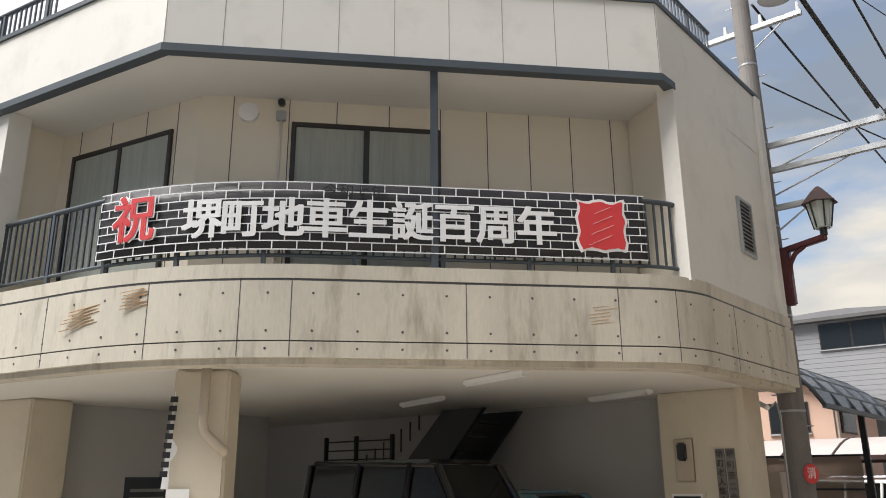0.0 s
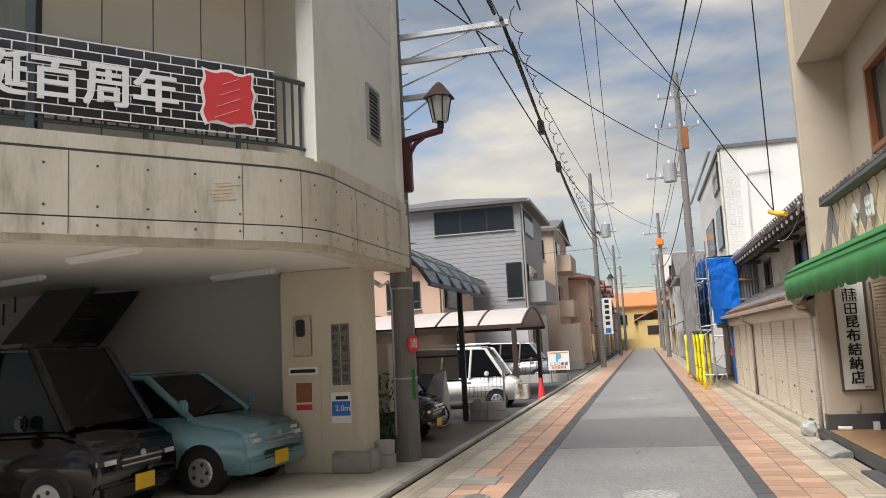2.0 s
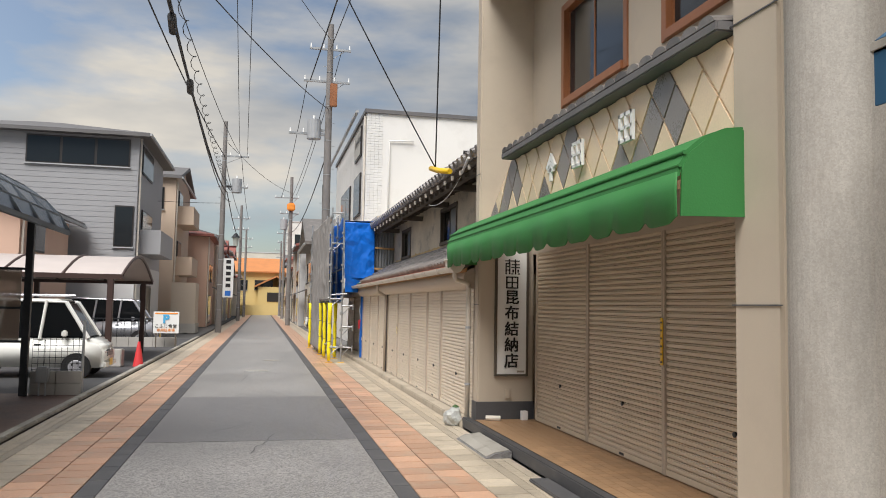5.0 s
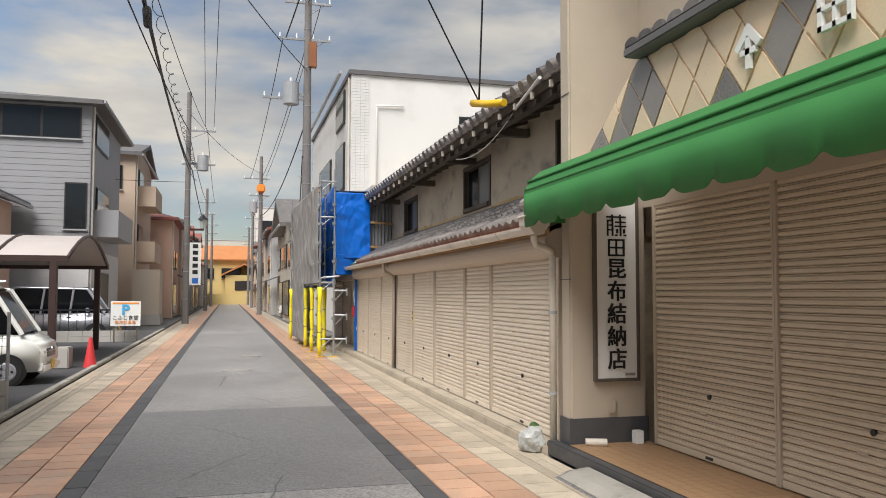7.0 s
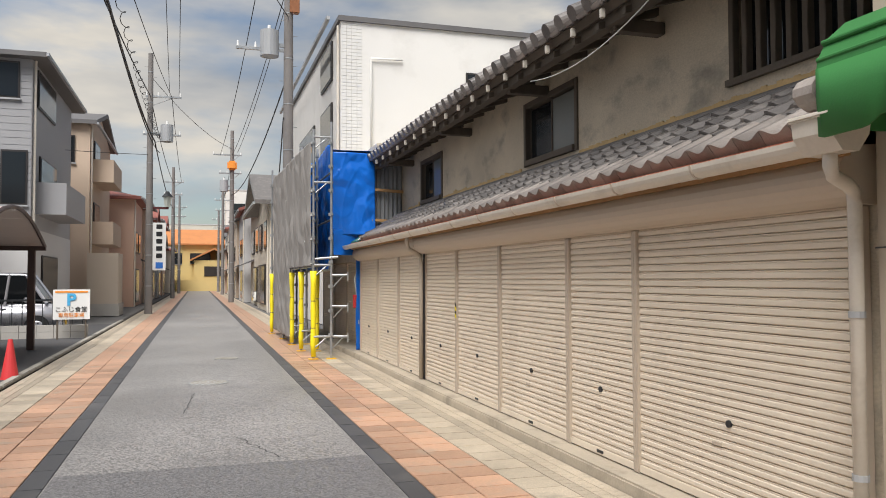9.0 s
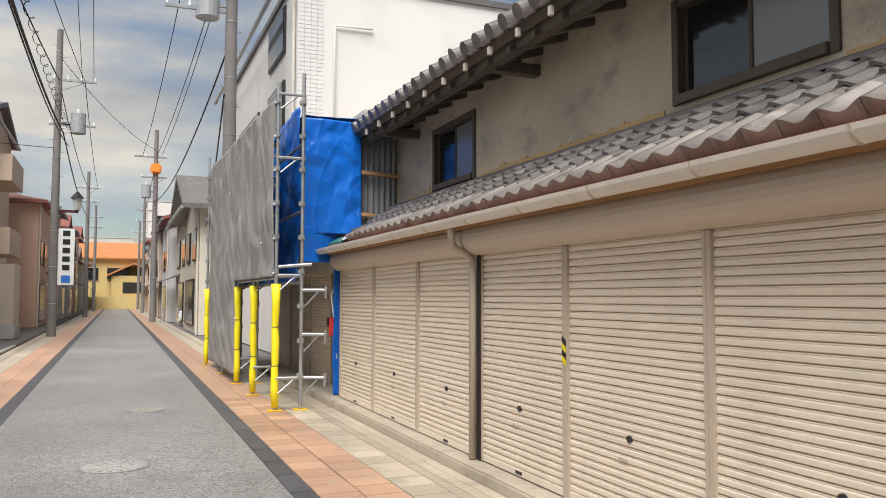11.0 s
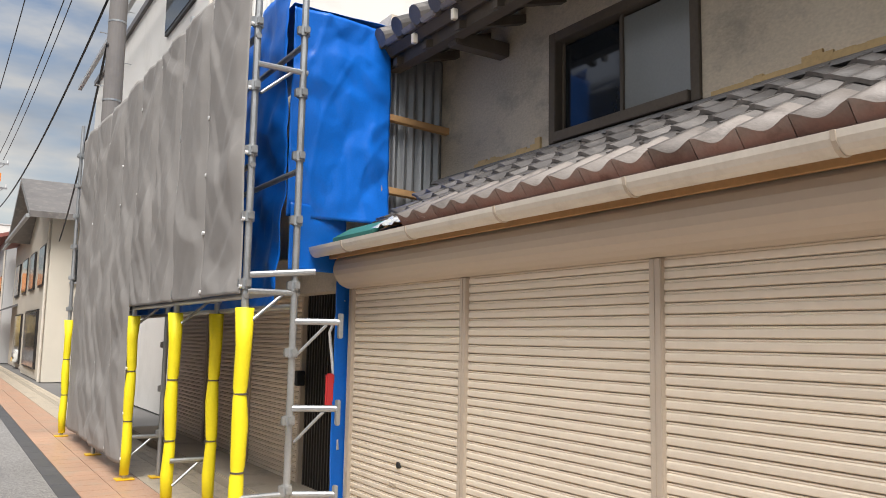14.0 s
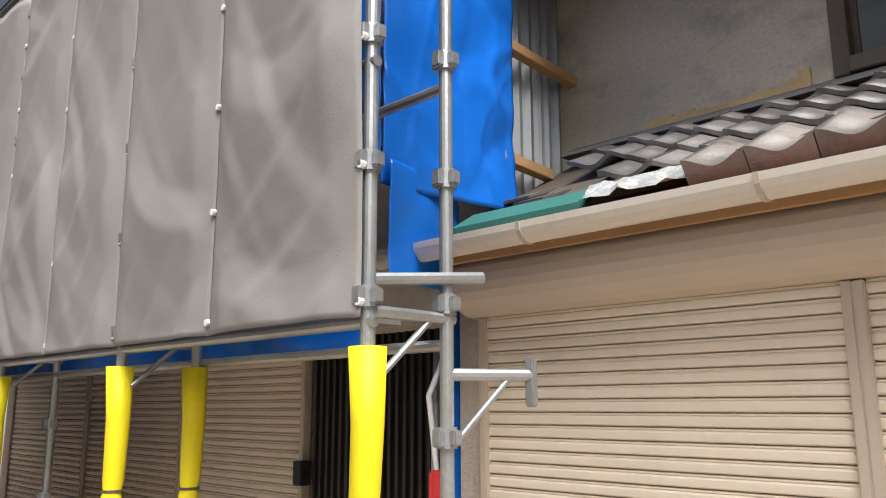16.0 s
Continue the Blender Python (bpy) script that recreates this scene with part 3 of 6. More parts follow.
for i in range(n + 1):
    y = 8.08 + 5.95 * i / n
    c = (y - 8.08) / 0.43 % 1
    zb = 2.10 + 0.045 * abs(math.cos(math.pi * c)) ** 12
    wob = 0.014 * math.sin(y * 9) + 0.012 * noise.noise((y * 2.3, 4, 0))
    for k, (x, z) in enumerate(((2.525, 2.4), (2.52 + wob * 0.5, 2.29), (2.522 + wob, zb), (2.528 + wob, zb))):
        rows[k].append(bm.verts.new((x, y, z)))
for k in range(3):
    for i in range(n):
        bm.faces.new((rows[k][i], rows[k][i + 1], rows[k + 1][i + 1], rows[k + 1][i])).smooth = True
va = part("valance", bm, M["greenawn"], ga)
va.modifiers.new("thickness", "SOLIDIFY").thickness = 0.006
# hanging sign board
sb = thing("shop_signboard", "tall white signboard with black brush characters in a dark frame", "signboard")
part("board", bx(3.18, 3.58, 13.895, 13.925, 0.715, 2.4), M["white"], sb)
for c0, c1, z0, z1 in ((3.15, 3.18, 0.69, 2.42), (3.58, 3.61, 0.69, 2.42), (3.18, 3.58, 0.69, 0.718), (3.18, 3.58, 2.395, 2.42)):
    part("frame_bar", bx(c0, c1, 13.88, 13.928, z0, z1, bevel=0.004), M["oldwood"], sb, "dark brown wooden frame")
for i, ch in enumerate("昆布結納店"):
    glyphs(ch, 0.2, upright(3.38, 13.89, 1.712 - i * 0.208, 0), M["black"], "lettering", sb, bold=0.004)
for zz, strokes in ((2.128, ((-0.1, 0.1, 0.07, 0.085), (-0.05, -0.032, 0.05, 0.1), (0.032, 0.05, 0.05, 0.1), (-0.095, -0.078, -0.1, 0.05), (-0.045, -0.028, -0.1, 0.05), (-0.095, -0.03, 0.035, 0.05), (-0.08, -0.04, -0.005, 0.008), (-0.08, -0.04, -0.05, -0.037),
                             (-0.01, 0.1, 0.022, 0.036), (-0.015, 0.105, -0.016, -0.002), (0.036, 0.054, -0.1, 0.05), (0.0, 0.022, -0.075, -0.035), (0.07, 0.092, -0.075, -0.035), (-0.015, 0.015, -0.1, -0.085), (0.075, 0.105, -0.1, -0.085))),
                    (1.92, ((-0.085, -0.065, -0.08, 0.08), (0.065, 0.085, -0.08, 0.08), (-0.085, 0.085, 0.063, 0.08), (-0.085, 0.085, -0.08, -0.063), (-0.085, 0.085, -0.008, 0.008), (-0.009, 0.009, -0.08, 0.08)))):
    for a0, a1, b0, b1 in strokes:
        part("character_stroke", bx(3.38 + a0, 3.38 + a1, 13.887, 13.893, zz + b0, zz + b1), M["black"], sb)
part("small_print", bx(3.46, 3.56, 13.89, 13.894, 0.74, 0.765), M["kerb"], sb)
solid("wall_cover_plate", bx(3.3, 3.37, 13.90, 13.93, 0.4, 0.52, bevel=0.006), M["shopwall"], "small beige cover plate on the wall", "plate")
lb = thing("litter_bag", "crumpled clear plastic bag of rubbish at the shop corner", "bag")
for nm, c, r, mt in (("bag", (2.72, 14.35, 0.11), 0.125, "plastic"), ("bag_knot", (2.76, 14.4, 0.22), 0.05, "leaf")):
    bm = bmesh.new()
    bmesh.ops.create_icosphere(bm, subdivisions=3, radius=r)
    for v in bm.verts:
        v.co *= 1 + 0.35 * noise.noise(v.co * 14)
        v.co += Vector(c)
        v.co.z = max(v.co.z, 0.005)
    part(nm, bm, M[mt], lb)
solid("milk_carton", bx(3.5, 3.58, 13.78, 13.86, 0.131, 0.25, bevel=0.004), M["white"], "small white box on the porch", "box")
bt = solid("plastic_bottle", tb((3.02, 13.82, 0.165), (3.2, 13.76, 0.165), 0.035, seg=14), M["gutter"], "discarded bottle lying on the porch step", "bottle")

# ---- old townhouse with the long row of shutters ----
posts = [14.24, 16.3, 17.39, 19.0, 20.44, 21.83, 23.36, 24.88, 26.41]
for a, b in zip(posts, posts[1:]):
    roller_shutter("closed beige steel roller shutter of the old townhouse", 2.985, a, b, 0.095, 1.83, M["shutter"], 0.051, 0.008, 0.035, "townhouse shutters")
haz = thing("hazard_tape", "short yellow and black hazard tape on a shutter post", "tape")
for i in range(4):
    part("stripe", pr([(-0.025, 0.0), (0.025, -0.03), (0.025, 0.012), (-0.025, 0.042)], "y", 0, 0.004), M["yellow"] if i % 2 == 0 else M["black"], haz).matrix_basis = pose(2.95, 20.44, 1.03 + i * 0.044, 0, 0, -90)
for nm, a, b, r in (("near", 14.2, 21.86, 0.30), ("far", 21.93, 26.45, 0.265)):
    cs = thing("shutter_casing", "rounded beige steel casing above the shutters", "shutter casing", "shutter casings")
    pts = [(3.2, 2.12), (2.95, 2.12)] + [(2.985 - r * 0.62 * math.sin(t), 1.975 + 0.145 * math.cos(t)) for t in np.linspace(0.15, math.pi - 0.25, 12)] + [(3.2, 1.83)]
    o = part("cover", pr(pts, "y", a, b), M["casing"], cs)
    part("end_cap", pr([(x - 0.004 if x < 3.1 else x, z) for x, z in pts], "y", b - 0.006, b + 0.004), M["casing"], cs)
bm = bmesh.new()
wall_with_holes(bm, "x", 3.84, 0.3, 14.15, 26.6, 2.0, 3.95, [(18.87, 20.33, 2.87, 3.66), (23.8, 25.12, 2.83, 3.63), (14.5, 16.35, 3.0, 3.66)])
box(bm, 4.14, 9.0, 14.15, 26.58, 0, 3.95)
box(bm, 3.02, 4.14, 14.15, 26.58, 0, 2.05)
structure("wall_townhouse", bm, M["plaster"])
# crumbling plaster along the foot of the upper wall
bm = bmesh.new()
for y in np.arange(14.6, 26.0, 0.055):
    h = 0.02 + 0.3 * max(0, noise.noise((y * 0.9, 3, 0)) - 0.12 + 0.25 * noise.noise((y * 3.1, 6, 0))) + 0.06 * abs(noise.noise((y * 6, 1, 0)))
    if 18.8 < y < 20.4 or 23.72 < y < 25.2:
        h = -0.02
    box(bm, 3.826 - 0.012 * abs(noise.noise((y * 3, 9, 0))), 3.839, y, y + 0.056, 2.78, 2.83 + h)
solid("bare_plaster", bm, M["plaster_bare"], "crumbled ochre clay showing along the foot of the wall", "plaster", "stuff")
for a, b, z0, z1 in ((18.87, 20.33, 2.87, 3.66), (23.8, 25.12, 2.83, 3.63)):
    window("old dark timber window with frosted panes under the eaves", "x", 3.84, a, b, z0, z1, -1, M["oldwood"], [M["frosted"], M["glassdark"]], 2, 0.07, 0.12, "townhouse windows")
lat = thing("lattice_window", "dark window with upright timber lattice bars", "window")
part("backing", bx(3.98, 4.0, 14.5, 16.35, 3.0, 3.66), M["glassdark"], lat)
for y in np.arange(14.58, 16.3, 0.155):
    part("lattice_bar", bx(3.83, 3.89, y, y + 0.055, 3.0, 3.66, bevel=0.004), M["oldwood"], lat)
part("sill", bx(3.8, 3.92, 14.5, 16.35, 2.95, 3.0), M["oldwood"], lat)
# canopy roof
def cloth_sheet(o, du, dv, n=20):
    """A small crumpled sheet spanned by du and dv."""
    o, du, dv = Vector(o), Vector(du), Vector(dv)
    bm = bmesh.new()
    g = [[bm.verts.new(o + du * (i / n) + dv * (j / 8) + Vector((0, 0, 0.03 * noise.noise((i * 0.6, j * 0.5, 7))))) for i in range(n + 1)] for j in range(9)]
    for j in range(8):
        for i in range(n):
            bm.faces.new((g[j][i], g[j][i + 1], g[j + 1][i + 1], g[j + 1][i]))
    return bm


can = thing("canopy_roof", "weathered grey clay tile canopy roof above the shutters", "roof")
bm = pr([(2.72, 2.12), (3.84, 2.735), (3.84, 2.66), (2.78, 2.09)], "y", 14.16, 26.5)
part("roof_deck", bm, M["oldwood"], can)
part("fascia_board", bx(2.80, 2.83, 14.16, 26.5, 2.055, 2.12), M["newwood"], can)
part("copper_edge", pr([(2.69, 2.125), (2.705, 2.15), (2.80, 2.185), (2.80, 2.14)], "y", 14.16, 26.3), M["copper"], can)
for y in np.arange(14.2, 26.4, 1.75):
    part("wall_flashing", pr([(3.66, 2.735), (3.68, 2.76), (3.835, 2.83), (3.835, 2.74)], "y", y, min(y + 1.742, 26.5)), M["slate"], can)
TP = 0.213


def tile_mesh(length, tall, mt, front=None):
    """A wavy pantile: width along y, length along x; an eave tile has an upright flat front."""
    bm = bmesh.new()
    prof = []
    for k in range(11):
        u = k / 10
        prof.append((u * (TP + (0.025 if front is None else -0.004)), tall * (0.5 * math.cos(2 * math.pi * u * 0.9 + 0.5) + 0.5)))
    top0, top1 = [bm.verts.new((0, a, b + 0.02)) for a, b in prof], [bm.verts.new((length, a, b + 0.02)) for a, b in prof]
    bot0, bot1 = [bm.verts.new((0.0 if front is None else 0.02, a, b if front is None else -front)) for a, b in prof], [bm.verts.new((length, a, b)) for a, b in prof]
    for i in range(10):
        for f in ((top0[i], top0[i + 1], top1[i + 1], top1[i]), (bot0[i + 1], bot0[i], bot1[i], bot1[i + 1])):
            bm.faces.new(f).smooth = True
        bm.faces.new((top0[i + 1], top0[i], bot0[i], bot0[i + 1]))
    for i in (0, 10):
        bm.faces.new((top0[i], top1[i], bot1[i], bot0[i]))
    return mesh_of("roof_tile", bm, mt)


tl, te = tile_mesh(0.3, 0.045, M["kawara"]), tile_mesh(0.34, 0.04, M["kawara_edge"], 0.05)
slope = math.degrees(math.atan2(0.615, 1.12))
for c in range(56):
    y = 14.22 + c * TP
    for r in range(5):
        if y > 25.1 and (r == 0 or (y > 25.55 and r < 3)):
            continue
        s = r * 0.235
        wob = noise.noise((c * 0.7, r * 3, 5))
        piece("roof_tile", te if r == 0 else tl, can, pose(2.735 + s * math.cos(radians(slope)), y, 2.195 + s * math.sin(radians(slope)) - (0.012 if r else 0), wob * 2.5, -slope + (6 if r else 3) + wob * 1.2, wob * 1.5))
for k in range(7):
    part("loose_tile", bx(0, 0.24, 0, 0.18, 0, 0.018, bevel=0.005, m=pose(2.95 + 0.1 * (k % 4), 25.3 + 0.16 * k, 2.27 + 0.055 * (k % 4), 12 * noise.noise((k, 1, 0)), -20 + 20 * noise.noise((k, 2, 0)), 60 * noise.noise((k, 3, 0)))), M["kawara"], can, "loose broken tile")
part("plastic_sheet", cloth_sheet((2.74, 24.95, 2.2), (0.0, 0.75, 0.0), (0.2, 0.1, 0.11)), M["plastic"], can, "crumpled silvery sheet under the missing tiles")
for i, (mt, z, y0, y1) in enumerate((("greensheet", 2.17, 25.75, 26.4), ("newwood", 2.235, 24.9, 26.3), ("oldwood", 2.30, 25.1, 26.4))):
    part("exposed_batten", pr([(2.78 + i * 0.16, z), (2.92 + i * 0.2, z + 0.09), (2.92 + i * 0.2, z + 0.12), (2.78 + i * 0.16, z + 0.035)], "y", y0, y1), M[mt], can, "uncovered roofing under missing tiles")
part("end_ornament", pr([(2.7 + 0.16 * math.cos(a), 2.33 + 0.09 * math.sin(a)) for a in np.linspace(0, 2 * math.pi, 16)], "y", 14.08, 14.2), M["kawara_edge"], can)
for i in range(4):
    part("verge_tile", tb((2.78 + i * 0.26, 14.22, 2.27 + i * 0.143), (3.05 + i * 0.26, 14.22, 2.40 + i * 0.143), 0.07, seg=14), M["kawara"], can)
gut = thing("roof_gutter", "cream half-round gutter with joints and a rain head", "gutter")
prof = [(2.68 + 0.062 * math.cos(a), 2.13 + 0.075 * math.sin(a)) for a in np.linspace(math.pi, 2 * math.pi, 10)]
prof += [(2.68 + 0.052 * math.cos(a), 2.13 + 0.062 * math.sin(a)) for a in np.linspace(2 * math.pi, math.pi, 10)]
part("channel", pr(prof, "y", 14.1, 26.75), M["gutter"], gut)
for y in np.arange(15.1, 26.6, 0.9):
    part("bracket", pr([(2.68 + 0.067 * math.cos(a), 2.13 + 0.08 * math.sin(a)) for a in np.linspace(math.pi, 2 * math.pi, 8)], "y", y, y + 0.018), M["casing"], gut)
part("rain_head", pr([(2.53, 2.2), (2.76, 2.2), (2.75, 2.12), (2.69, 2.04), (2.6, 2.04), (2.54, 2.12)], "y", 13.97, 14.2), M["gutter"], gut)
part("head_rim", bx(2.515, 2.775, 13.955, 14.215, 2.19, 2.215, bevel=0.008), M["gutter"], gut)
part("downpipe", path_tube(bmesh.new(), [(2.645, 14.09, 2.05), (2.645, 14.09, 1.99), (2.67, 14.1, 1.945), (2.8, 14.15, 1.915), (2.85, 14.17, 1.89), (2.862, 14.175, 1.83), (2.862, 14.175, 0.05)], 0.034, 12), M["gutter"], gut)
for z in (1.3, 0.55):
    part("pipe_clip", tb((2.862, 14.175, z), (2.862, 14.175, z + 0.03), 0.039, seg=12), M["greybox"], gut)
# black strip standing in for the shadow between two shutters, beside the downpipe
structure("trim_shutter_gap", bx(2.944, 2.95, 21.785, 21.86, 0.1, 1.86), M["black"])
dp = thing("downpipe", "dull brown downpipe curving out between two shutter casings", "downpipe")
part("pipe", path_tube(bmesh.new(), [(2.72, 21.895, 2.1), (2.72, 21.895, 2.0), (2.75, 21.895, 1.9), (2.86, 21.89, 1.84), (2.92, 21.89, 1.8), (2.922, 21.89, 1.7), (2.922, 21.89, 0.1)], 0.032, 12), M["casing"], dp)
# main eave
ev = thing("main_roof", "dark clay tile roof with round eave end tiles", "roof")
part("roof_deck", pr([(3.2, 3.8), (7.2, 5.7), (9.0, 5.7), (9.0, 3.95), (3.84, 3.95), (3.25, 3.74)], "y", 14.16, 26.9), M["oldwood"], ev)
for y in np.arange(14.6, 26.8, 0.45):
    part("rafter", pr([(3.24, 3.70), (3.86, 3.9), (3.86, 3.83), (3.24, 3.64)], "y", y, y + 0.06), M["oldwood"], ev)
for y in (14.9, 17.2, 19.6, 22.3, 25.6):
    part("bracket_arm", bx(3.35, 3.84, y, y + 0.12, 3.62, 3.73, bevel=0.008), M["oldwood"], ev)
part("eave_beam", bx(3.3, 3.4, 14.5, 26.8, 3.66, 3.76), M["oldwood"], ev)
me_cap = mesh_of("end_tile", tb((0, 0, 0), (0.9, 0, 0.42), 0.075, seg=16), M["kawara"])
me_flat = mesh_of("eave_tile", bx(-0.01, 0.5, -0.1, 0.1, -0.05, 0.0, bevel=0.01, m=pose(0, 0, 0, 0, -25, 0)), M["kawara_edge"])
me_white = mesh_of("plaster_plug", bx(0.0, 0.04, -0.02, 0.02, -0.1, -0.02, bevel=0.005), M["gutter"])
for i in range(45):
    y = 14.55 + i * 0.275
    piece("end_tile", me_cap, ev, pose(3.12, y, 3.86))
    piece("eave_tile", me_flat, ev, pose(3.14, y + 0.137, 3.83))
    if i % 2:
        piece("plaster_plug", me_white, ev, pose(3.16, y + 0.1, 3.78))
sw = solid("slack_cable", path_tube(bmesh.new(), hang((3.25, 18.8, 3.55), (3.25, 16.3, 3.7), 0.16), 0.005, 6), M["white"], "thin pale cable sagging under the eaves", "cable")
spl = thing("service_drop", "yellow insulated cable clamp at the eaves with a strut", "cable clamp")
part("strut", tb((2.98, 14.75, 3.72), (3.2, 16.0, 3.72), 0.02), M["white"], spl)
part("sleeve", path_tube(bmesh.new(), [(2.93, 15.7, 3.68), (2.85, 16.1, 3.75), (2.8, 16.5, 3.85)], 0.045, 8), M["plate"], spl)

# ---- house under scaffold ----
bm = bmesh.new()
box(bm, 3.35, 9.0, 26.62, 33.6, 0, 4.2)
box(bm, 3.1, 3.35, 26.62, 33.6, 1.85, 2.2)
structure("wall_scaffold_house", bm, M["plaster"])
for a, b in ((28.1, 29.6), (29.6, 31.3), (31.3, 33.2)):
    roller_shutter("beige roller shutter in shade behind the scaffold", 3.3, a, b, 0.06, 1.85, M["shutter"], 0.051, 0.012, 0.04, "shaded shutters", lock=False)
ld = thing("lattice_door", "black timber lattice sliding door in shade", "door")
part("panel", bx(3.31, 3.34, 26.7, 28.05, 0.06, 1.85), M["black"], ld)
for y in np.arange(26.74, 28.05, 0.06):
    part("lattice_bar", bx(3.285, 3.31, y, y + 0.022, 0.06, 1.85), M["frame_dark"], ld)
cor = solid("corrugated_sheet", pr([(3.22 + 0.66 * i / 44, 26.55 + 0.018 * math.sin(i * 1.1)) for i in range(45)] + [(3.88, 26.6), (3.22, 26.6)], "z", 2.35, 3.85), M["corrugated"], "upright corrugated zinc sheet closing the end wall", "metal sheet")
for z, a, b in ((3.22, 3.24, 3.85), (2.62, 3.2, 3.6)):
    solid("timber_batten", bx(a, b, 26.44, 26.5, z, z + 0.055, bevel=0.004, m=Matrix.Translation((a, 0, z)) @ pose(0, 0, 0, 0, 3, 0) @ Matrix.Translation((-a, 0, -z))), M["newwood"], "raw timber batten nailed across the gap", "batten", group="battens")
# flashing and hanging pieces beside the last shutter
jp = thing("junction_pipes", "loose cables and a red tag hanging beside the doorway", "cables")
part("conduit", path_tube(bmesh.new(), [(3.0, 26.62, 1.75), (2.9, 26.66, 1.5), (2.95, 26.65, 1.1), (2.97, 26.6, 0.6)], 0.014, 6), M["white"], jp)
part("conduit", path_tube(bmesh.new(), [(3.05, 26.75, 1.75), (2.98, 26.7, 1.3), (3.0, 26.72, 0.5)], 0.02, 6), M["greybox"], jp)
part("red_tag", bx(2.86, 2.93, 26.6, 26.63, 0.92, 1.18, bevel=0.01), M["red"], jp)
part("switch_box", bx(3.2, 3.28, 28.02, 28.1, 1.0, 1.14, bevel=0.006), M["darkmetal"], jp)


def cloth(bm, origin, du, dv, nu, nv, out, amp, seed, tie=None, thick=True):
    """A hung sheet with creases: spanned by du and dv, pushed along out."""
    grid = []
    o, du, dv, out = Vector(origin), Vector(du), Vector(dv), Vector(out)
    for j in range(nv + 1):
        row = []
        for i in range(nu + 1):
            u, v = i / nu, j / nv
            p = o + du * u + dv * v
            L, H = du.length * u, dv.length * v
            q = p.x + p.y
            ridge = (1 - abs(noise.noise((q * 0.9 + p.z * 0.7, p.z * 0.9 - q * 0.5, seed)))) ** 30
            ridge2 = (1 - abs(noise.noise((q * 1.7 - p.z * 1.2, p.z * 0.9 + q * 0.6, seed + 4)))) ** 24 + 0.5 * (1 - abs(noise.noise((q * 3.1 + p.z * 2.2, p.z * 2.6 - q, seed + 8)))) ** 18
            d = 0.7 * noise.noise((q * 0.9 + p.z * 0.3, p.z * 0.6, seed)) + 0.1 * ridge + 0.08 * ridge2 + 0.03 * noise.noise((q * 8, p.z * 6, seed))
            for ax, az, f, am in ((1.0, 0.4, 0.75, 0.7), (0.45, 1.0, 0.8, 0.6), (1.0, -0.65, 1.1, 0.45), (0.2, 1.0, 1.9, 0.2)):
                w = q * ax + p.z * az + 0.35 * noise.noise((q * 0.6, p.z * 0.6, seed + az))
                d += am * (0.4 + noise.noise((q * 0.7 + az * 5, p.z * 0.7, seed + 2))) * abs((w * f) % 1 - 0.5)
            if tie:
                a = math.sin(math.pi * u)
                d = 0.45 * d + 0.16 * a ** 0.6
                for f, am, ph, lean in ((0.9, 0.7, 0.0, 0.55), (1.3, 0.6, 0.4, -0.7), (0.7, 0.6, 0.7, 0.2), (2.3, 0.3, 0.2, 1.1), (1.7, 0.35, 0.9, -1.3)):
                    w = (p.z + 0.28 * a * (0.5 + noise.noise((p.y * 0.4, ph * 9, seed))) + lean * p.y) * f + ph + 0.6 * noise.noise((p.y * 0.8, p.z * 0.7, seed + ph))
                    k = w % 1
                    d += am * min(1.0, a * 2.2) * (0.2 + 1.3 * max(0, noise.noise((p.y * 1.1 + ph * 4, p.z * 1.1, seed + 3 + ph)) + 0.15)) * (k / 0.78 if k < 0.78 else (1 - k) / 0.22)
            else:
                d += 0.35 * abs(noise.noise((q * 2.6 + p.z, p.z * 2.2 - q, seed + 1))) - 0.3 * abs(noise.noise((q * 1.4 - p.z * 2.4, p.z * 1.1 + q, seed + 6))) + 0.16 * abs(noise.noise((q * 6, p.z * 5 + q * 2, seed + 9)))
            row.append(bm.verts.new(p + out * d * amp))
        grid.append(row)
    for j in range(nv):
        for i in range(nu):
            bm.faces.new((grid[j][i], grid[j][i + 1], grid[j + 1][i + 1], grid[j + 1][i])).smooth = True
    return bm


sheet = thing("scaffold_sheet", "grey construction sheet tied to the scaffold, creased", "tarpaulin")
yb = [26.02, 26.95, 27.8, 28.65, 29.5, 30.4, 31.35, 32.3, 33.4]
for k, (a, b) in enumerate(zip(yb, yb[1:])):
    zb, zt = (1.73 if b < 29.6 else 0.16), 4.05 + 0.03 * (a - 26)
    o = part("sheet_panel", cloth(bmesh.new(), (1.955, a, zb), (0, b - a, 0), (0, 0, zt - zb), 36, 100, (-1, 0, 0), 0.052, 1.5, b - a), M["greytarp"], sheet)
    o.modifiers.new("thickness", "SOLIDIFY").thickness = 0.004
    for z in np.arange(zb + 0.05, zt, 0.45):
        part("eyelet_tie", tb((1.945, a, z), (1.965, a, z), 0.014, seg=8), M["ban_white"], sheet)
bt2 = thing("blue_tarpaulin", "bright blue tarpaulin wrapped round the roof end, creased", "tarpaulin")
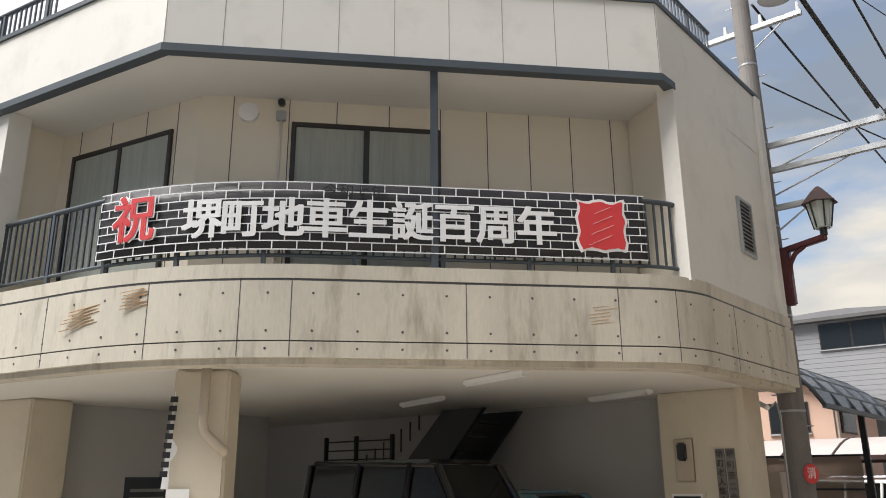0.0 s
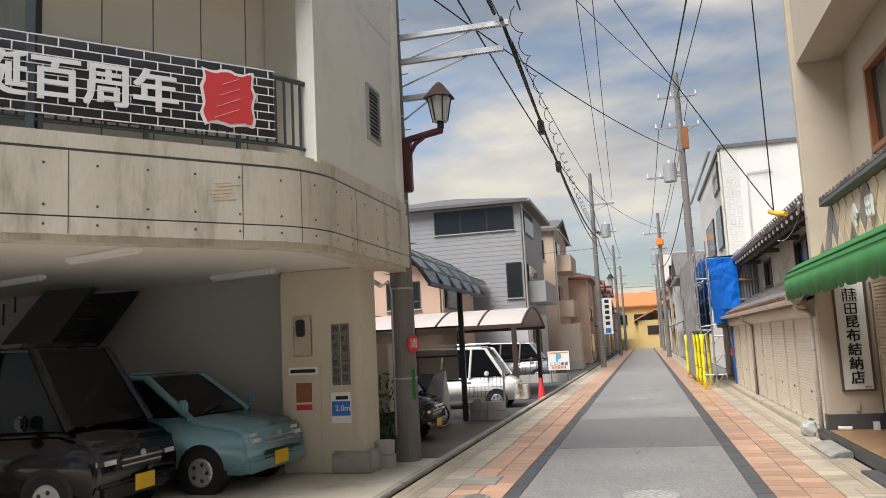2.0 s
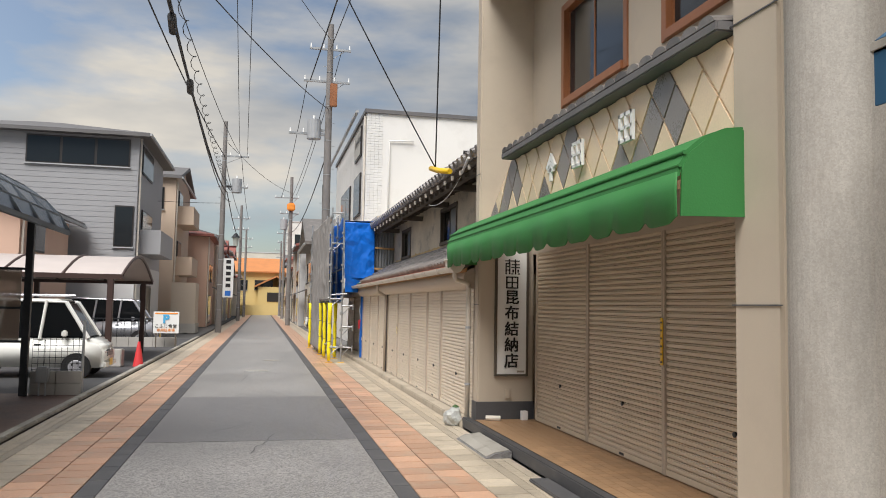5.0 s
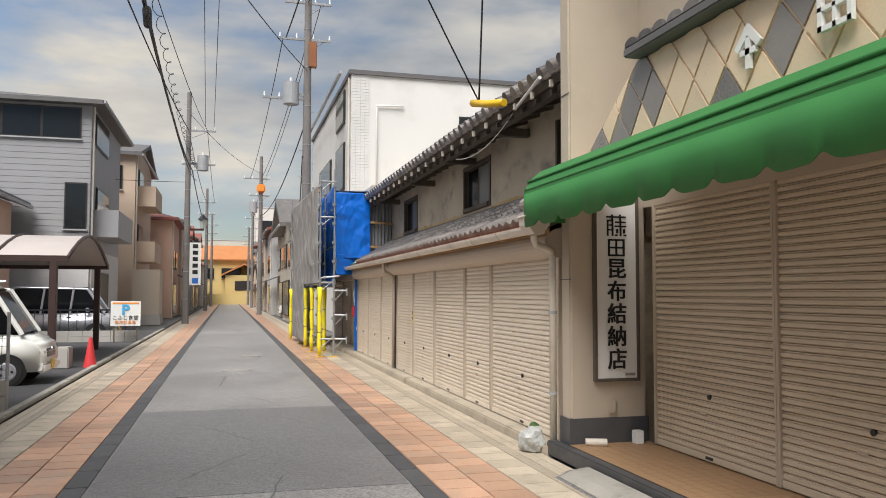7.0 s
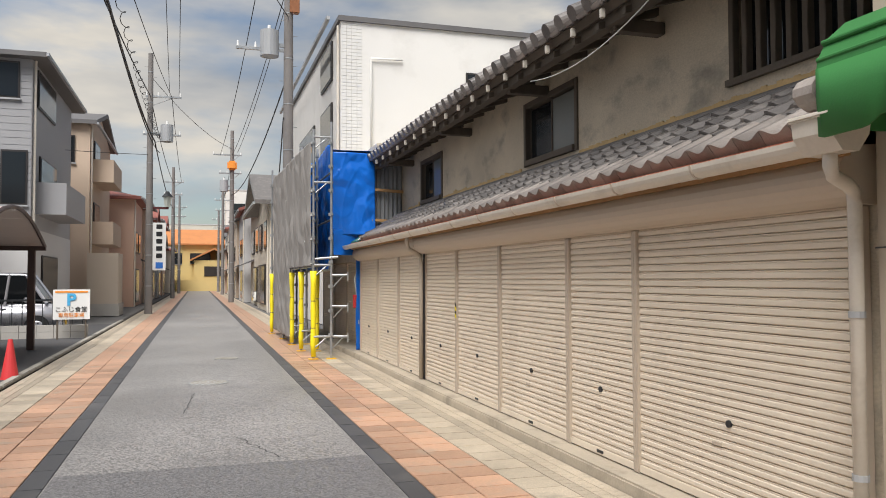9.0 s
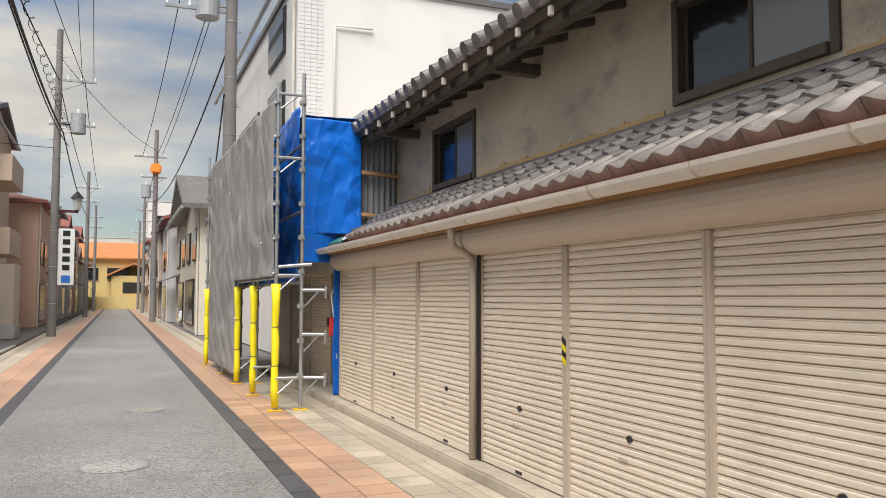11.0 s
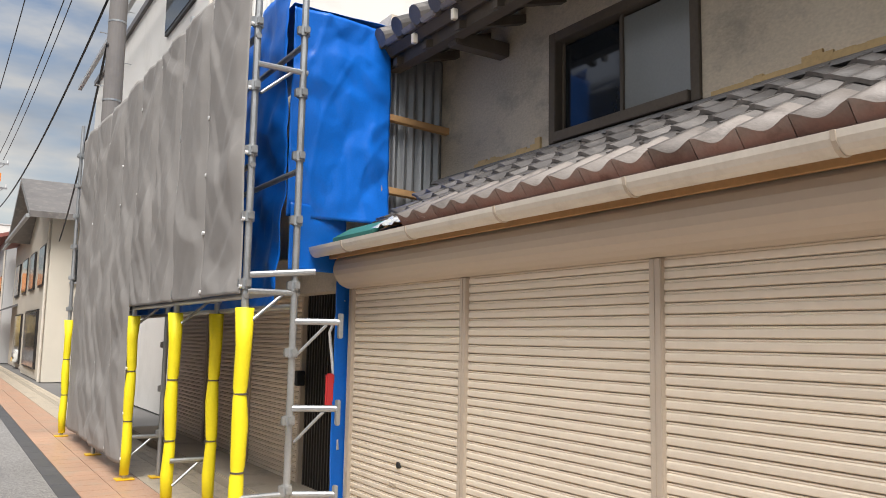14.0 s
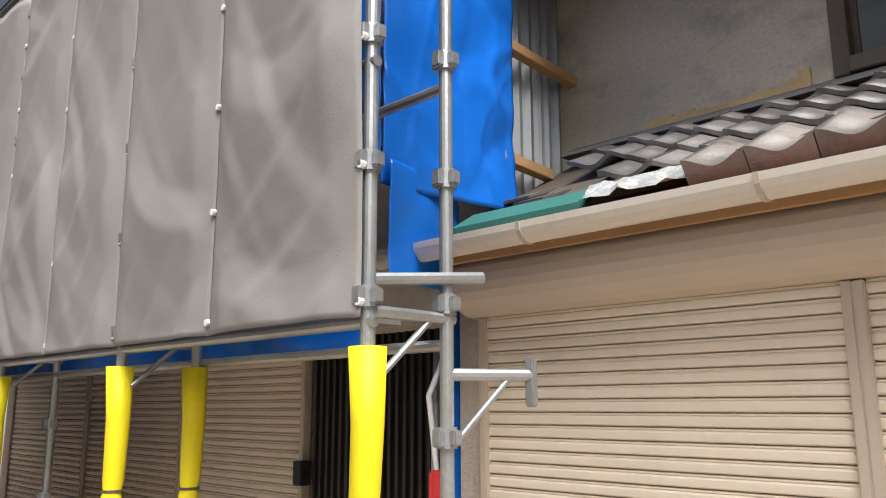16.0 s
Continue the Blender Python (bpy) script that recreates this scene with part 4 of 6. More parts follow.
for nm, o_, du, dv, out, amp, nu, nv, sd_ in (
        ("end_sheet", (2.42, 26.45, 2.35), (0.85, 0.0, 0), (-0.02, 0, 1.6), (0, -1, 0), 0.11, 46, 60, 2.0),
        ("side_sheet", (2.42, 33.2, 1.65), (0, -6.75, 0), (0, 0, 2.45), (-1, 0, 0), 0.11, 140, 60, 5.0),
        ("top_sheet", (2.42, 26.45, 3.98), (0, 6.8, 0.1), (0.9, 0, 0.02), (0, 0, 1), 0.04, 80, 16, 9.0),
        ("low_flap", (2.44, 26.42, 1.95), (0.5, 0.12, 0), (0.0, 0, 0.5), (0, -1, 0), 0.07, 24, 24, 3.0),
        ("hanging_strip", (2.93, 26.62, 0.1), (0.14, 0.0, 0), (0.0, 0, 1.8), (-0.5, -0.5, 0), 0.07, 10, 50, 8.0)):
    ob = part(nm, cloth(bmesh.new(), o_, du, dv, nu, nv, out, amp, sd_), M["bluetarp"], bt2)
    ob.modifiers.new("thickness", "SOLIDIFY").thickness = 0.003
sc = thing("scaffold", "galvanised tube scaffold with yellow foam guards on its posts", "scaffold")


def coupler(x, y, z, parent):
    bm = bmesh.new()
    tube(bm, (x, y, z - 0.035), (x, y, z + 0.035), 0.036, seg=12)
    box(bm, x - 0.055, x + 0.03, y - 0.02, y + 0.02, z - 0.03, z + 0.03, bevel=0.005)
    box(bm, x - 0.02, x + 0.02, y - 0.055, y + 0.055, z - 0.025, z + 0.025, bevel=0.005)
    part("coupler", bm, M["steel"], parent)


for x, y, top, foam in ((2.0, 26.03, 4.3, 1), (2.0, 27.8, 4.25, 1), (2.0, 29.5, 4.25, 1), (2.0, 31.4, 4.3, 0), (1.9, 33.45, 4.5, 1), (2.33, 26.0, 4.45, 0), (2.3, 27.65, 4.2, 1), (2.33, 29.5, 4.2, 0), (2.33, 31.4, 4.2, 0)):
    p = part("standard", tb((x, y, 0.02), (x, y, top), 0.0245, seg=14), M["steel"], sc)
    part("base_plate", bx(x - 0.09, x + 0.09, y - 0.07, y + 0.07, 0.002, 0.016, bevel=0.004), M["plate"], sc, "yellow base plate")
    if foam:
        bm = bmesh.new()
        rings = [(0.05, 0.045), (0.3, 0.052), (0.55, 0.046), (0.58, 0.04), (0.62, 0.047), (0.9, 0.054), (1.05, 0.046), (1.08, 0.039), (1.12, 0.047), (1.4, 0.053), (1.64, 0.062)]
        vs = []
        for z, r in rings:
            vs.append([bm.verts.new((x + r * math.cos(a) + 0.006 * math.sin(z * 9 + y), y + r * math.sin(a), z)) for a in np.linspace(0, 2 * math.pi, 17)[:-1]])
        for a, b in zip(vs, vs[1:]):
            for k in range(16):
                bm.faces.new((a[k], a[(k + 1) % 16], b[(k + 1) % 16], b[k])).smooth = True
        bm.faces.new(vs[-1]), bm.faces.new(vs[0][::-1])
        g = part("foam_guard", bm, M["yellow"], p, "yellow foam post guard")
        for z in (0.58, 1.08):
            part("tie_string", tb((x, y, z - 0.006), (x, y, z + 0.006), 0.046, seg=12), M["oldwood"], p)
    for z in np.arange(0.45, top - 0.1, 0.45):
        if not foam or z > 1.7:
            coupler(x, y, z, sc)
for z in (1.72, 2.6, 3.5, 4.05):
    part("ledger", tb((2.0, 26.0, z), (2.0, 33.4, z), 0.021), M["steel"], sc)
for z in (1.66, 2.6, 3.5):
    part("ledger", tb((2.33, 26.0, z), (2.33, 33.4, z), 0.021), M["steel"], sc)
for y in (26.0, 27.75, 29.5, 31.4):
    for z in (0.42, 1.75, 3.3, 4.15):
        if z < 4 or y == 26.0:
            part("transom", tb((2.0, y, z), (2.36, y, z), 0.021), M["steel"], sc)
            part("diagonal_brace", tb((2.03, y, z - 0.2), (2.25, y, z - 0.01), 0.012), M["steel"], sc)
for z in (0.42, 0.98, 1.56):
    b = part("side_bracket", tb((2.33, 26.0, z), (2.62, 25.86, z), 0.022), M["steel"], sc)
    part("bracket_brace", tb((2.36, 25.98, z - 0.22), (2.53, 25.9, z - 0.02), 0.011), M["steel"], b)
    part("bracket_hook", bx(2.6, 2.63, 25.84, 25.88, z - 0.11, z + 0.06, bevel=0.006), M["steel"], b)
part("cross_tube", tb((2.0, 26.06, 1.86), (2.45, 25.94, 1.9), 0.022), M["steel"], sc)
part("toe_board", bx(2.08, 2.3, 26.2, 33.2, 1.74, 1.78), M["steel"], sc)
for y0, y1 in ((27.2, 28.6), (29.8, 31.6)):
    part("timber_brace", bx(2.06, 2.12, y0, y1, 4.05, 4.15), M["newwood"], sc, "raw timber brace")

# ---- corner meeting hall (west side) ----
def rounded(points, radii, n=10):
    """A polyline with rounded corners."""
    out = [Vector(points[0])]
    for a, b, c, r in zip(points, points[1:], points[2:], radii):
        a, b, c = Vector(a), Vector(b), Vector(c)
        p, q = b + (a - b).normalized() * r, b + (c - b).normalized() * r
        for k in range(n + 1):
            t = k / n
            out.append(p * (1 - t) ** 2 + b * 2 * t * (1 - t) + q * t * t)
    out.append(Vector(points[-1]))
    return out


def inset(path, d):
    """The path moved to its left by d."""
    res = []
    for i, p in enumerate(path):
        t = (path[min(i + 1, len(path) - 1)] - path[max(i - 1, 0)]).normalized()
        res.append(p + Vector((-t.y, t.x)) * d)
    return res


def band(bm, path, d0, d1, z0, z1):
    """A band of wall along the path between two insets."""
    a, b = inset(path, d0), inset(path, d1)
    rings = [[bm.verts.new((*p, z0)), bm.verts.new((*p, z1)), bm.verts.new((*q, z1)), bm.verts.new((*q, z0))] for p, q in zip(a, b)]
    for r, s in zip(rings, rings[1:]):
        for k in range(4):
            bm.faces.new((r[k], r[(k + 1) % 4], s[(k + 1) % 4], s[k]))
    bm.faces.new(rings[0]), bm.faces.new(rings[-1][::-1])
    return bm


def along(path, s):
    """The point and direction at the arc length s."""
    for a, b in zip(path, path[1:]):
        L = (b - a).length
        if s <= L:
            return a.lerp(b, s / L), (b - a).normalized()
        s -= L
    return path[-1], (path[-1] - path[-2]).normalized()


def near_s(path, p):
    best, acc = (9e9, 0), 0
    for a, b in zip(path, path[1:]):
        L = (b - a).length
        t = min(max((Vector(p) - a).dot(b - a) / L / L, 0), 1)
        best = min(best, ((a.lerp(b, t) - Vector(p)).length, acc + t * L))
        acc += L
    return best[1]


OUT = rounded([(-16.5, 2.85), (-6.75, 4.72), (-3.02, 8.85), (-2.98, 12.15)], [1.5, 0.55], 12)
LEN = sum((b - a).length for a, b in zip(OUT, OUT[1:]))
bm = bmesh.new()
for z0, z1, d in ((2.86, 3.02, 0.0), (3.035, 3.65, 0.0), (3.68, 3.83, 0.012), (2.80, 2.87, 0.06)):
    band(bm, OUT, d, 0.3, z0, z1)
structure("wall_balcony_band", bm, M["concrete"])
structure("trim_band_groove", band(bmesh.new(), OUT, 0.02, 0.28, 2.9, 3.75), M["tile_base"])
marks = thing("formwork_marks", "tie holes and joints of the formwork in the concrete", "concrete marks")
sc0, sc1 = near_s(OUT, (-9.5, 4.2)), near_s(OUT, (-3.1, 11.8))
for i, s in enumerate(np.arange(sc0, sc1, 0.46)):
    p, d = along(OUT, s)
    nrm = Vector((d.y, -d.x, 0))
    for z in (2.95, 3.13, 3.52):
        part("tie_hole", tb(Vector((*p, z)) + nrm * 0.002 - nrm * 0.02, Vector((*p, z)) + nrm * 0.003, 0.014, seg=8), M["tile_base"], marks)
for s in [near_s(OUT, q) for q in ((-8.6, 4.4), (-7.2, 4.8), (-6.3, 5.25), (-5.95, 5.65), (-4.75, 7.0), (-3.65, 8.25), (-3.3, 8.8), (-3.15, 10.0))]:
    p, d = along(OUT, s)
    yw = math.degrees(math.atan2(d.y, d.x))
    part("vertical_joint", bx(-0.004, 0.004, -0.003, 0.02, 2.87, 3.65), M["tile_base"], marks).matrix_basis = pose(p.x, p.y, 0, 0, 0, yw)
for q, z, w in (((-7.6, 4.68), 3.3, 0.5), ((-6.9, 4.9), 3.45, 0.3), ((-3.45, 8.45), 3.3, 0.3)):
    p, d = along(OUT, near_s(OUT, q))
    for k in range(6):
        part("rust_streak", bx(-w * random.uniform(0.2, 0.6), w * random.uniform(0.2, 0.6), -0.0028, 0.01, z + k * 0.016, z + k * 0.016 + random.uniform(0.002, 0.006), m=pose(0, 0, 0, 0, -8, 0)), M["rust"], marks, "rust-coloured streak").matrix_basis = pose(p.x, p.y, 0.02 * k, 0, 0, math.degrees(math.atan2(d.y, d.x)))
inner = inset(OUT, 0.25)
poly = [tuple(p) for p in inner] + [(-16.5, 12.1)]
structure("ceiling_garage", pr(poly, "z", 2.84, 3.0), M["soffit"])
structure("floor_balcony", pr(poly, "z", 3.55, 3.78), M["kerb"])
# upper storey
EAV = [Vector(p) for p in ((-16.5, 2.75), (-6.92, 4.5), (-3.09, 8.7), (-3.05, 12.1))]
bm = bmesh.new()
band(bm, EAV, 0.0, 0.25, 6.25, 7.22)
bot = [tuple(p) for p in inset(EAV, 0.1)] + [(-16.5, 12.1)]
prism(bm, bot, "z", 6.45, 7.0)
box(bm, -3.28, -3.07, 8.95, 12.12, 3.8, 6.3)
box(bm, -16.5, -9.9, 0, 0.3, 3.8, 6.3, m=pose(0, 5.86, 0, 0, 0, 10.4) @ pose(0, 0, 0))
box(bm, -16.5, -3.0, 11.9, 12.1, 2.9, 7.2)
structure("wall_hall_upper", bm, M["panel"])
bm = bmesh.new()
band(bm, EAV[:3] + [Vector((-3.09, 9.0))], -0.035, 0.1, 6.17, 6.26)
band(bm, EAV, -0.03, 0.27, 7.22, 7.28)
structure("trim_eave", bm, M["navy"])
structure("ceiling_balcony", pr(bot, "z", 6.2, 6.3), M["soffit"])
bm = bmesh.new()
box(bm, -0.43, 5.1, 0, 0.15, 3.75, 6.25, m=pose(-7.24, 5.72, 0, 0, 0, 48.8))
structure("wall_balcony_chamfer", bm, M["panel_in"])
bm = bmesh.new()
box(bm, -4.5, 0.0, 0, 0.15, 3.75, 6.25, m=pose(-7.53, 5.42, 0, 0, 0, 11.5))
box(bm, -16.5, -10.5, 4.6, 4.8, 3.75, 6.25)
structure("wall_balcony_west", bm, M["panel_in"])
bm = bmesh.new()
box(bm, 0, 0.86, 0, 0.12, 3.75, 6.25, m=pose(-3.93, 9.46, 0, 0, 0, -28))
box(bm, -0.12, 0, 0, 1.0, 3.75, 6.25, m=pose(-9.9, 4.1, 0, 0, 0, 10))
structure("wall_balcony_ends", bm, M["panel_in"])
joints = thing("panel_joints", "dark upright joints between the wall panels", "joints", kind="structure")
cham = pose(-7.24, 5.72, 0, 0, 0, 48.8)
for s in (-0.05, 0.62, 1.2, 1.85, 2.5, 3.1, 3.65, 4.2, 4.75):
    part("joint", bx(s, s + 0.012, -0.003, 0.004, 3.8, 6.2), M["tile_base"], joints).matrix_basis = cham
for s in (-0.4, -0.95, -1.6, -2.2, -2.7):
    part("joint", bx(s, s + 0.012, -0.003, 0.004, 3.8, 6.2), M["tile_base"], joints).matrix_basis = pose(-7.53, 5.42, 0, 0, 0, 11.5)
es = [near_s(EAV, EAV[1]) + k * 0.63 for k in range(0, 10)]
for s in es:
    p, d = along(EAV, s)
    part("joint", bx(-0.004, 0.004, -0.002, 0.004, 6.26, 7.2), M["kerb"], joints).matrix_basis = pose(p.x, p.y, 0, 0, 0, math.degrees(math.atan2(d.y, d.x)))


def oriented_window(m, s0, s1, z0, z1, label):
    th = thing("window", label, "window", "hall windows")
    th.matrix_basis = m
    mid = (s0 + s1) / 2
    for a, b, c, e in ((s0, s0 + 0.06, z0, z1), (s1 - 0.06, s1, z0, z1), (s0 + 0.06, s1 - 0.06, z1 - 0.06, z1), (s0 + 0.06, s1 - 0.06, z0, z0 + 0.06), (mid - 0.035, mid + 0.035, z0 + 0.06, z1 - 0.06)):
        part("frame_bar", bx(a, b, -0.035, 0.0, c, e, bevel=0.005), M["frame_dark"], th)
    part("pane", bx(s0 + 0.06, mid - 0.035, -0.012, -0.008, z0 + 0.06, z1 - 0.06), M["curtain"], th, "pane with a pale curtain behind")
    part("pane", bx(mid + 0.035, s1 - 0.06, -0.02, -0.016, z0 + 0.06, z1 - 0.06), M["curtain"], th)


oriented_window(cham, 0.66, 2.5, 3.8, 5.9, "dark-framed sliding window with pale curtains on the balcony")
oriented_window(pose(-7.53, 5.42, 0, 0, 0, 11.5), -2.3, -0.45, 3.8, 5.85, "dark-framed sliding window on the balcony's side wall")
bp = thing("balcony_post", "slim dark steel post between balcony and eave", "post")
p, d = along(OUT, near_s(OUT, (-4.92, 6.72)))
part("post", bx(-0.04, 0.04, 0.05, 0.13, 3.8, 6.2, bevel=0.005), M["navy"], bp).matrix_basis = pose(p.x, p.y, 0, 0, 0, 48)
vent = solid("round_vent", tb((0.14, -0.07, 5.98), (0.14, 0, 5.98), 0.12, seg=24), M["white"], "round white vent cover on the balcony wall", "vent")
vent.matrix_basis = cham
camd = thing("security_camera", "small wall camera on a grey junction box with conduit", "camera")
camd.matrix_basis = cham
part("dome", tb((0.53, -0.1, 6.12), (0.53, -0.02, 6.14), 0.045, seg=14), M["darkmetal"], camd)
part("junction_box", bx(0.47, 0.59, -0.06, 0, 5.9, 6.03, bevel=0.01), M["greybox"], camd)
part("conduit", tb((0.53, -0.02, 3.9), (0.53, -0.02, 5.9), 0.014), M["gutter"], camd)


def railing(path, s0, s1, z0, z1, label, gap=0.11, heavy=0.95, mt="navy"):
    th = thing("railing", label, "railing")
    sub = [along(path, s)[0] for s in np.linspace(s0, s1, 70)]
    part("top_rail", path_tube(bmesh.new(), [(p.x, p.y, z1) for p in sub], 0.032), M[mt], th)
    part("bottom_rail", path_tube(bmesh.new(), [(p.x, p.y, z0 + 0.12) for p in sub], 0.022), M[mt], th)
    me = mesh_of("baluster", bx(-0.011, 0.011, -0.011, 0.011, z0 + 0.12, z1), M[mt])
    mp = mesh_of("post", bx(-0.022, 0.022, -0.022, 0.022, z0, z1), M[mt])
    for s in np.arange(s0, s1, gap):
        p, d = along(path, s)
        piece("baluster", me, th, pose(p.x, p.y, 0, 0, 0, math.degrees(math.atan2(d.y, d.x))))
    for s in np.arange(s0, s1 + 0.01, heavy):
        p, d = along(path, s)
        piece("post", mp, th, pose(p.x, p.y, 0, 0, 0, math.degrees(math.atan2(d.y, d.x))))
    return th


RAIL = inset(OUT, 0.12)
railing(RAIL, near_s(RAIL, (-9.8, 4.3)), near_s(RAIL, (-3.1, 8.95)), 3.83, 4.72, "dark blue-grey steel balcony railing with upright bars")
PAR = inset(EAV, 0.2)
railing(PAR, near_s(PAR, (-16, 3)), near_s(PAR, (-9.2, 4.2)), 7.28, 7.85, "dark roof railing above the parapet")
railing(PAR, near_s(PAR, (-3.1, 9.2)), near_s(PAR, (-3.1, 10.9)), 7.28, 7.9, "dark roof railing above the parapet")
# banner
BAN = inset(OUT, 0.06)
b0, b1 = near_s(BAN, (-7.95, 4.55)), near_s(BAN, (-3.36, 8.52))
ban = thing("banner", "long black brick-pattern celebration banner with white characters tied to the railing", "banner")
bm = bmesh.new()
g = []
for s in np.linspace(b0, b1, 120):
    p, d = along(BAN, s)
    wv = 0.0016 * math.sin(s * 5) + 0.001 * math.sin(s * 13) - 0.001
    g.append([bm.verts.new((p.x + d.y * wv * k, p.y - d.x * wv * k, 4.0 + 0.75 * k / 4 - 0.02 * math.sin((s - b0) * 3.1) * (k < 2))) for k in range(5)])
for a, b in zip(g, g[1:]):
    for k in range(4):
        bm.faces.new((a[k], b[k], b[k + 1], a[k + 1])).smooth = True
part("cloth", bm, M["ban_black"], ban).modifiers.new("thickness", "SOLIDIFY").thickness = 0.004
BANF = inset(BAN, -0.02)
f0, f1 = near_s(BANF, (-7.95, 4.5)), near_s(BANF, (-3.33, 8.5))
bm = bmesh.new()


def strip(s0, s1, z0, z1):
    n = max(1, int((s1 - s0) / 0.08))
    for k in range(n):
        (p, d), (q, e) = along(BANF, s0 + (s1 - s0) * k / n), along(BANF, s0 + (s1 - s0) * (k + 1) / n)
        bm.faces.new([bm.verts.new(c) for c in ((p.x, p.y, z0), (q.x, q.y, z0), (q.x, q.y, z1), (p.x, p.y, z1))])


rowh = 0.094
for j in range(9):
    strip(f0, f1, 3.995 + j * rowh - 0.006, 3.995 + j * rowh + 0.006)
    if j < 8:
        for s in np.arange(f0 + (0.13 if j % 2 else 0.0), f1, 0.26):
            strip(s, min(s + 0.013, f1), 3.995 + j * rowh, 3.995 + (j + 1) * rowh)
part("brick_pattern", bm, M["ban_white"], ban).modifiers.new("thickness", "SOLIDIFY").thickness = 0.002
FR = inset(BAN, -0.032)


def on_banner(q, z, off=0.0):
    path = inset(BAN, -0.032 - off)
    p, d = along(path, near_s(path, q))
    return pose(p.x, p.y, z, 90, 0, math.degrees(math.atan2(d.y, d.x)))


def cpt(s):
    return (-6.41 + 0.658 * s, 5.0 + 0.753 * s)


for ch, s in zip("堺町地車生誕百周年", (-0.27, 0.2, 0.66, 1.11, 1.57, 2.03, 2.49, 2.95, 3.4)):
    glyphs(ch, 0.46, on_banner(cpt(s), 4.31), M["ban_white"], "lettering", ban, bold=0.013)
glyphs("祝", 0.56, on_banner((-7.45, 4.63), 4.37), M["ban_white"], "lettering_outline", ban, bold=0.03)
glyphs("祝", 0.56, on_banner((-7.45, 4.63), 4.37, 0.008), M["red"], "red_lettering", ban, bold=0.012)
glyphs("令和七年", 0.17, on_banner(cpt(1.4), 4.645), M["black"], "small_lettering", ban)
for r, mt, off in ((0.33, "ban_white", 0.0), (0.295, "red", 0.006)):
    blot = [(r * max(-0.86, min(0.86, 1.2 * math.cos(a))) * (1 + 0.05 * math.sin(9 * a) + 0.06 * noise.noise((a * 4, 0.3, 0))), r * max(-0.9, min(0.9, 1.25 * math.sin(a))) * (1 + 0.06 * math.sin(8 * a + 1) + 0.07 * noise.noise((a * 5, 2, 0)))) for a in np.linspace(0, 2 * math.pi, 60)[:-1]]
    o = part("red_emblem" if mt == "red" else "emblem_border", pr(blot, "z", 0.0, 0.004), M[mt], ban)
    o.matrix_basis = on_banner(cpt(4.14), 4.37, off)
for k in range(0, 7, 2):
    o = part("emblem_line", bx(-0.17 + 0.015 * k, 0.12 + 0.012 * (k % 3), -0.0015, 0.0015, 0, 0.003), M["ban_white"], ban)
    o.matrix_basis = on_banner(cpt(4.14), 4.37, 0.012) @ pose(0, -0.16 + 0.055 * k, 0, 0, 0, 24)
# street side louvre
lv = thing("louvre_vent", "grey louvred vent in the side wall", "vent")
for z0, z1, a, b in ((4.5, 4.54, 10.7, 11.2), (5.24, 5.28, 10.7, 11.2), (4.54, 5.24, 10.7, 10.74), (4.54, 5.24, 11.16, 11.2)):
    part("frame_bar", bx(-3.075, -3.03, a, b, z0, z1), M["greybox"], lv)
for k in range(12):
    part("louvre_slat", bx(-0.02, 0.02, 10.74, 11.16, -0.004, 0.004, m=pose(-3.045, 0, 4.57 + k * 0.057, 0, 35, 0)), M["greybox"], lv)
part("backing", bx(-3.068, -3.062, 10.72, 11.18, 4.52, 5.26), M["darkmetal"], lv)
# ground floor of the hall
bm = bmesh.new()
box(bm, -4.7, -3.5, 11.3, 11.85, 0.0, 2.84, bevel=0.02)
box(bm, -3.58, -3.46, 11.26, 11.88, 0.0, 2.84)
structure("wall_hall_pier", bm, M["pier"])
structure("baseboard_pier", bx(-3.95, -3.36, 11.2, 12.0, 0.0, 0.3, bevel=0.03), M["kerb"])
for nm, x, y, w in (("column_gate", -7.3, 5.65, 0.3), ("column_west", -11.9, 5.8, 0.42)):
    structure("wall_" + nm, bx(-w, w, -w * 0.8, w * 0.8, 0, 2.84, bevel=0.03, m=pose(x, y, 0, 0, 0, 40 if w < 0.4 else 10)), M["pier"])
bm = bmesh.new()
box(bm, -16.5, -4.7, 12.0, 12.2, 0, 2.84)
box(bm, -12.3, -12.05, 6.2, 10.2, 0, 2.84)
box(bm, -16.6, -16.4, 3, 12.2, 0, 2.84)
structure("wall_garage", bm, M["garage"])
structure("trim_garage_skirting", bx(-12.0, -4.72, 11.96, 11.998, 0, 0.75), M["slate"])
for x, y in [(-5.16, 8.04), (-5.06, 10.87), (-7.68, 9.61)]:
    cl_ = thing("ceiling_light", "unlit slim white batten light on the garage ceiling", "ceiling light", "garage lights")
    part("housing", bx(-0.62, 0.62, -0.06, 0.06, 2.78, 2.838, bevel=0.01, m=pose(x, y, 0, 0, 0, -20)), M["white"], cl_)
    part("diffuser", bx(-0.6, 0.6, -0.035, 0.035, 2.76, 2.782, bevel=0.008, m=pose(x, y, 0, 0, 0, -20)), M["ban_white"], cl_)
stair = thing("staircase", "dark steel staircase at the back of the garage", "staircase")
part("stringer", pr([(-9.9, 0.9), (-8.0, 2.75), (-7.2, 2.75), (-9.2, 0.55)], "y", 10.5, 10.6), M["darkmetal"], stair)
part("stringer", pr([(-9.9, 0.9), (-8.0, 2.75), (-7.2, 2.75), (-9.2, 0.55)], "y", 11.5, 11.6), M["darkmetal"], stair)
for k in range(9):
    part("step", bx(-9.75 + k * 0.24, -9.45 + k * 0.24, 10.6, 11.5, 0.85 + k * 0.215, 0.9 + k * 0.215), M["darkmetal"], stair)
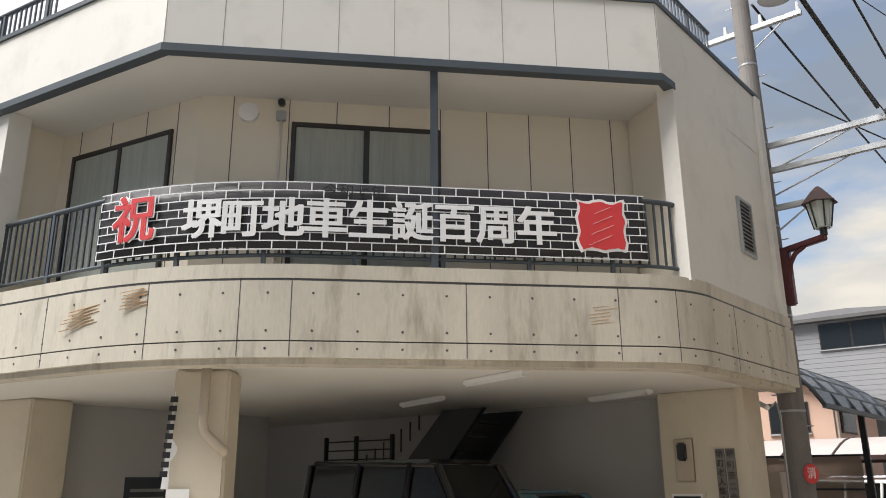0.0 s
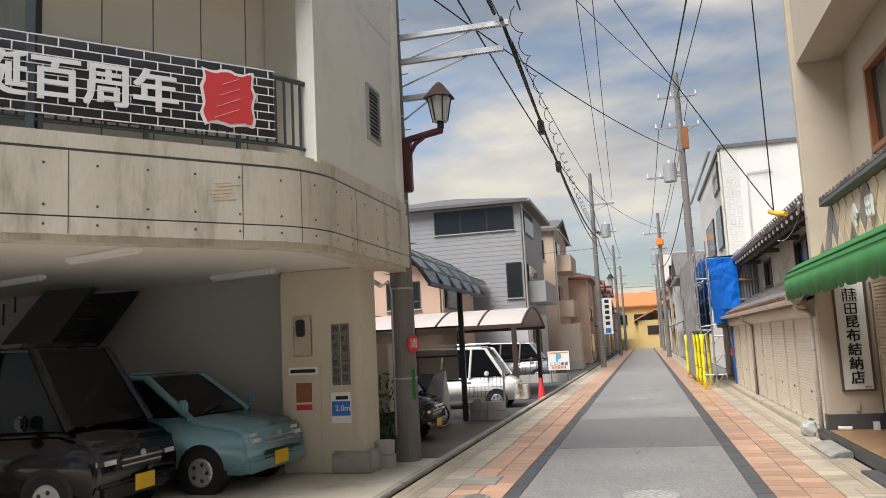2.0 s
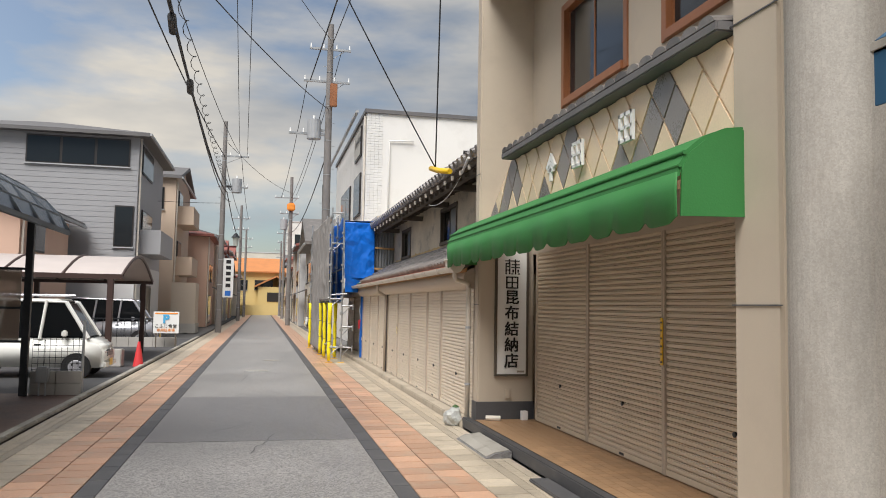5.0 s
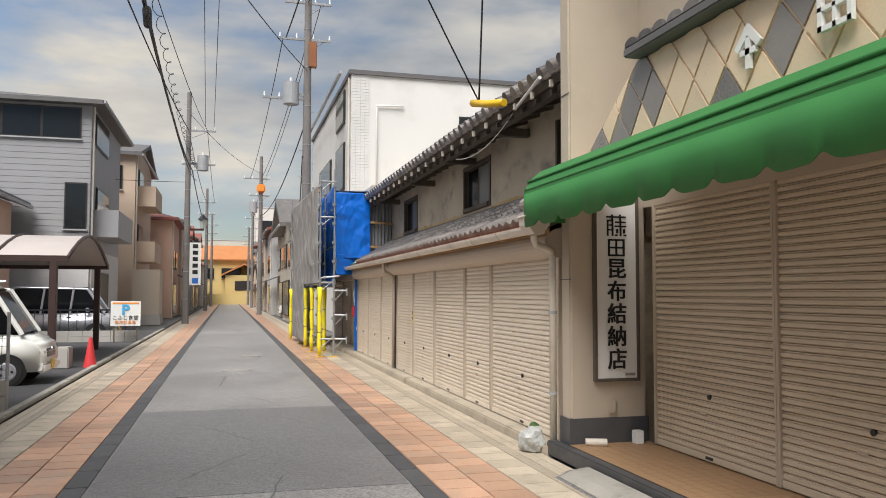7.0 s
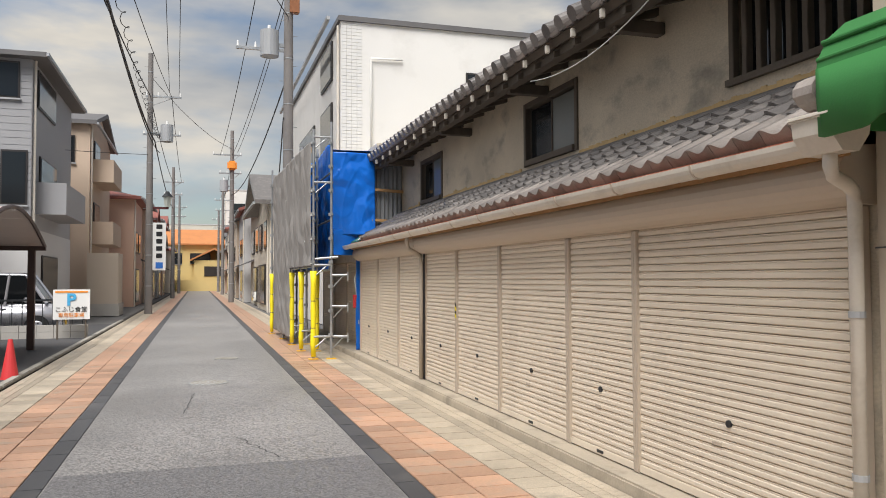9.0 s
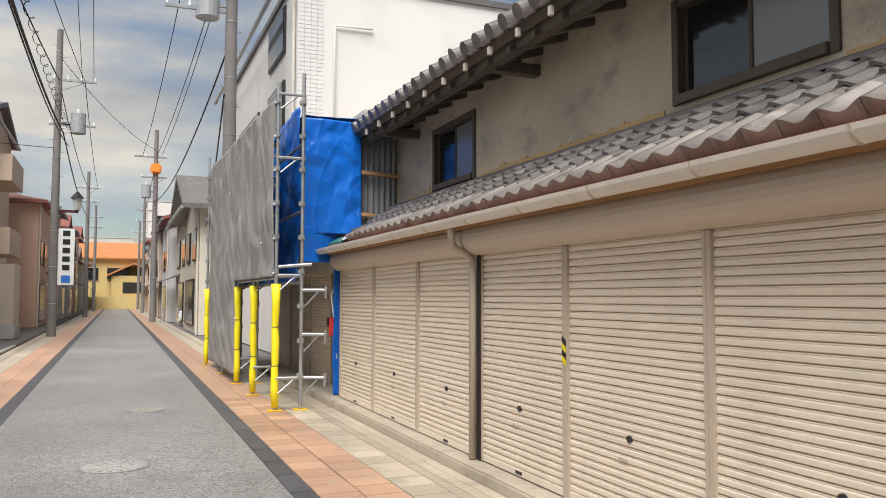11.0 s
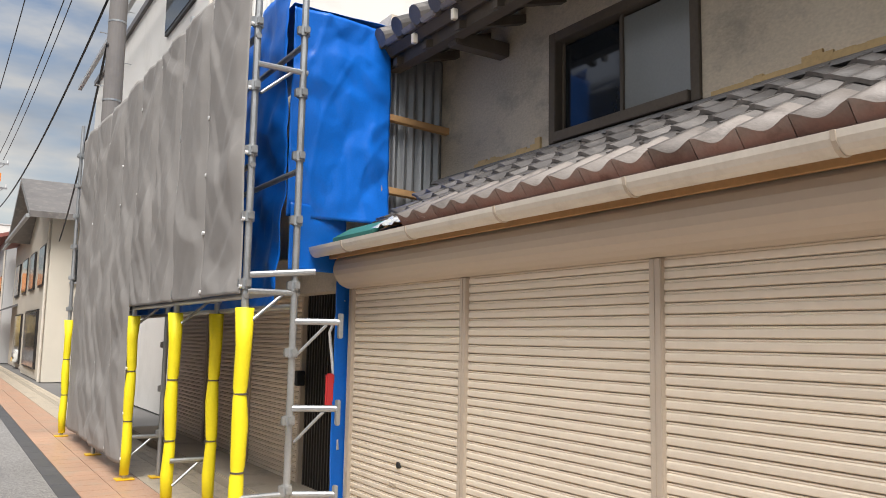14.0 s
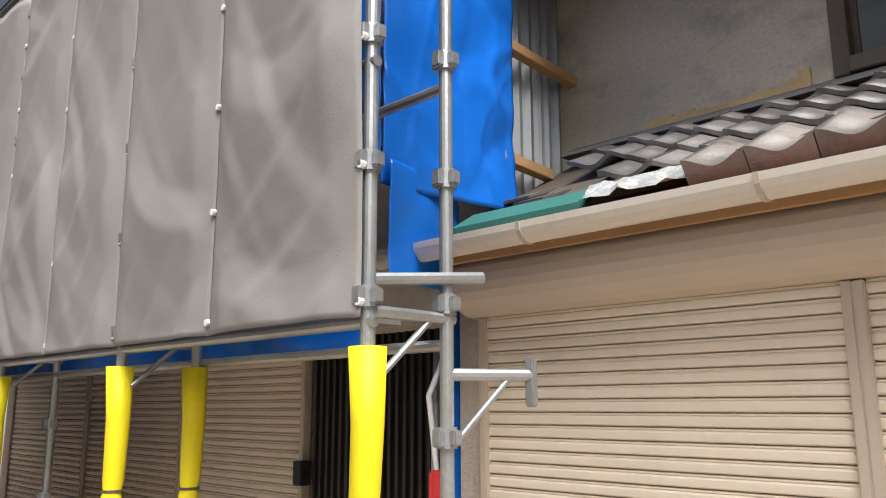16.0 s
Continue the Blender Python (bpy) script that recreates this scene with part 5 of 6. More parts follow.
for k in range(9):
    part("baluster", tb((-10.1 + k * 0.2, 10.48, 1.1 + k * 0.17), (-10.1 + k * 0.2, 10.48, 1.9 + k * 0.1), 0.014, seg=6), M["darkmetal"], stair)
gate = thing("garage_gate", "dark steel gate with horizontal bars", "gate")
for z in np.arange(0.6, 2.4, 0.16):
    part("bar", tb((-11.2, 10.9, z), (-9.5, 10.9, z), 0.013, seg=6), M["darkmetal"], gate)
for x in (-11.2, -10.4, -9.5):
    part("gate_post", bx(x - 0.03, x + 0.03, 10.87, 10.93, 0, 2.45), M["darkmetal"], gate)
pst = thing("wall_poster", "faded dark poster on the garage wall", "poster")
part("sheet", bx(-12.045, -12.035, 7.4, 8.2, 0.9, 1.75), M["navy"], pst)
for k in range(5):
    part("print_bar", bx(-12.036, -12.031, 7.5, 8.1, 1.0 + k * 0.13, 1.05 + k * 0.13), M["greybox"], pst)
dpipe = thing("rain_pipe", "weathered grey rain pipe bending behind the column", "pipe")
part("pipe", path_tube(bmesh.new(), [(-6.98, 5.4, 2.85), (-6.98, 5.4, 2.25), (-6.96, 5.43, 2.15), (-6.86, 5.56, 2.0), (-6.84, 5.62, 1.96)], 0.05, 12), M["shopwall"], dpipe)
tb1 = thing("paper_banner", "torn white paper banner hanging on the column", "banner")
part("sheet", cloth(bmesh.new(), (-7.42, 5.25, 1.6), (0.16, 0.14, 0), (0.05, 0.04, 1.0), 10, 40, (0.6, -0.7, 0), 0.04, 4.0), M["ban_white"], tb1)
for k in range(9):
    part("print_mark", bx(-0.04, 0.04, -0.003, 0.0, -0.03, 0.03), M["black"], tb1).matrix_basis = pose(-7.34 + 0.004 * k, 5.22 + 0.004 * k, 1.75 + k * 0.095, 0, 0, 41)
sg = thing("column_notice", "white notice with a black camera symbol on the column", "notice")
for nm, a, b, z0, z1, y, mt in (("plate", -0.12, 0.12, 1.15, 1.6, -0.006, "white"), ("symbol", -0.06, 0.06, 1.32, 1.42, -0.01, "black"), ("symbol_top", -0.03, 0.05, 1.42, 1.5, -0.01, "black"), ("print_bar", -0.09, 0.09, 1.2, 1.24, -0.01, "black")):
    part(nm, bx(a, b, y, 0.0, z0, z1), M[mt], sg).matrix_basis = pose(-7.24, 5.34, 0, 0, 0, 40)
# things on the pier
lamp = thing("wall_lamp", "small dark lamp in a pale wall plate", "wall lamp")
part("plate", bx(-4.5, -4.22, 11.285, 11.305, 1.62, 2.2, bevel=0.01), M["shopwall"], lamp)
part("lantern", bx(-4.43, -4.31, 11.2, 11.285, 1.9, 2.14, bevel=0.02), M["darkmetal"], lamp)
nb = thing("notice_case", "pale metal notice case with a printed poster", "notice board")
part("door", bx(-4.62, -4.1, 11.28, 11.305, 0.12, 1.5, bevel=0.008), M["pier"], nb)
part("header_strip", bx(-4.58, -4.14, 11.272, 11.28, 1.36, 1.47), M["ban_white"], nb)
part("header_text", bx(-4.55, -4.17, 11.268, 11.272, 1.39, 1.44), M["black"], nb)
part("poster", bx(-4.5, -4.2, 11.274, 11.28, 0.85, 1.3), M["creamwall"], nb)
part("poster_picture", bx(-4.47, -4.23, 11.27, 11.274, 0.98, 1.25), M["brownframe"], nb)
part("poster_text", bx(-4.47, -4.23, 11.27, 11.274, 0.87, 0.95), M["red"], nb)
for k, (x, txt) in enumerate(((-3.86, "堺町老人集会所"), (-3.72, "堺町第二会館"))):
    pl = thing("name_plate", "weathered grey wooden name plate with dark characters", "name plate", "name plates")
    part("board", bx(x - 0.062, x + 0.062, 11.275, 11.3, 1.2, 2.05, bevel=0.006), M["pole"], pl)
    for i, ch in enumerate(txt):
        glyphs(ch, 0.105, upright(x, 11.272, 1.97 - i * (0.82 / len(txt)), 0), M["black"], "lettering", pl)
ws = thing("height_sign", "white and blue height limit sign", "sign")
part("plate", bx(-3.95, -3.66, 11.28, 11.3, 0.68, 1.1), M["white"], ws)
part("blue_panel", bx(-3.94, -3.67, 11.276, 11.28, 0.78, 0.98), M["blue"], ws)
glyphs("2.0m", 0.11, upright(-3.78, 11.273, 0.88, 0), M["white"], "lettering", ws)
part("text_bar", bx(-3.88, -3.7, 11.276, 11.28, 1.0, 1.05), M["black"], ws)
for z, r in ((0.0, 0.17), (0.19, 0.16)):
    solid("flower_pot", tb((-3.36, 11.75, z + 0.005), (-3.36, 11.75, z + 0.185), r * 0.92, r, 22), M["block"], "round weathered concrete pot stacked by the pole", "pot", group="stacked pots")
fl = thing("floodlight", "white wall floodlight on a bracket with cable", "floodlight")
part("tube", tb((-3.62, 12.2, 2.72), (-3.38, 11.95, 2.6), 0.035, seg=12), M["white"], fl)
part("cable", path_tube(bmesh.new(), [(-3.36, 12.0, 2.6), (-3.3, 12.05, 2.68), (-3.27, 12.1, 2.5), (-3.28, 12.1, 0.4)], 0.014, 6), M["greybox"], fl)


# ---- utility poles ----
def utility_pole(x, y, h, r, label, arms=(), transformers=(), lean=0.0):
    th = thing("utility_pole", label, "utility pole", "utility poles", (x, y, 0))
    part("shaft", tb((0, 0, 0), (lean, 0, h), r, r * 0.62, 20), M["pole"], th)
    for k in range(int(h / 0.45)):
        z = 1.9 + k * 0.45
        if z < h - 0.2:
            part("step_bolt", tb((0, 0, z), (0.26 * (1 if k % 2 else -1), 0.02, z + 0.01), 0.009, seg=6), M["steel"], th)
    for z in np.arange(1.2, h - 0.4, 1.35):
        part("steel_band", tb((lean * z / h, 0, z), (lean * z / h, 0, z + 0.03), r * (1 - 0.38 * z / h) + 0.006, seg=20), M["steel"], th)
    for z, a, b in arms:
        arm = part("cross_arm", bx(a, b, -0.04, 0.04, z - 0.04, z + 0.04), M["steel"], th)
        for q in np.linspace(a + 0.05, b - 0.05, 4) if z > 7 else ():
            part("insulator", tb((q, 0, z + 0.04), (q, 0, z + 0.2), 0.035, 0.02, 8), M["white"], arm)
        part("arm_brace", tb((0, 0, z - 0.45), (b * 0.7, 0, z - 0.04), 0.015, seg=6), M["steel"], th)
    for z, dx in transformers:
        tr = part("transformer", tb((dx, 0, z), (dx, 0, z + 0.75), 0.27, seg=18), M["greybox"], th)
        part("bushing", tb((dx, 0.1, z + 0.75), (dx, 0.1, z + 0.95), 0.05, seg=8), M["white"], tr)
        part("hanger", bx(min(0, dx), max(0, dx), -0.04, 0.04, z + 0.3, z + 0.4), M["steel"], tr)
    return th


p1 = utility_pole(-3.2, 12.4, 12.0, 0.19, "weathered concrete utility pole with arms, tags and a street lantern", ((6.55, -0.1, 1.9), (6.15, -0.2, 1.8), (8.6, -0.9, 0.9), (5.55, 0.0, 0.9)), ((9.0, 0.55),))
part("hydrant_disc", tb((0.17, -0.1, 1.72), (0.184, -0.107, 1.72), 0.13, seg=28), M["red"], p1, "round red hydrant sign with white characters")
glyphs("消", 0.16, pose(0.187, -0.109, 1.72, 90, 0, 62), M["white"], "lettering", p1)
part("green_tag", bx(0.1, 0.19, -0.12, -0.11, 0.9, 1.35), M["greenawn"], p1)
part("cabinet", bx(-0.62, -0.3, 0.1, 0.4, 0.7, 1.75, bevel=0.01), M["casing"], p1)
lt = thing("street_lantern", "maroon bracket street lantern on the pole", "street lamp")
part("bracket_plate", bx(-3.07, -2.93, 12.28, 12.43, 4.05, 4.9, bevel=0.02), M["maroon"], lt)
part("arm", bx(0.0, 0.75, -0.045, 0.045, 4.82, 4.91, bevel=0.015, m=pose(-3.0, 12.35, 0, 0, 0, -28)), M["maroon"], lt)
part("arm_curve", path_tube(bmesh.new(), [(-2.96, 12.33, 4.5), (-2.93, 12.31, 4.65), (-2.84, 12.27, 4.77), (-2.68, 12.19, 4.84)], 0.035, 8), M["maroon"], lt)
lx, ly = -2.36, 12.02
part("stem", tb((lx, ly, 4.9), (lx, ly, 5.0), 0.05, seg=10), M["darkmetal"], lt)
part("lamp_glass", tb((lx, ly, 5.0), (lx, ly, 5.36), 0.11, 0.18, 6), M["lampglass"], lt)
part("cap", tb((lx, ly, 5.36), (lx, ly, 5.54), 0.25, 0.1, 6), M["brownsteel"], lt)
part("cap_top", tb((lx, ly, 5.54), (lx, ly, 5.61), 0.1, 0.03, 6), M["brownsteel"], lt)
for k in range(6):
    a = 2 * math.pi * k / 6
    part("glazing_bar", tb((lx + 0.112 * math.cos(a), ly + 0.112 * math.sin(a), 5.0), (lx + 0.182 * math.cos(a), ly + 0.182 * math.sin(a), 5.36), 0.011, seg=6), M["darkmetal"], lt)
p2 = utility_pole(2.45, 34.6, 12.6, 0.18, "tall utility pole with transformer and cross arms beside the scaffold", ((10.3, -1.0, 0.8), (8.2, -1.5, 0.1), (11.6, -0.8, 0.8)), ((8.0, -0.55),))
part("orange_box", bx(0.02, 0.3, -0.2, 0.0, 9.3, 10.2, bevel=0.02), M["brownframe"], p2)
p3 = utility_pole(-2.1, 48.2, 11.5, 0.17, "tall utility pole with a hanging vertical sign", ((9.6, -0.2, 1.3), (7.9, -0.3, 1.3)), ((7.6, 0.7),))
part("sign_plate", bx(0.15, 0.7, -0.03, 0.03, 1.9, 4.0), M["white"], p3, "white vertical parking sign")
for k in range(5):
    part("sign_mark", bx(0.3, 0.55, -0.04, -0.03, 3.72 - k * 0.32, 3.92 - k * 0.32), M["black"], p3)
part("sign_blue", bx(0.28, 0.58, -0.04, -0.03, 1.98, 2.25), M["blue"], p3)
p4 = utility_pole(2.05, 64.4, 11.2, 0.18, "utility pole with an orange marker down the street", ((9.6, -1.2, 0.6), (8.4, -0.8, 0.6)), ((7.2, -0.5),))
part("orange_marker", bx(-0.3, 0.3, -0.3, 0.1, 8.6, 9.2, bevel=0.1), M["orange"], p4)
for x, y, h in ((-1.95, 78, 10.5), (2.3, 92, 10.5), (-1.95, 101, 10.5), (2.4, 112, 10.0)):
    utility_pole(x, y, h, 0.17, "distant utility pole with cross arms", ((h - 1.2, -0.8, 0.8), (h - 2.2, -0.7, 0.7)))
sl = thing("street_lantern", "dark street lantern on a bracket far down the street", "street lamp")
part("arm", bx(-2.1, -1.3, 48.2, 48.28, 4.6, 4.7), M["maroon"], sl)
part("lamp_glass", tb((-1.35, 48.24, 4.7), (-1.35, 48.24, 5.15), 0.13, 0.2, 6), M["lampglass"], sl)
part("cap", tb((-1.35, 48.24, 5.15), (-1.35, 48.24, 5.4), 0.27, 0.05, 6), M["darkmetal"], sl)
for p, q, sag, r in (((-3.0, 12.35, 9.0), (-2.1, 48.2, 9.6), 0.5, 0.022), ((-2.2, 12.35, 8.6), (-1.2, 48.2, 9.6), 0.6, 0.012), ((-1.4, 12.3, 6.6), (-1.9, 48.2, 7.6), 0.7, 0.03), ((-1.25, 12.3, 6.2), (-1.7, 48.2, 7.1), 0.9, 0.016),
                     ((-1.9, -20, 9.8), (-1.5, 12.35, 6.7), 0.6, 0.03), ((-1.2, -20, 10.2), (-1.1, 12.35, 6.7), 0.6, 0.014), ((0.4, -20, 10.6), (-1.3, 48.2, 9.7), 0.9, 0.01), ((0.7, -20, 10.6), (-0.9, 48.2, 9.7), 0.9, 0.01),
                     ((2.45, 34.6, 10.3), (2.05, 64.4, 9.6), 0.5, 0.014), ((1.6, 34.6, 10.3), (1.3, 64.4, 9.6), 0.5, 0.014), ((2.9, 34.6, 11.6), (2.4, 64.4, 9.8), 0.5, 0.014), ((2.4, 34.6, 7.4), (2.0, 64.4, 7.0), 0.8, 0.022),
                     ((2.45, 34.5, 11.6), (3.0, -20, 10.0), 0.9, 0.016), ((1.7, 34.5, 10.3), (2.4, -20, 9.2), 0.8, 0.022), ((2.85, 16.4, 3.85), (2.62, 15.0, 9.7), 0.04, 0.012), ((2.85, 16.4, 3.85), (-0.47, 15.0, 9.2), 0.1, 0.01),
                     ((-3.0, 12.35, 7.6), (2.45, 34.6, 9.2), 0.35, 0.014), ((-2.1, 48.2, 9.6), (-1.95, 78, 9.3), 0.5, 0.018), ((-1.2, 48.2, 9.6), (-1.3, 78, 9.3), 0.5, 0.014), ((-1.9, 48.2, 7.6), (-1.95, 78, 7.2), 0.5, 0.024),
                     ((2.05, 64.4, 9.6), (2.3, 92, 9.3), 0.5, 0.016), ((-2.1, 48.2, 10.5), (2.05, 64.4, 10.0), 0.4, 0.012), ((-3.06, 12.3, 10.8), (2.45, 34.6, 12.0), 0.5, 0.012), ((-14, 34, 6.0), (-2.1, 48.2, 7.0), 0.3, 0.012), ((2.3, 34.5, 6.2), (3.2, 47, 4.2), 0.3, 0.02)):
    solid("overhead_cable", path_tube(bmesh.new(), hang(p, q, sag, 20), r, 6), M["cable"], "black overhead cable strung between poles", "cable", group="overhead cables")
spiral = bmesh.new()
line = hang((-1.25, 12.3, 6.75), (-1.7, 48.2, 7.75), 0.75, 260)
path_tube(spiral, [p + Vector((0.07 * math.cos(i * 0.9), 0, 0.07 * math.sin(i * 0.9))) for i, p in enumerate(line)], 0.008, 4)
solid("spiral_cable_hanger", spiral, M["cable"], "wire spiral wound round an overhead cable", "cable")
cj = thing("cable_closure", "thick black cable joint closure hanging on the wire", "cable joint", group="cable closures")
for y, z in ((17.5, 6.35), (21.0, 6.2)):
    part("sleeve", tb((-1.47, y, z), (-1.52, y + 0.7, z - 0.02), 0.075, seg=12), M["cable"], cj)


# ---- vehicles ----
def vehicle(label, paint, at, rz, kind, group="", yellow=True):
    """A small car or box van: nose towards +x at x = 0, wheels on z = 0, width along y."""
    th = thing("kei_van" if kind == "van" else "small_car", label, "van" if kind == "van" else "car", group, at, rz)
    W = 0.735
    if kind == "van":
        low = [(-3.36, 0.28), (-3.38, 0.95), (-0.5, 0.98), (-0.12, 0.86), (-0.02, 0.7), (0.0, 0.4), (-0.05, 0.25)]
        roof = [(-3.36, 0.95), (-3.28, 1.84), (-3.1, 1.9), (-1.1, 1.9), (-0.92, 1.84), (-0.38, 0.97)]
        pillars, side = (-3.3, -2.35, -1.45, -0.98), (1.0, 1.72)
        wheels = (-0.62, -2.95)
    else:
        low = [(-3.36, 0.3), (-3.38, 0.7), (-3.3, 0.92), (-0.95, 0.94), (-0.15, 0.8), (-0.02, 0.66), (0.0, 0.4), (-0.08, 0.22)]
        roof = [(-3.25, 0.9), (-3.0, 1.42), (-2.7, 1.5), (-1.85, 1.5), (-1.55, 1.44), (-0.85, 0.92)]
        pillars, side = (-2.95, -2.05, -1.3), (0.95, 1.38)
        wheels = (-0.68, -2.95)
    bm = bmesh.new()
    prism(bm, low, "y", -W, W)
    bmesh.ops.bevel(bm, geom=bm.edges[:], offset=0.07, segments=3, affect="EDGES", clamp_overlap=True)
    for f in bm.faces:
        f.smooth = True
    body = part("body", bm, paint, th)
    bm = bmesh.new()
    prism(bm, roof, "y", -W + 0.03, W - 0.03)
    for v in bm.verts:
        if v.co.z > 1.2:
            v.co.y *= 0.86
    bmesh.ops.bevel(bm, geom=bm.edges[:], offset=0.04, segments=2, affect="EDGES", clamp_overlap=True)
    part("glasshouse", bm, M["carglass"], th, "dark tinted windows")
    top = roof[2][1]
    bm = bx(roof[2][0] - 0.1, roof[3][0] + 0.06, -W * 0.86, W * 0.86, top - 0.055, top + 0.02, bevel=0.03)
    part("roof", bm, paint, th)
    for sgn in (-1, 1):
        for x in pillars[:-1]:
            bm = bmesh.new()
            tube(bm, (x, sgn * (W - 0.03), 0.92), (x + 0.1, sgn * W * 0.85, top - 0.02), 0.04, seg=8)
            part("pillar", bm, paint, th)
        bm = bmesh.new()
        tube(bm, (roof[5][0], sgn * (W - 0.04), roof[5][1]), (roof[4][0], sgn * W * 0.84, roof[4][1]), 0.05, seg=8)
        tube(bm, (roof[4][0], sgn * W * 0.84, roof[4][1]), (roof[2][0], sgn * W * 0.84, top), 0.032, seg=8)
        part("roof_pillar", bm, paint, th)
        hl = bx(-0.2, -0.004, sgn * 0.53 - 0.15, sgn * 0.53 + 0.15, 0.54, 0.71, bevel=0.06)
        part("headlight", hl, M["headlight"], th, "clear headlight")
        part("wing_mirror", bx(-0.95, -0.82, sgn * (W + 0.01), sgn * (W + 0.12), 1.0, 1.16, bevel=0.03), paint, th)
        part("door_handle", bx(-1.55, -1.4, sgn * W, sgn * (W + 0.015), 0.8, 0.83), M["darkmetal"], th)
        part("door_seam", bx(-1.31, -1.3, sgn * W, sgn * (W + 0.002), 0.35, 0.92), M["black"], th)
        for x in wheels:
            part("wheel_arch", tb((x, sgn * (W - 0.15), 0.28), (x, sgn * (W + 0.004), 0.28), 0.33, seg=28), M["black"], th)
            wh = part("wheel", tb((x, sgn * (W - 0.14), 0.27), (x, sgn * (W + 0.012), 0.27), 0.27, seg=28), M["tyre"], th)
            part("rim", tb((x, sgn * (W + 0.01), 0.27), (x, sgn * (W + 0.022), 0.27), 0.18, 0.15, 20), M["carsilver"], wh)
            for k in range(5):
                a = 2 * math.pi * k / 5
                part("rim_hole", tb((x + 0.1 * math.cos(a), sgn * (W + 0.018), 0.27 + 0.1 * math.sin(a)), (x + 0.1 * math.cos(a), sgn * (W + 0.026), 0.27 + 0.1 * math.sin(a)), 0.026, seg=8), M["tyre"], wh)
    part("grille", bx(-0.04, 0.006, -0.36, 0.36, 0.5 if kind == "van" else 0.36, 0.68 if kind == "van" else 0.5, bevel=0.02), M["darkmetal"], th)
    for z in (0.4, 0.56, 0.62):
        part("grille_bar", bx(-0.02, 0.012, -0.35, 0.35, z, z + 0.018), paint if z < 0.5 else M["carsilver"], th)
    part("badge", tb((0.0, 0, 0.66), (0.018, 0, 0.66), 0.045, seg=14), M["carsilver"], th)
    part("bumper", bx(-0.14, 0.03, -W + 0.03, W - 0.03, 0.24, 0.42, bevel=0.04), paint, th)
    part("number_plate", bx(0.03, 0.04, -0.17, 0.17, 0.28, 0.45), M["plate"] if yellow else M["white"], th, "yellow number plate")
    part("wiper", tb((-0.42 if kind == "van" else -0.86, -0.4, 0.99), (-0.5 if kind == "van" else -1.0, 0.3, 1.08), 0.009, seg=6), M["black"], th)
    return th


vehicle("black box-shaped kei van parked in the garage", M["vanblack"], (-5.15, 8.7, 0), 0, "van")
vehicle("teal blue small hatchback parked beside the black van", M["carblue"], (-4.35, 10.45, 0), -3, "car")
vehicle("dark small car parked under the carport", M["vanblack"], (-3.42, 14.98, 0), 0, "van").scale = (0.95, 0.95, 0.85)
v3 = vehicle("white kei van parked in the open lot", M["carwhite"], (-2.96, 22.0, 0), 0, "van")
v3.scale = (0.86, 0.86, 0.84)
part("ladder_rack", tb((-2.9, 0.2, 2.0), (-0.9, 0.2, 2.0), 0.03), M["carsilver"], v3)
vehicle("silver van parked behind the low wall", M["carsilver"], (-3.6, 35.6, 0.0), 0, "van").scale = (0.95, 0.95, 0.88)
vehicle("white car parked down the street", M["carwhite"], (3.0, 58, 0), 180, "car")

# ---- parking lot ----
def bushes(name, x0, x1, y0, y1, z1, n, label):
    th = thing(name, label, "shrub")
    bm = bmesh.new()
    for k in range(n):
        p = Vector((random.uniform(x0, x1), random.uniform(y0, y1), 0.08 + random.random() ** 1.4 * z1))
        q = Euler([random.uniform(0, 6.28) for _ in range(3)]).to_matrix()
        s = random.uniform(0.025, 0.055)
        bm.faces.new([bm.verts.new(p + q @ Vector(c)) for c in ((-s, 0, 0), (0, -s * 0.5, 0.006), (s, 0, 0), (0, s * 0.5, 0.006))])
    part("foliage", bm, M["leaf"], th)
    for k in range(8):
        x, y = random.uniform(x0, x1), random.uniform(y0, y1)
        part("stem", tb((x, y, 0), (x + random.uniform(-0.1, 0.1), y, z1 * 0.8), 0.01, 0.005, 6), M["oldwood"], th)


bushes("shrub", -4.3, -3.45, 12.3, 13.3, 1.25, 2600, "dark green shrub beside the pier")
cp = thing("carport", "dark-framed carport with a curved smoked roof", "carport")
arc = [(-7.6, 3.72), (-5.6, 3.75), (-4.9, 3.72), (-4.3, 3.66), (-3.85, 3.5), (-3.5, 3.26), (-3.25, 3.0), (-3.09, 2.74)]
for (x0, z0), (x1, z1) in zip(arc, arc[1:]):
    for j in range(5):
        part("roof_panel", pr([(x0 + 0.02, z0), (x1 - 0.02, z1), (x1 - 0.02, z1 + 0.012), (x0 + 0.02, z0 + 0.012)], "y", 13.7 + j * 0.95, 13.7 + j * 0.95 + 0.9), M["polycarb"], cp)
for j in range(6):
    part("rib", path_tube(bmesh.new(), [(x, 13.67 + j * 0.95, z) for x, z in arc], 0.035, 6), M["navy"], cp)
for x, z in arc:
    part("purlin", bx(x - 0.03, x + 0.03, 13.65, 18.45, z - 0.05, z + 0.02), M["navy"], cp)
for x, y in ((-3.62, 18.2), (-4.2, 13.6)):
    part("post", bx(x - 0.055, x + 0.055, y - 0.055, y + 0.055, 0, 2.9, bevel=0.008), M["darkmetal"], cp)
cov = thing("covered_bicycle", "bicycle under a silver and black cover", "bicycle")
bm = bmesh.new()
g = []
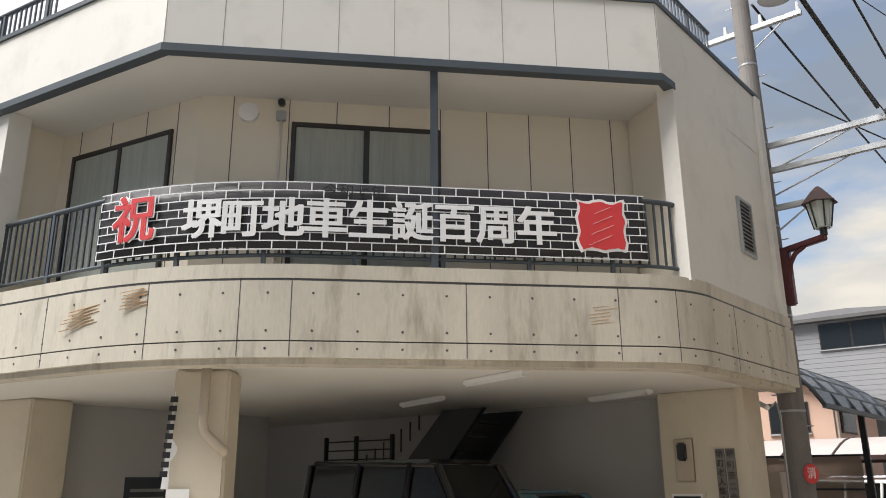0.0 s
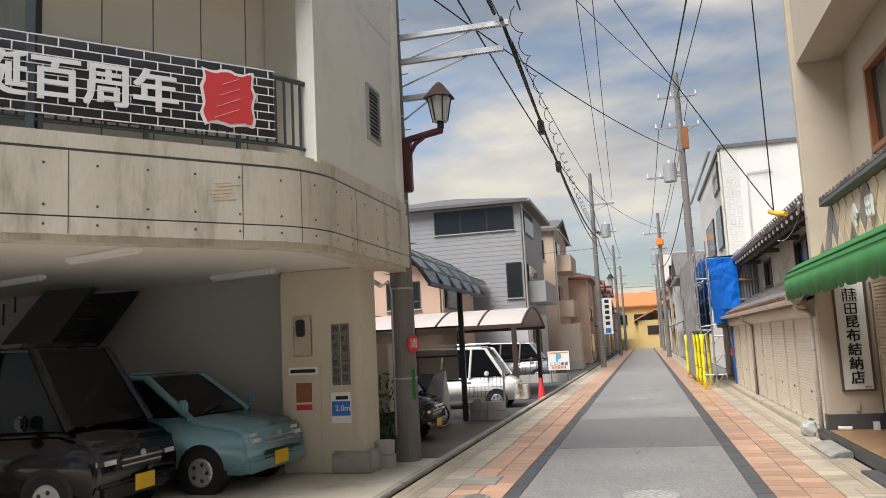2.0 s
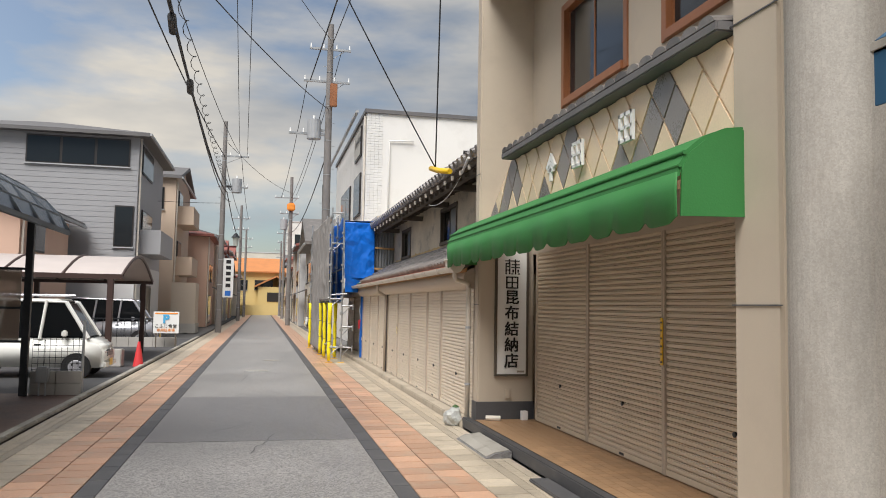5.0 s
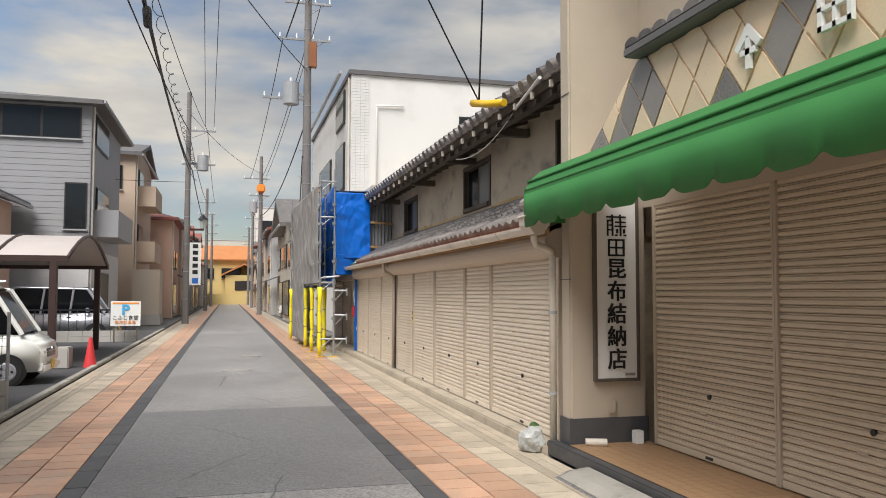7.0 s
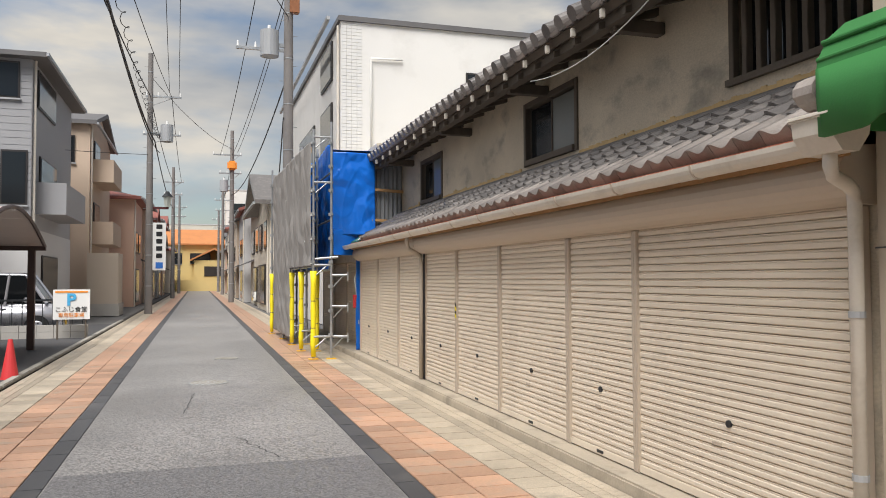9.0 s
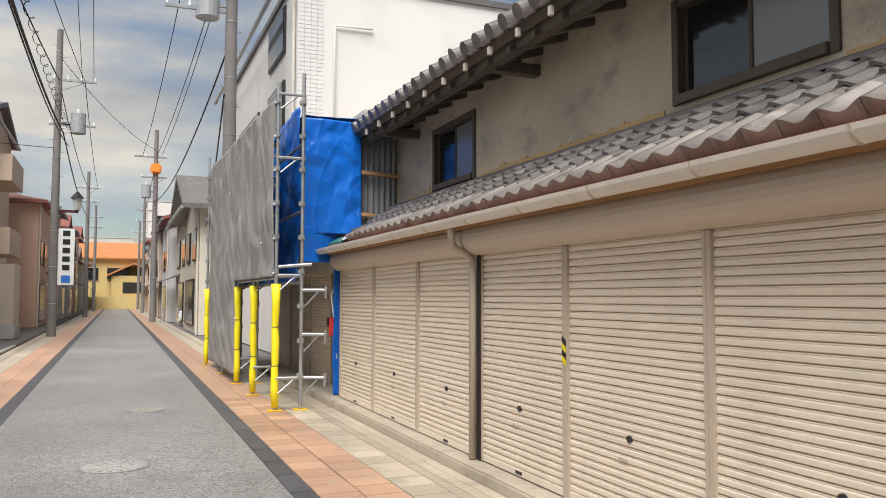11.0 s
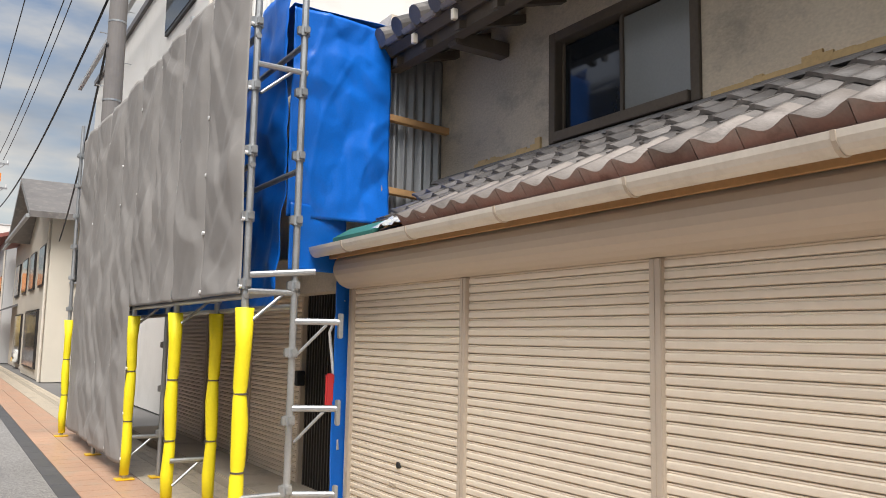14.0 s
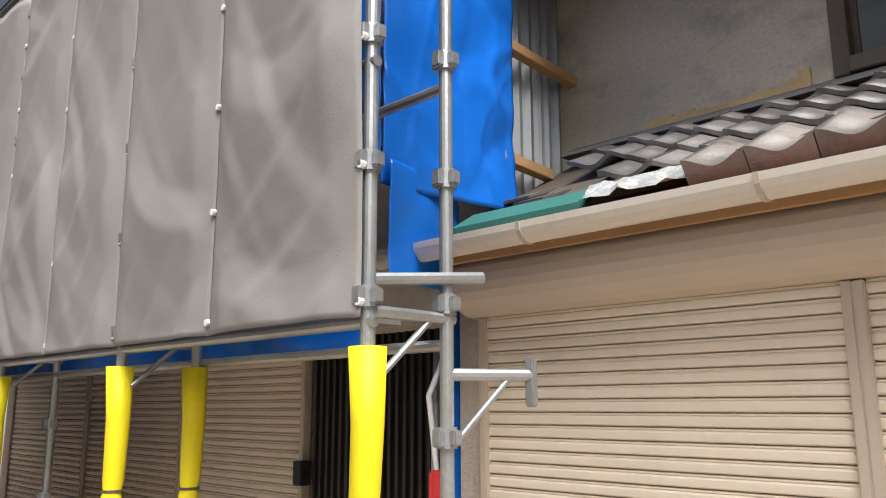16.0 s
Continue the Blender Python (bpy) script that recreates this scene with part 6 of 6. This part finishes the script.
for i in range(41):
    u = i / 40
    x, top = -5.3 + 1.5 * u, 0.86 + 0.22 * abs(2 * u - 0.75) ** 1.3 + 0.05 * noise.noise((u * 6, 1, 0))
    row = []
    for k in range(25):
        v = k / 24
        a = math.pi * v
        fold = 0.07 * noise.noise((u * 9 + 0.5, 2 + math.sin(a), k > 12)) + 0.05 * abs(noise.noise((u * 5 + math.sin(a), 8, 0)))
        half = 0.12 + 0.24 * (1 - math.sin(a)) + fold
        row.append(bm.verts.new((x + 0.04 * noise.noise((u * 4, v * 6, 3)), 17.25 - math.cos(a) * half, 0.03 + (top - 0.03) * math.sin(a) ** 0.75)))
    g.append(row)
for p_, q_ in zip(g, g[1:]):
    for k in range(24):
        bm.faces.new((p_[k], q_[k], q_[k + 1], p_[k + 1])).smooth = True
for e in (g[0], g[-1]):
    bm.faces.new(e)
part("cover", bm, M["silvercover"], cov)
part("cover_top", cloth(bmesh.new(), (-5.4, 16.93, 0.72), (1.3, 0.0, 0.05), (0.05, 0.34, 0.3), 24, 14, (0, -0.4, 1), 0.09, 3.0), M["tile_dark"], cov, "black top of the cover")
for x in (-4.9, -3.95):
    bm = bmesh.new()
    path_tube(bm, [(x + 0.24 * math.cos(a), 17.0, 0.26 + 0.24 * math.sin(a)) for a in np.linspace(0, 2 * math.pi, 24)], 0.022, 6)
    part("wheel", bm, M["tyre"], cov)
bw = thing("block_wall", "low concrete block wall with a gas meter", "wall")
for k in range(2):
    for j in range(2):
        part("concrete_block", bx(-3.55 + k * 0.4, -3.16 + k * 0.4, 18.3, 18.45, 0.0 + j * 0.2, 0.195 + j * 0.2, bevel=0.006), M["block"], bw)
mt_ = thing("gas_meter", "small pale gas meter with pipes", "meter")
part("meter_body", bx(-3.42, -3.24, 18.12, 18.28, 0.22, 0.48, bevel=0.02), M["greybox"], mt_)
for x in (-3.38, -3.28):
    part("pipe", tb((x, 18.2, 0), (x, 18.2, 0.24), 0.016, seg=8), M["greybox"], mt_)
mf = thing("mesh_fence", "thin wire mesh fence on the low wall", "fence")
for x in np.arange(-3.55, -2.75, 0.09):
    part("wire", tb((x, 18.38, 0.4), (x, 18.38, 0.95), 0.004, seg=5), M["darkmetal"], mf)
for z in np.arange(0.42, 0.96, 0.1):
    part("wire", tb((-3.55, 18.38, z), (-2.76, 18.38, z), 0.004, seg=5), M["darkmetal"], mf)
part("post", tb((-2.76, 18.38, 0), (-2.76, 18.38, 1.25), 0.022, seg=8), M["greybox"], mf)
c2 = thing("carport", "brown-framed carport with a cloudy arched roof", "carport")
arc2 = [(24.5 + 5.5 * k / 10, 2.2 + 0.6 * math.sin(math.pi * k / 10)) for k in range(11)]
for (y0, z0), (y1, z1) in zip(arc2, arc2[1:]):
    for j in range(5):
        part("roof_panel", pr([(y0 + 0.01, z0), (y1 - 0.01, z1), (y1 - 0.01, z1 + 0.012), (y0 + 0.01, z0 + 0.012)], "x", -10.0 + j * 1.36, -10.0 + j * 1.36 + 1.32), M["polywhite"], c2)
for j in range(6):
    part("rib", path_tube(bmesh.new(), [(-10.0 + j * 1.36, y, z + 0.01) for y, z in arc2], 0.04, 6), M["brownsteel"], c2)
for y in (24.5, 30.0):
    part("eave_beam", bx(-10, -3.18, y - 0.05, y + 0.05, 2.12, 2.24), M["brownsteel"], c2)
    for x in (-3.45, -6.5, -9.6):
        part("post", bx(x - 0.07, x + 0.07, y - 0.07, y + 0.07, 0, 2.14, bevel=0.01), M["brownsteel"], c2)
part("footing", bx(-3.75, -3.1, 24.3, 24.75, 0, 0.42, bevel=0.02), M["block"], c2, "concrete footing")
sf = thing("screen_fence", "translucent brown panel screen at the end of the carport", "fence")
for j in range(5):
    for z0, z1 in ((0.9, 1.42), (1.45, 2.08)):
        part("panel", bx(-8.75 + j * 1.0, -7.8 + j * 1.0, 18.46, 18.475, z0, z1), M["smoked_panel"], sf)
    part("post", bx(-8.8 + j * 1.0, -8.75 + j * 1.0, 18.44, 18.5, 0, 2.12), M["brownsteel"], sf)
for z in (0.86, 1.42, 2.08):
    part("rail", bx(-8.8, -3.7, 18.43, 18.46, z, z + 0.04), M["darkmetal"], sf)
cone = solid("traffic_cone", tb((-2.75, 24.6, 0.0), (-2.75, 24.6, 0.6), 0.13, 0.03, 16), M["red"], "faded red traffic cone at the lot edge", "cone")
lw = thing("low_wall", "low block wall with a dark fence beside the lot", "wall")
for k in range(14):
    for j in range(2):
        part("concrete_block", bx(-8.35 + k * 0.4, -7.96 + k * 0.4, 33.5, 33.65, j * 0.17, j * 0.17 + 0.165), M["block"], lw)
part("fence_rail", bx(-8.3, -2.8, 33.55, 33.6, 0.95, 1.0), M["darkmetal"], lw)
for k in range(24):
    part("fence_bar", bx(-8.3 + k * 0.235, -8.28 + k * 0.235, 33.56, 33.59, 0.34, 1.0), M["darkmetal"], lw)
ps = thing("parking_sign", "white parking sign with a light blue letter", "sign")
part("board", bx(-3.5, -2.65, 33.0, 33.03, 0.5, 1.25), M["white"], ps)
glyphs("P", 0.42, upright(-3.08, 32.99, 0.98, 0), M["skyblue"], "letter", ps, bold=0.015)
part("orange_bar", bx(-3.45, -2.7, 32.99, 33.0, 1.17, 1.21), M["orange"], ps)
glyphs("こふじ食堂", 0.15, upright(-3.08, 32.99, 0.74, 0), M["black"], "lettering", ps)
glyphs("専用駐車場", 0.12, upright(-3.08, 32.99, 0.6, 0), M["orange"], "lettering", ps)
for x in (-3.4, -2.75):
    part("leg", bx(x - 0.02, x + 0.02, 33.03, 33.07, 0, 1.25), M["oldwood"], ps)


# ---- houses ----
def house(label, x0, x1, y0, y1, h, wall, roof, roof_kind="gable_x", rise=1.2, over=0.4, windows_s=(), windows_e=(), balconies=(), band=None, group="houses", glass="glassdark", siding=False):
    """A house: windows_s on the wall towards -y (x0, x1, z0, z1), windows_e on the wall towards the street (y0, y1, z0, z1)."""
    th = thing("house", label, "house", group)
    east = x1 if x1 < 0 else x0
    out = 1 if x1 < 0 else -1
    part("wall", bx(x0, x1, y0, y1, 0, h), wall, th)
    if band:
        part("lower_wall", bx(x0 - 0.02, x1 + 0.02, y0 - 0.02, y1 + 0.02, 0, band[0]), band[1], th)
    if siding:
        for z in np.arange((band[0] if band else 0.2) + 0.15, h - 0.1, 0.22):
            part("siding_board", bx(x0 + 0.02, x1 - 0.02, y0 - 0.012, y0, z, z + 0.2), wall, th)
    xm, ym = (x0 + x1) / 2, (y0 + y1) / 2
    a0, a1, c0, c1 = x0 - over, x1 + over, y0 - over, y1 + over
    bm = bmesh.new()
    if roof_kind == "flat":
        box(bm, x0 - 0.08, x1 + 0.08, y0 - 0.08, y1 + 0.08, h, h + 0.15)
    elif roof_kind == "hip":
        low = [bm.verts.new((x, y, h)) for x, y in ((a0, c0), (a1, c0), (a1, c1), (a0, c1))]
        base = [bm.verts.new((x, y, h - 0.15)) for x, y in ((a0, c0), (a1, c0), (a1, c1), (a0, c1))]
        d = min(a1 - a0, c1 - c0) / 2 - 0.01
        r0, r1 = (bm.verts.new((a0 + d, ym, h + rise)), bm.verts.new((a1 - d, ym, h + rise))) if (a1 - a0) >= (c1 - c0) else (bm.verts.new((xm, c0 + d, h + rise)), bm.verts.new((xm, c1 - d, h + rise)))
        if (a1 - a0) >= (c1 - c0):
            fs = ((low[0], low[1], r1, r0), (low[1], low[2], r1), (low[2], low[3], r0, r1), (low[3], low[0], r0))
        else:
            fs = ((low[0], low[1], r0), (low[1], low[2], r1, r0), (low[2], low[3], r1), (low[3], low[0], r0, r1))
        for f in fs:
            bm.faces.new(f)
        bm.faces.new(base[::-1])
        for i in range(4):
            bm.faces.new((base[i], base[(i + 1) % 4], low[(i + 1) % 4], low[i]))
    elif roof_kind == "gable_y":
        prism(bm, [(a0, h - 0.1), (xm, h + rise), (a1, h - 0.1), (a1, h + 0.08), (xm, h + rise + 0.2), (a0, h + 0.08)], "y", c0, c1)
        part("gable", pr([(x0, h), (x1, h), (xm, h + rise - 0.05)], "y", y0 + 0.01, y1 - 0.01), wall, th)
    else:
        prism(bm, [(c0, h - 0.1), (ym, h + rise), (c1, h - 0.1), (c1, h + 0.08), (ym, h + rise + 0.2), (c0, h + 0.08)], "x", a0, a1)
        part("gable", pr([(y0, h), (y1, h), (ym, h + rise - 0.05)], "x", x0 + 0.01, x1 - 0.01), wall, th)
    part("roof", bm, roof, th)
    part("gutter", bx(a1 - 0.02 if out > 0 else a0 - 0.08, a1 + 0.08 if out > 0 else a0 + 0.02, c0, c1, h - 0.12, h - 0.02), M["greybox"], th)
    for a, b, z0, z1 in windows_s:
        w = part("window", bx(a, b, y0 - 0.06, y0 - 0.02, z0, z1), M["frame_dark"], th)
        n = max(1, round((b - a) / 1.3))
        for k in range(n):
            part("pane", bx(a + 0.05 + k * (b - a) / n, a - 0.05 + (k + 1) * (b - a) / n, y0 - 0.075, y0 - 0.055, z0 + 0.06, z1 - 0.06), M[glass], w)
        part("sill", bx(a - 0.04, b + 0.04, y0 - 0.1, y0 - 0.02, z0 - 0.05, z0), M["greybox"], w)
    for a, b, z0, z1 in windows_e:
        w = part("window", bx(min(east, east + out * 0.06), max(east, east + out * 0.06), a, b, z0, z1), M["frame_dark"], th)
        part("pane", bx(min(east + out * 0.05, east + out * 0.075), max(east + out * 0.05, east + out * 0.075), a + 0.06, b - 0.06, z0 + 0.06, z1 - 0.06), M[glass], w)
    for a, b, z in balconies:
        o = part("balcony", bx(min(east, east + out * 0.9), max(east, east + out * 0.9), a, b, z - 0.12, z), wall, th)
        part("parapet", bx(min(east + out * 0.84, east + out * 0.9), max(east + out * 0.84, east + out * 0.9), a, b, z, z + 0.9), wall, o)
        for c in (a, b - 0.06):
            part("side_parapet", bx(min(east, east + out * 0.84), max(east, east + out * 0.84), c, c + 0.06, z, z + 0.9), wall, o)
    part("drain_pipe", tb((east + out * 0.06, y0 + 0.15, 0), (east + out * 0.06, y0 + 0.15, h - 0.1), 0.04, seg=8), M["gutter"], th)
    return th


house("grey three-storey house with a wide dark top balcony opening", -14, -5.0, 38.3, 46.2, 8.5, M["greyclad"], M["slate"], "hip", 1.1, 0.45,
      ((-9.3, -5.35, 7.1, 8.25), (-5.85, -5.1, 3.8, 5.5), (-10.5, -9.6, 3.9, 5.3)), ((39.0, 42.2, 7.0, 8.2), (39.5, 42.5, 4.0, 5.5), (40, 43, 0.3, 2.3)), ((39, 43.5, 3.7),), (3.1, M["palegrey"]), siding=True)
house("pinkish house with a dark tiled gable roof behind the carports", -16, -7.4, 31.2, 37.6, 4.6, M["pinkwall"], M["slate"], "gable_y", 1.5, 0.5, ((-9.6, -8.2, 3.2, 4.3),), ((32, 34, 3.2, 4.4),))
house("beige three-storey house with small balconies", -13, -4.6, 48.8, 57, 8.4, M["beigewall"], M["slate"], "gable_x", 1.0, 0.3, ((-6.6, -5.2, 6.6, 7.8), (-6.2, -5.4, 3.6, 4.4)), ((50, 52, 6.2, 7.8), (50, 52, 3.4, 5.0)), ((49.6, 53.5, 6.0), (49.6, 53.5, 3.2)))
house("tall white building with a white tiled edge and flat roof", 3.87, 14, 33.85, 46.5, 9.0, M["whitewall"], M["slate"], "flat", windows_s=((7.7, 8.9, 6.6, 7.75),), windows_e=((35.2, 37.4, 5.2, 6.9), (35.2, 37.4, 7.6, 8.8), (39, 43, 5.2, 6.9)))
wt = bmesh.new()
for k in range(60):
    for j in range(4):
        box(wt, 3.88 + j * 0.155, 4.02 + j * 0.155, 33.83, 33.85, 3.0 + k * 0.1, 3.09 + k * 0.1)
solid("white_tile_edge", wt, M["whitetile"], "column of small white tiles at the building's corner", "wall tiles", "stuff")
solid("rain_pipe", path_tube(bmesh.new(), [(4.75, 33.78, 4), (4.75, 33.78, 7.9), (4.75, 33.78, 7.95), (5.7, 33.78, 7.97)], 0.03, 6), M["whitewall"], "thin white rain pipe on the white wall", "pipe")
house("white plastered house with heavy grey tile roof", 3.0, 12, 47.2, 54, 4.9, M["creamwall"], M["kawara"], "gable_x", 1.5, 0.7, windows_e=((48, 49.6, 2.9, 4.2), (51, 52.6, 2.9, 4.2), (49, 53, 0.3, 2.2)), windows_s=((3.6, 4.6, 3.0, 4.1),))
house("cream house with a dull red roof", 3.2, 12, 55, 63, 5.4, M["creamwall"], M["roof_red"], "gable_y", 1.5, 0.5, windows_e=((56, 58, 3.0, 4.4), (59.5, 61.5, 3.0, 4.4), (57, 60, 0.2, 2.2)), windows_s=((4, 5.2, 3.2, 4.3),))
cols = ["palegrey", "beigewall", "creamwall", "whitewall", "greyclad", "pinkwall"]
rng = random.Random(5)
for side in (-1, 1):
    y = 58.0 if side < 0 else 64.0
    while y < 116:
        L, h, dx = rng.uniform(5, 8), rng.uniform(4.6, 6.6), rng.uniform(2.8, 3.6)
        x0, x1 = (-12, -dx) if side < 0 else (dx, 12)
        house("distant street house in a row with tiled roof", x0, x1, y, y + L, h, M[cols[rng.randrange(6)]], M[("slate", "kawara", "roof_red")[rng.randrange(3)]], ("gable_x", "gable_y", "hip")[rng.randrange(3)], rng.uniform(0.9, 1.5), 0.4,
              windows_e=((y + 0.8, y + 2.2, 3.0, 4.2), (y + 3, y + 4.4, 3.0, 4.2), (y + 1, y + 3.6, 0.2, 2.1)), group="street houses")
        y += L + 0.5
    for k in range(4):
        yy = 60 + k * 13
        aw = thing("shop_canopy", "small dark shop canopy on a far house front", "canopy", "far canopies")
        part("canopy", pr([(side * 3.2, 2.7), (side * 2.4, 2.35), (side * 2.4, 2.3), (side * 3.2, 2.6)], "y", yy, yy + 3.5), M["slate"], aw)
yh = house("yellow house with an orange tile roof at the street's end", -4.5, 9, 122, 130, 6.2, M["yellowwall"], M["roof_orange"], "gable_x", 2.0, 0.6, ((-1.0, 1.6, 3.6, 5.0), (-3.4, -2.0, 3.5, 5.0)))
part("porch", bx(-0.5, 4.6, 119.5, 122, 0, 4.0), M["yellowwall"], yh)
part("porch_roof", pr([(-1.0, 3.9), (2.05, 5.4), (5.1, 3.9), (5.1, 4.1), (2.05, 5.65), (-1.0, 4.1)], "y", 119.1, 122), M["roof_orange"], yh)
part("garden_wall", bx(-6, 7, 118.6, 118.9, 0, 1.4), M["yellowwall"], yh)
part("porch_window", bx(0.8, 3.0, 119.44, 119.5, 1.9, 3.2), M["frame_dark"], yh)
house("large pale apartment block beyond the street's end", -30, 30, 170, 185, 12, M["creamwall"], M["palegrey"], "flat", windows_s=tuple((-28 + k * 3.2, -26.4 + k * 3.2, 3 + j * 3, 4.6 + j * 3) for k in range(18) for j in range(3)), group="far blocks")
house("pale block rising over the roofs to the east", 4, 18, 135, 150, 15, M["whitewall"], M["palegrey"], "flat", windows_s=((5, 8, 11, 13),), group="far blocks")
bushes("garden_shrub", -4.2, -2.2, 117.2, 118.3, 3.2, 900, "dark green garden trees at the street's end")
house("plain house across the side street behind the walk", -14, -4, -14, -4.5, 7, M["palegrey"], M["slate"], "hip", group="back houses")
house("plain house across the crossing behind the walk", 4, 14, -14, -4.5, 7, M["creamwall"], M["slate"], "hip", group="back houses")
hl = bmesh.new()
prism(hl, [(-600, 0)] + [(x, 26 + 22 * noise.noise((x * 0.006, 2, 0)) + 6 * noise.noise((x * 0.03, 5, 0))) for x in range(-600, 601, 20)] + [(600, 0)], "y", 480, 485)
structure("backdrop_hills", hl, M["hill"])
# yard front lit shops
gd = thing("wall_fence", "pale garden wall beside the beige house", "wall")
part("wall", bx(-4.4, -3.2, 46.6, 48.6, 0, 2.6), M["casing"], gd)
part("base", bx(-4.4, -3.15, 46.55, 48.65, 0, 0.5), M["block"], gd)

# ---- manholes, drains ----
def manhole(x, y, r, label):
    th = thing("manhole_cover", label, "manhole cover", "manhole covers", (x, y, 0))
    part("rim", tb((0, 0, 0.0005), (0, 0, 0.005), r, r, 40), M["iron"], th)
    part("lid", tb((0, 0, 0.004), (0, 0, 0.007), r * 0.9, r * 0.9, 40), M["greybox"], th)
    for rr, n in ((0.25, 6), (0.5, 12), (0.75, 18)):
        for k in range(n):
            a = 2 * math.pi * k / n
            part("lid_stud", bx(-0.032, 0.032, -0.022, 0.022, 0.006, 0.011, m=pose(r * rr * math.cos(a), r * rr * math.sin(a), 0, 0, 0, math.degrees(a))), M["kerb"], th)


manhole(0.286, 9.62, 0.32, "worn cast iron manhole cover in the asphalt")
manhole(0.1, 23.2, 0.3, "worn cast iron manhole cover in the asphalt")
manhole(-1.59, 9.55, 0.17, "small cast iron cover in the pavement")
manhole(0.47, 26.7, 0.24, "worn cast iron manhole cover in the asphalt")
cr = thing("road_cracks", "thin dark cracks wandering through the asphalt", "cracks", kind="stuff")
for x, y, dx, dy in ((0.1, 12.6, 0.25, 1.3), (-0.4, 14.0, 0.5, 0.9), (0.2, 15.5, -0.5, 1.0), (-0.6, 8.6, 0.4, 0.3), (-0.2, 20.5, 0.1, 1.6), (0.6, 18.0, -0.3, 1.0)):
    bm = bmesh.new()
    pts = [(x + dx * k / 12 + 0.05 * noise.noise((k * 0.7, x * 9, y)), y + dy * k / 12) for k in range(13)]
    for p, q in zip(pts, pts[1:]):
        bm.faces.new([bm.verts.new(c) for c in ((p[0] - 0.006, p[1], 0.0055), (p[0] + 0.006, p[1], 0.0055), (q[0] + 0.005, q[1], 0.0055), (q[0] - 0.005, q[1], 0.0055))])
    part("crack", bm, M["tile_dark"], cr)
dr = thing("drain_grating", "rectangular iron drain cover in the pavement", "drain")
part("frame", bx(-1.95, -1.5, 10.3, 10.9, 0.0, 0.008), M["iron"], dr)
for k in range(8):
    part("grating_bar", bx(-1.93, -1.52, 10.33 + k * 0.07, 10.37 + k * 0.07, 0.008, 0.012), M["kerb"], dr)
dr2 = thing("drain_grating", "tile-filled drain cover by the shop step", "drain")
part("frame", bx(2.3, 2.7, 9.0, 9.9, 0.0, 0.007), M["kerb"], dr2)
for k in range(9):
    part("grating_bar", bx(2.32, 2.68, 9.04 + k * 0.095, 9.1 + k * 0.095, 0.007, 0.011), M["tile_beige"], dr2)
for y0, y1 in ((13.4, 17.85),):
    structure("road_patch", bx(-1.09, 1.31, y0, y1, 0.0, 0.004), M["asphalt_dark"])

# ---- pavers ----
def paving(name, label, x_cols, y0, y1, near, length, rand_shift):
    th = structure(name, bx(x_cols[0][0], x_cols[-1][1], y0, y1, -0.03, -0.008), M["joint"])
    for c, (x0, x1, mt, ln) in enumerate(x_cols):
        me = mesh_of("paver", bx(0.0045, x1 - x0 - 0.0045, 0.0045, ln - 0.0045, -0.02, 0.0, bevel=0.003), M[mt])
        rest = bmesh.new()
        n = int((y1 - y0) / ln)
        for i in range(n):
            y = y0 + (i + 0.5 * (c % 2)) * ln
            if near[0] < y < near[1] and x1 - x0 > 0.12:
                piece("paver", me, th, pose(x0, y, 0.002 + 0.0025 * noise.noise((x0 * 3, y * 2, 1))))
            else:
                box(rest, x0 + 0.003, x1 - 0.003, y + 0.003, y + ln - 0.003, -0.02, 0.0)
        tagged(part("far_pavers", rest, M[mt], th), kind="stuff")


paving("pavement_west", "pavers", (*[(-2.56 + k * 0.1, -2.46 + k * 0.1, "tile_beige", 0.1) for k in range(3)], (-2.26, -1.92, "tile_beige", 0.3), (-1.92, -1.6, "tile_orange", 0.3), (-1.6, -1.28, "tile_orange", 0.3), (-1.28, -1.1, "tile_dark", 0.6)), 3.7, 118, (5.5, 26.5), 0.3, 0)
paving("pavement_east", "pavers", ((1.32, 1.5, "tile_dark", 0.6), (1.5, 1.82, "tile_orange", 0.3), (1.82, 2.14, "tile_orange", 0.3), (2.14, 2.46, "tile_beige", 0.3), *[(2.46 + k * 0.105, 2.565 + k * 0.105, "tile_beige", 0.1) for k in range(3)]), 3.7, 118, (6.5, 27.5), 0.3, 0)
kb = structure("trim_kerb_west", bx(-2.71, -2.58, 3.7, 118, -0.03, 0.01), M["joint"])
me = mesh_of("kerb_stone", bx(0, 0.12, 0.004, 0.596, -0.02, 0.055, bevel=0.012), M["kerb"])
for k in range(60):
    piece("kerb_stone", me, kb, pose(-2.705, 6.0 + k * 0.6, 0))
fm = mesh_of("floor_tile", bx(0.002, 0.098, 0.002, 0.098, 0, 0.004), M["floor_tile"])
rest = bmesh.new()
for i in range(8):
    for j in range(57):
        if j < 37:
            piece("floor_tile", fm, porch, pose(2.9 + i * 0.1, 8.2 + j * 0.1, 0.13))
        else:
            box(rest, 2.902 + i * 0.1, 2.998 + i * 0.1, 8.202 + j * 0.1, 8.298 + j * 0.1, 0.13, 0.134)
tagged(part("far_floor_tiles", rest, M["floor_tile"], porch), kind="stuff")
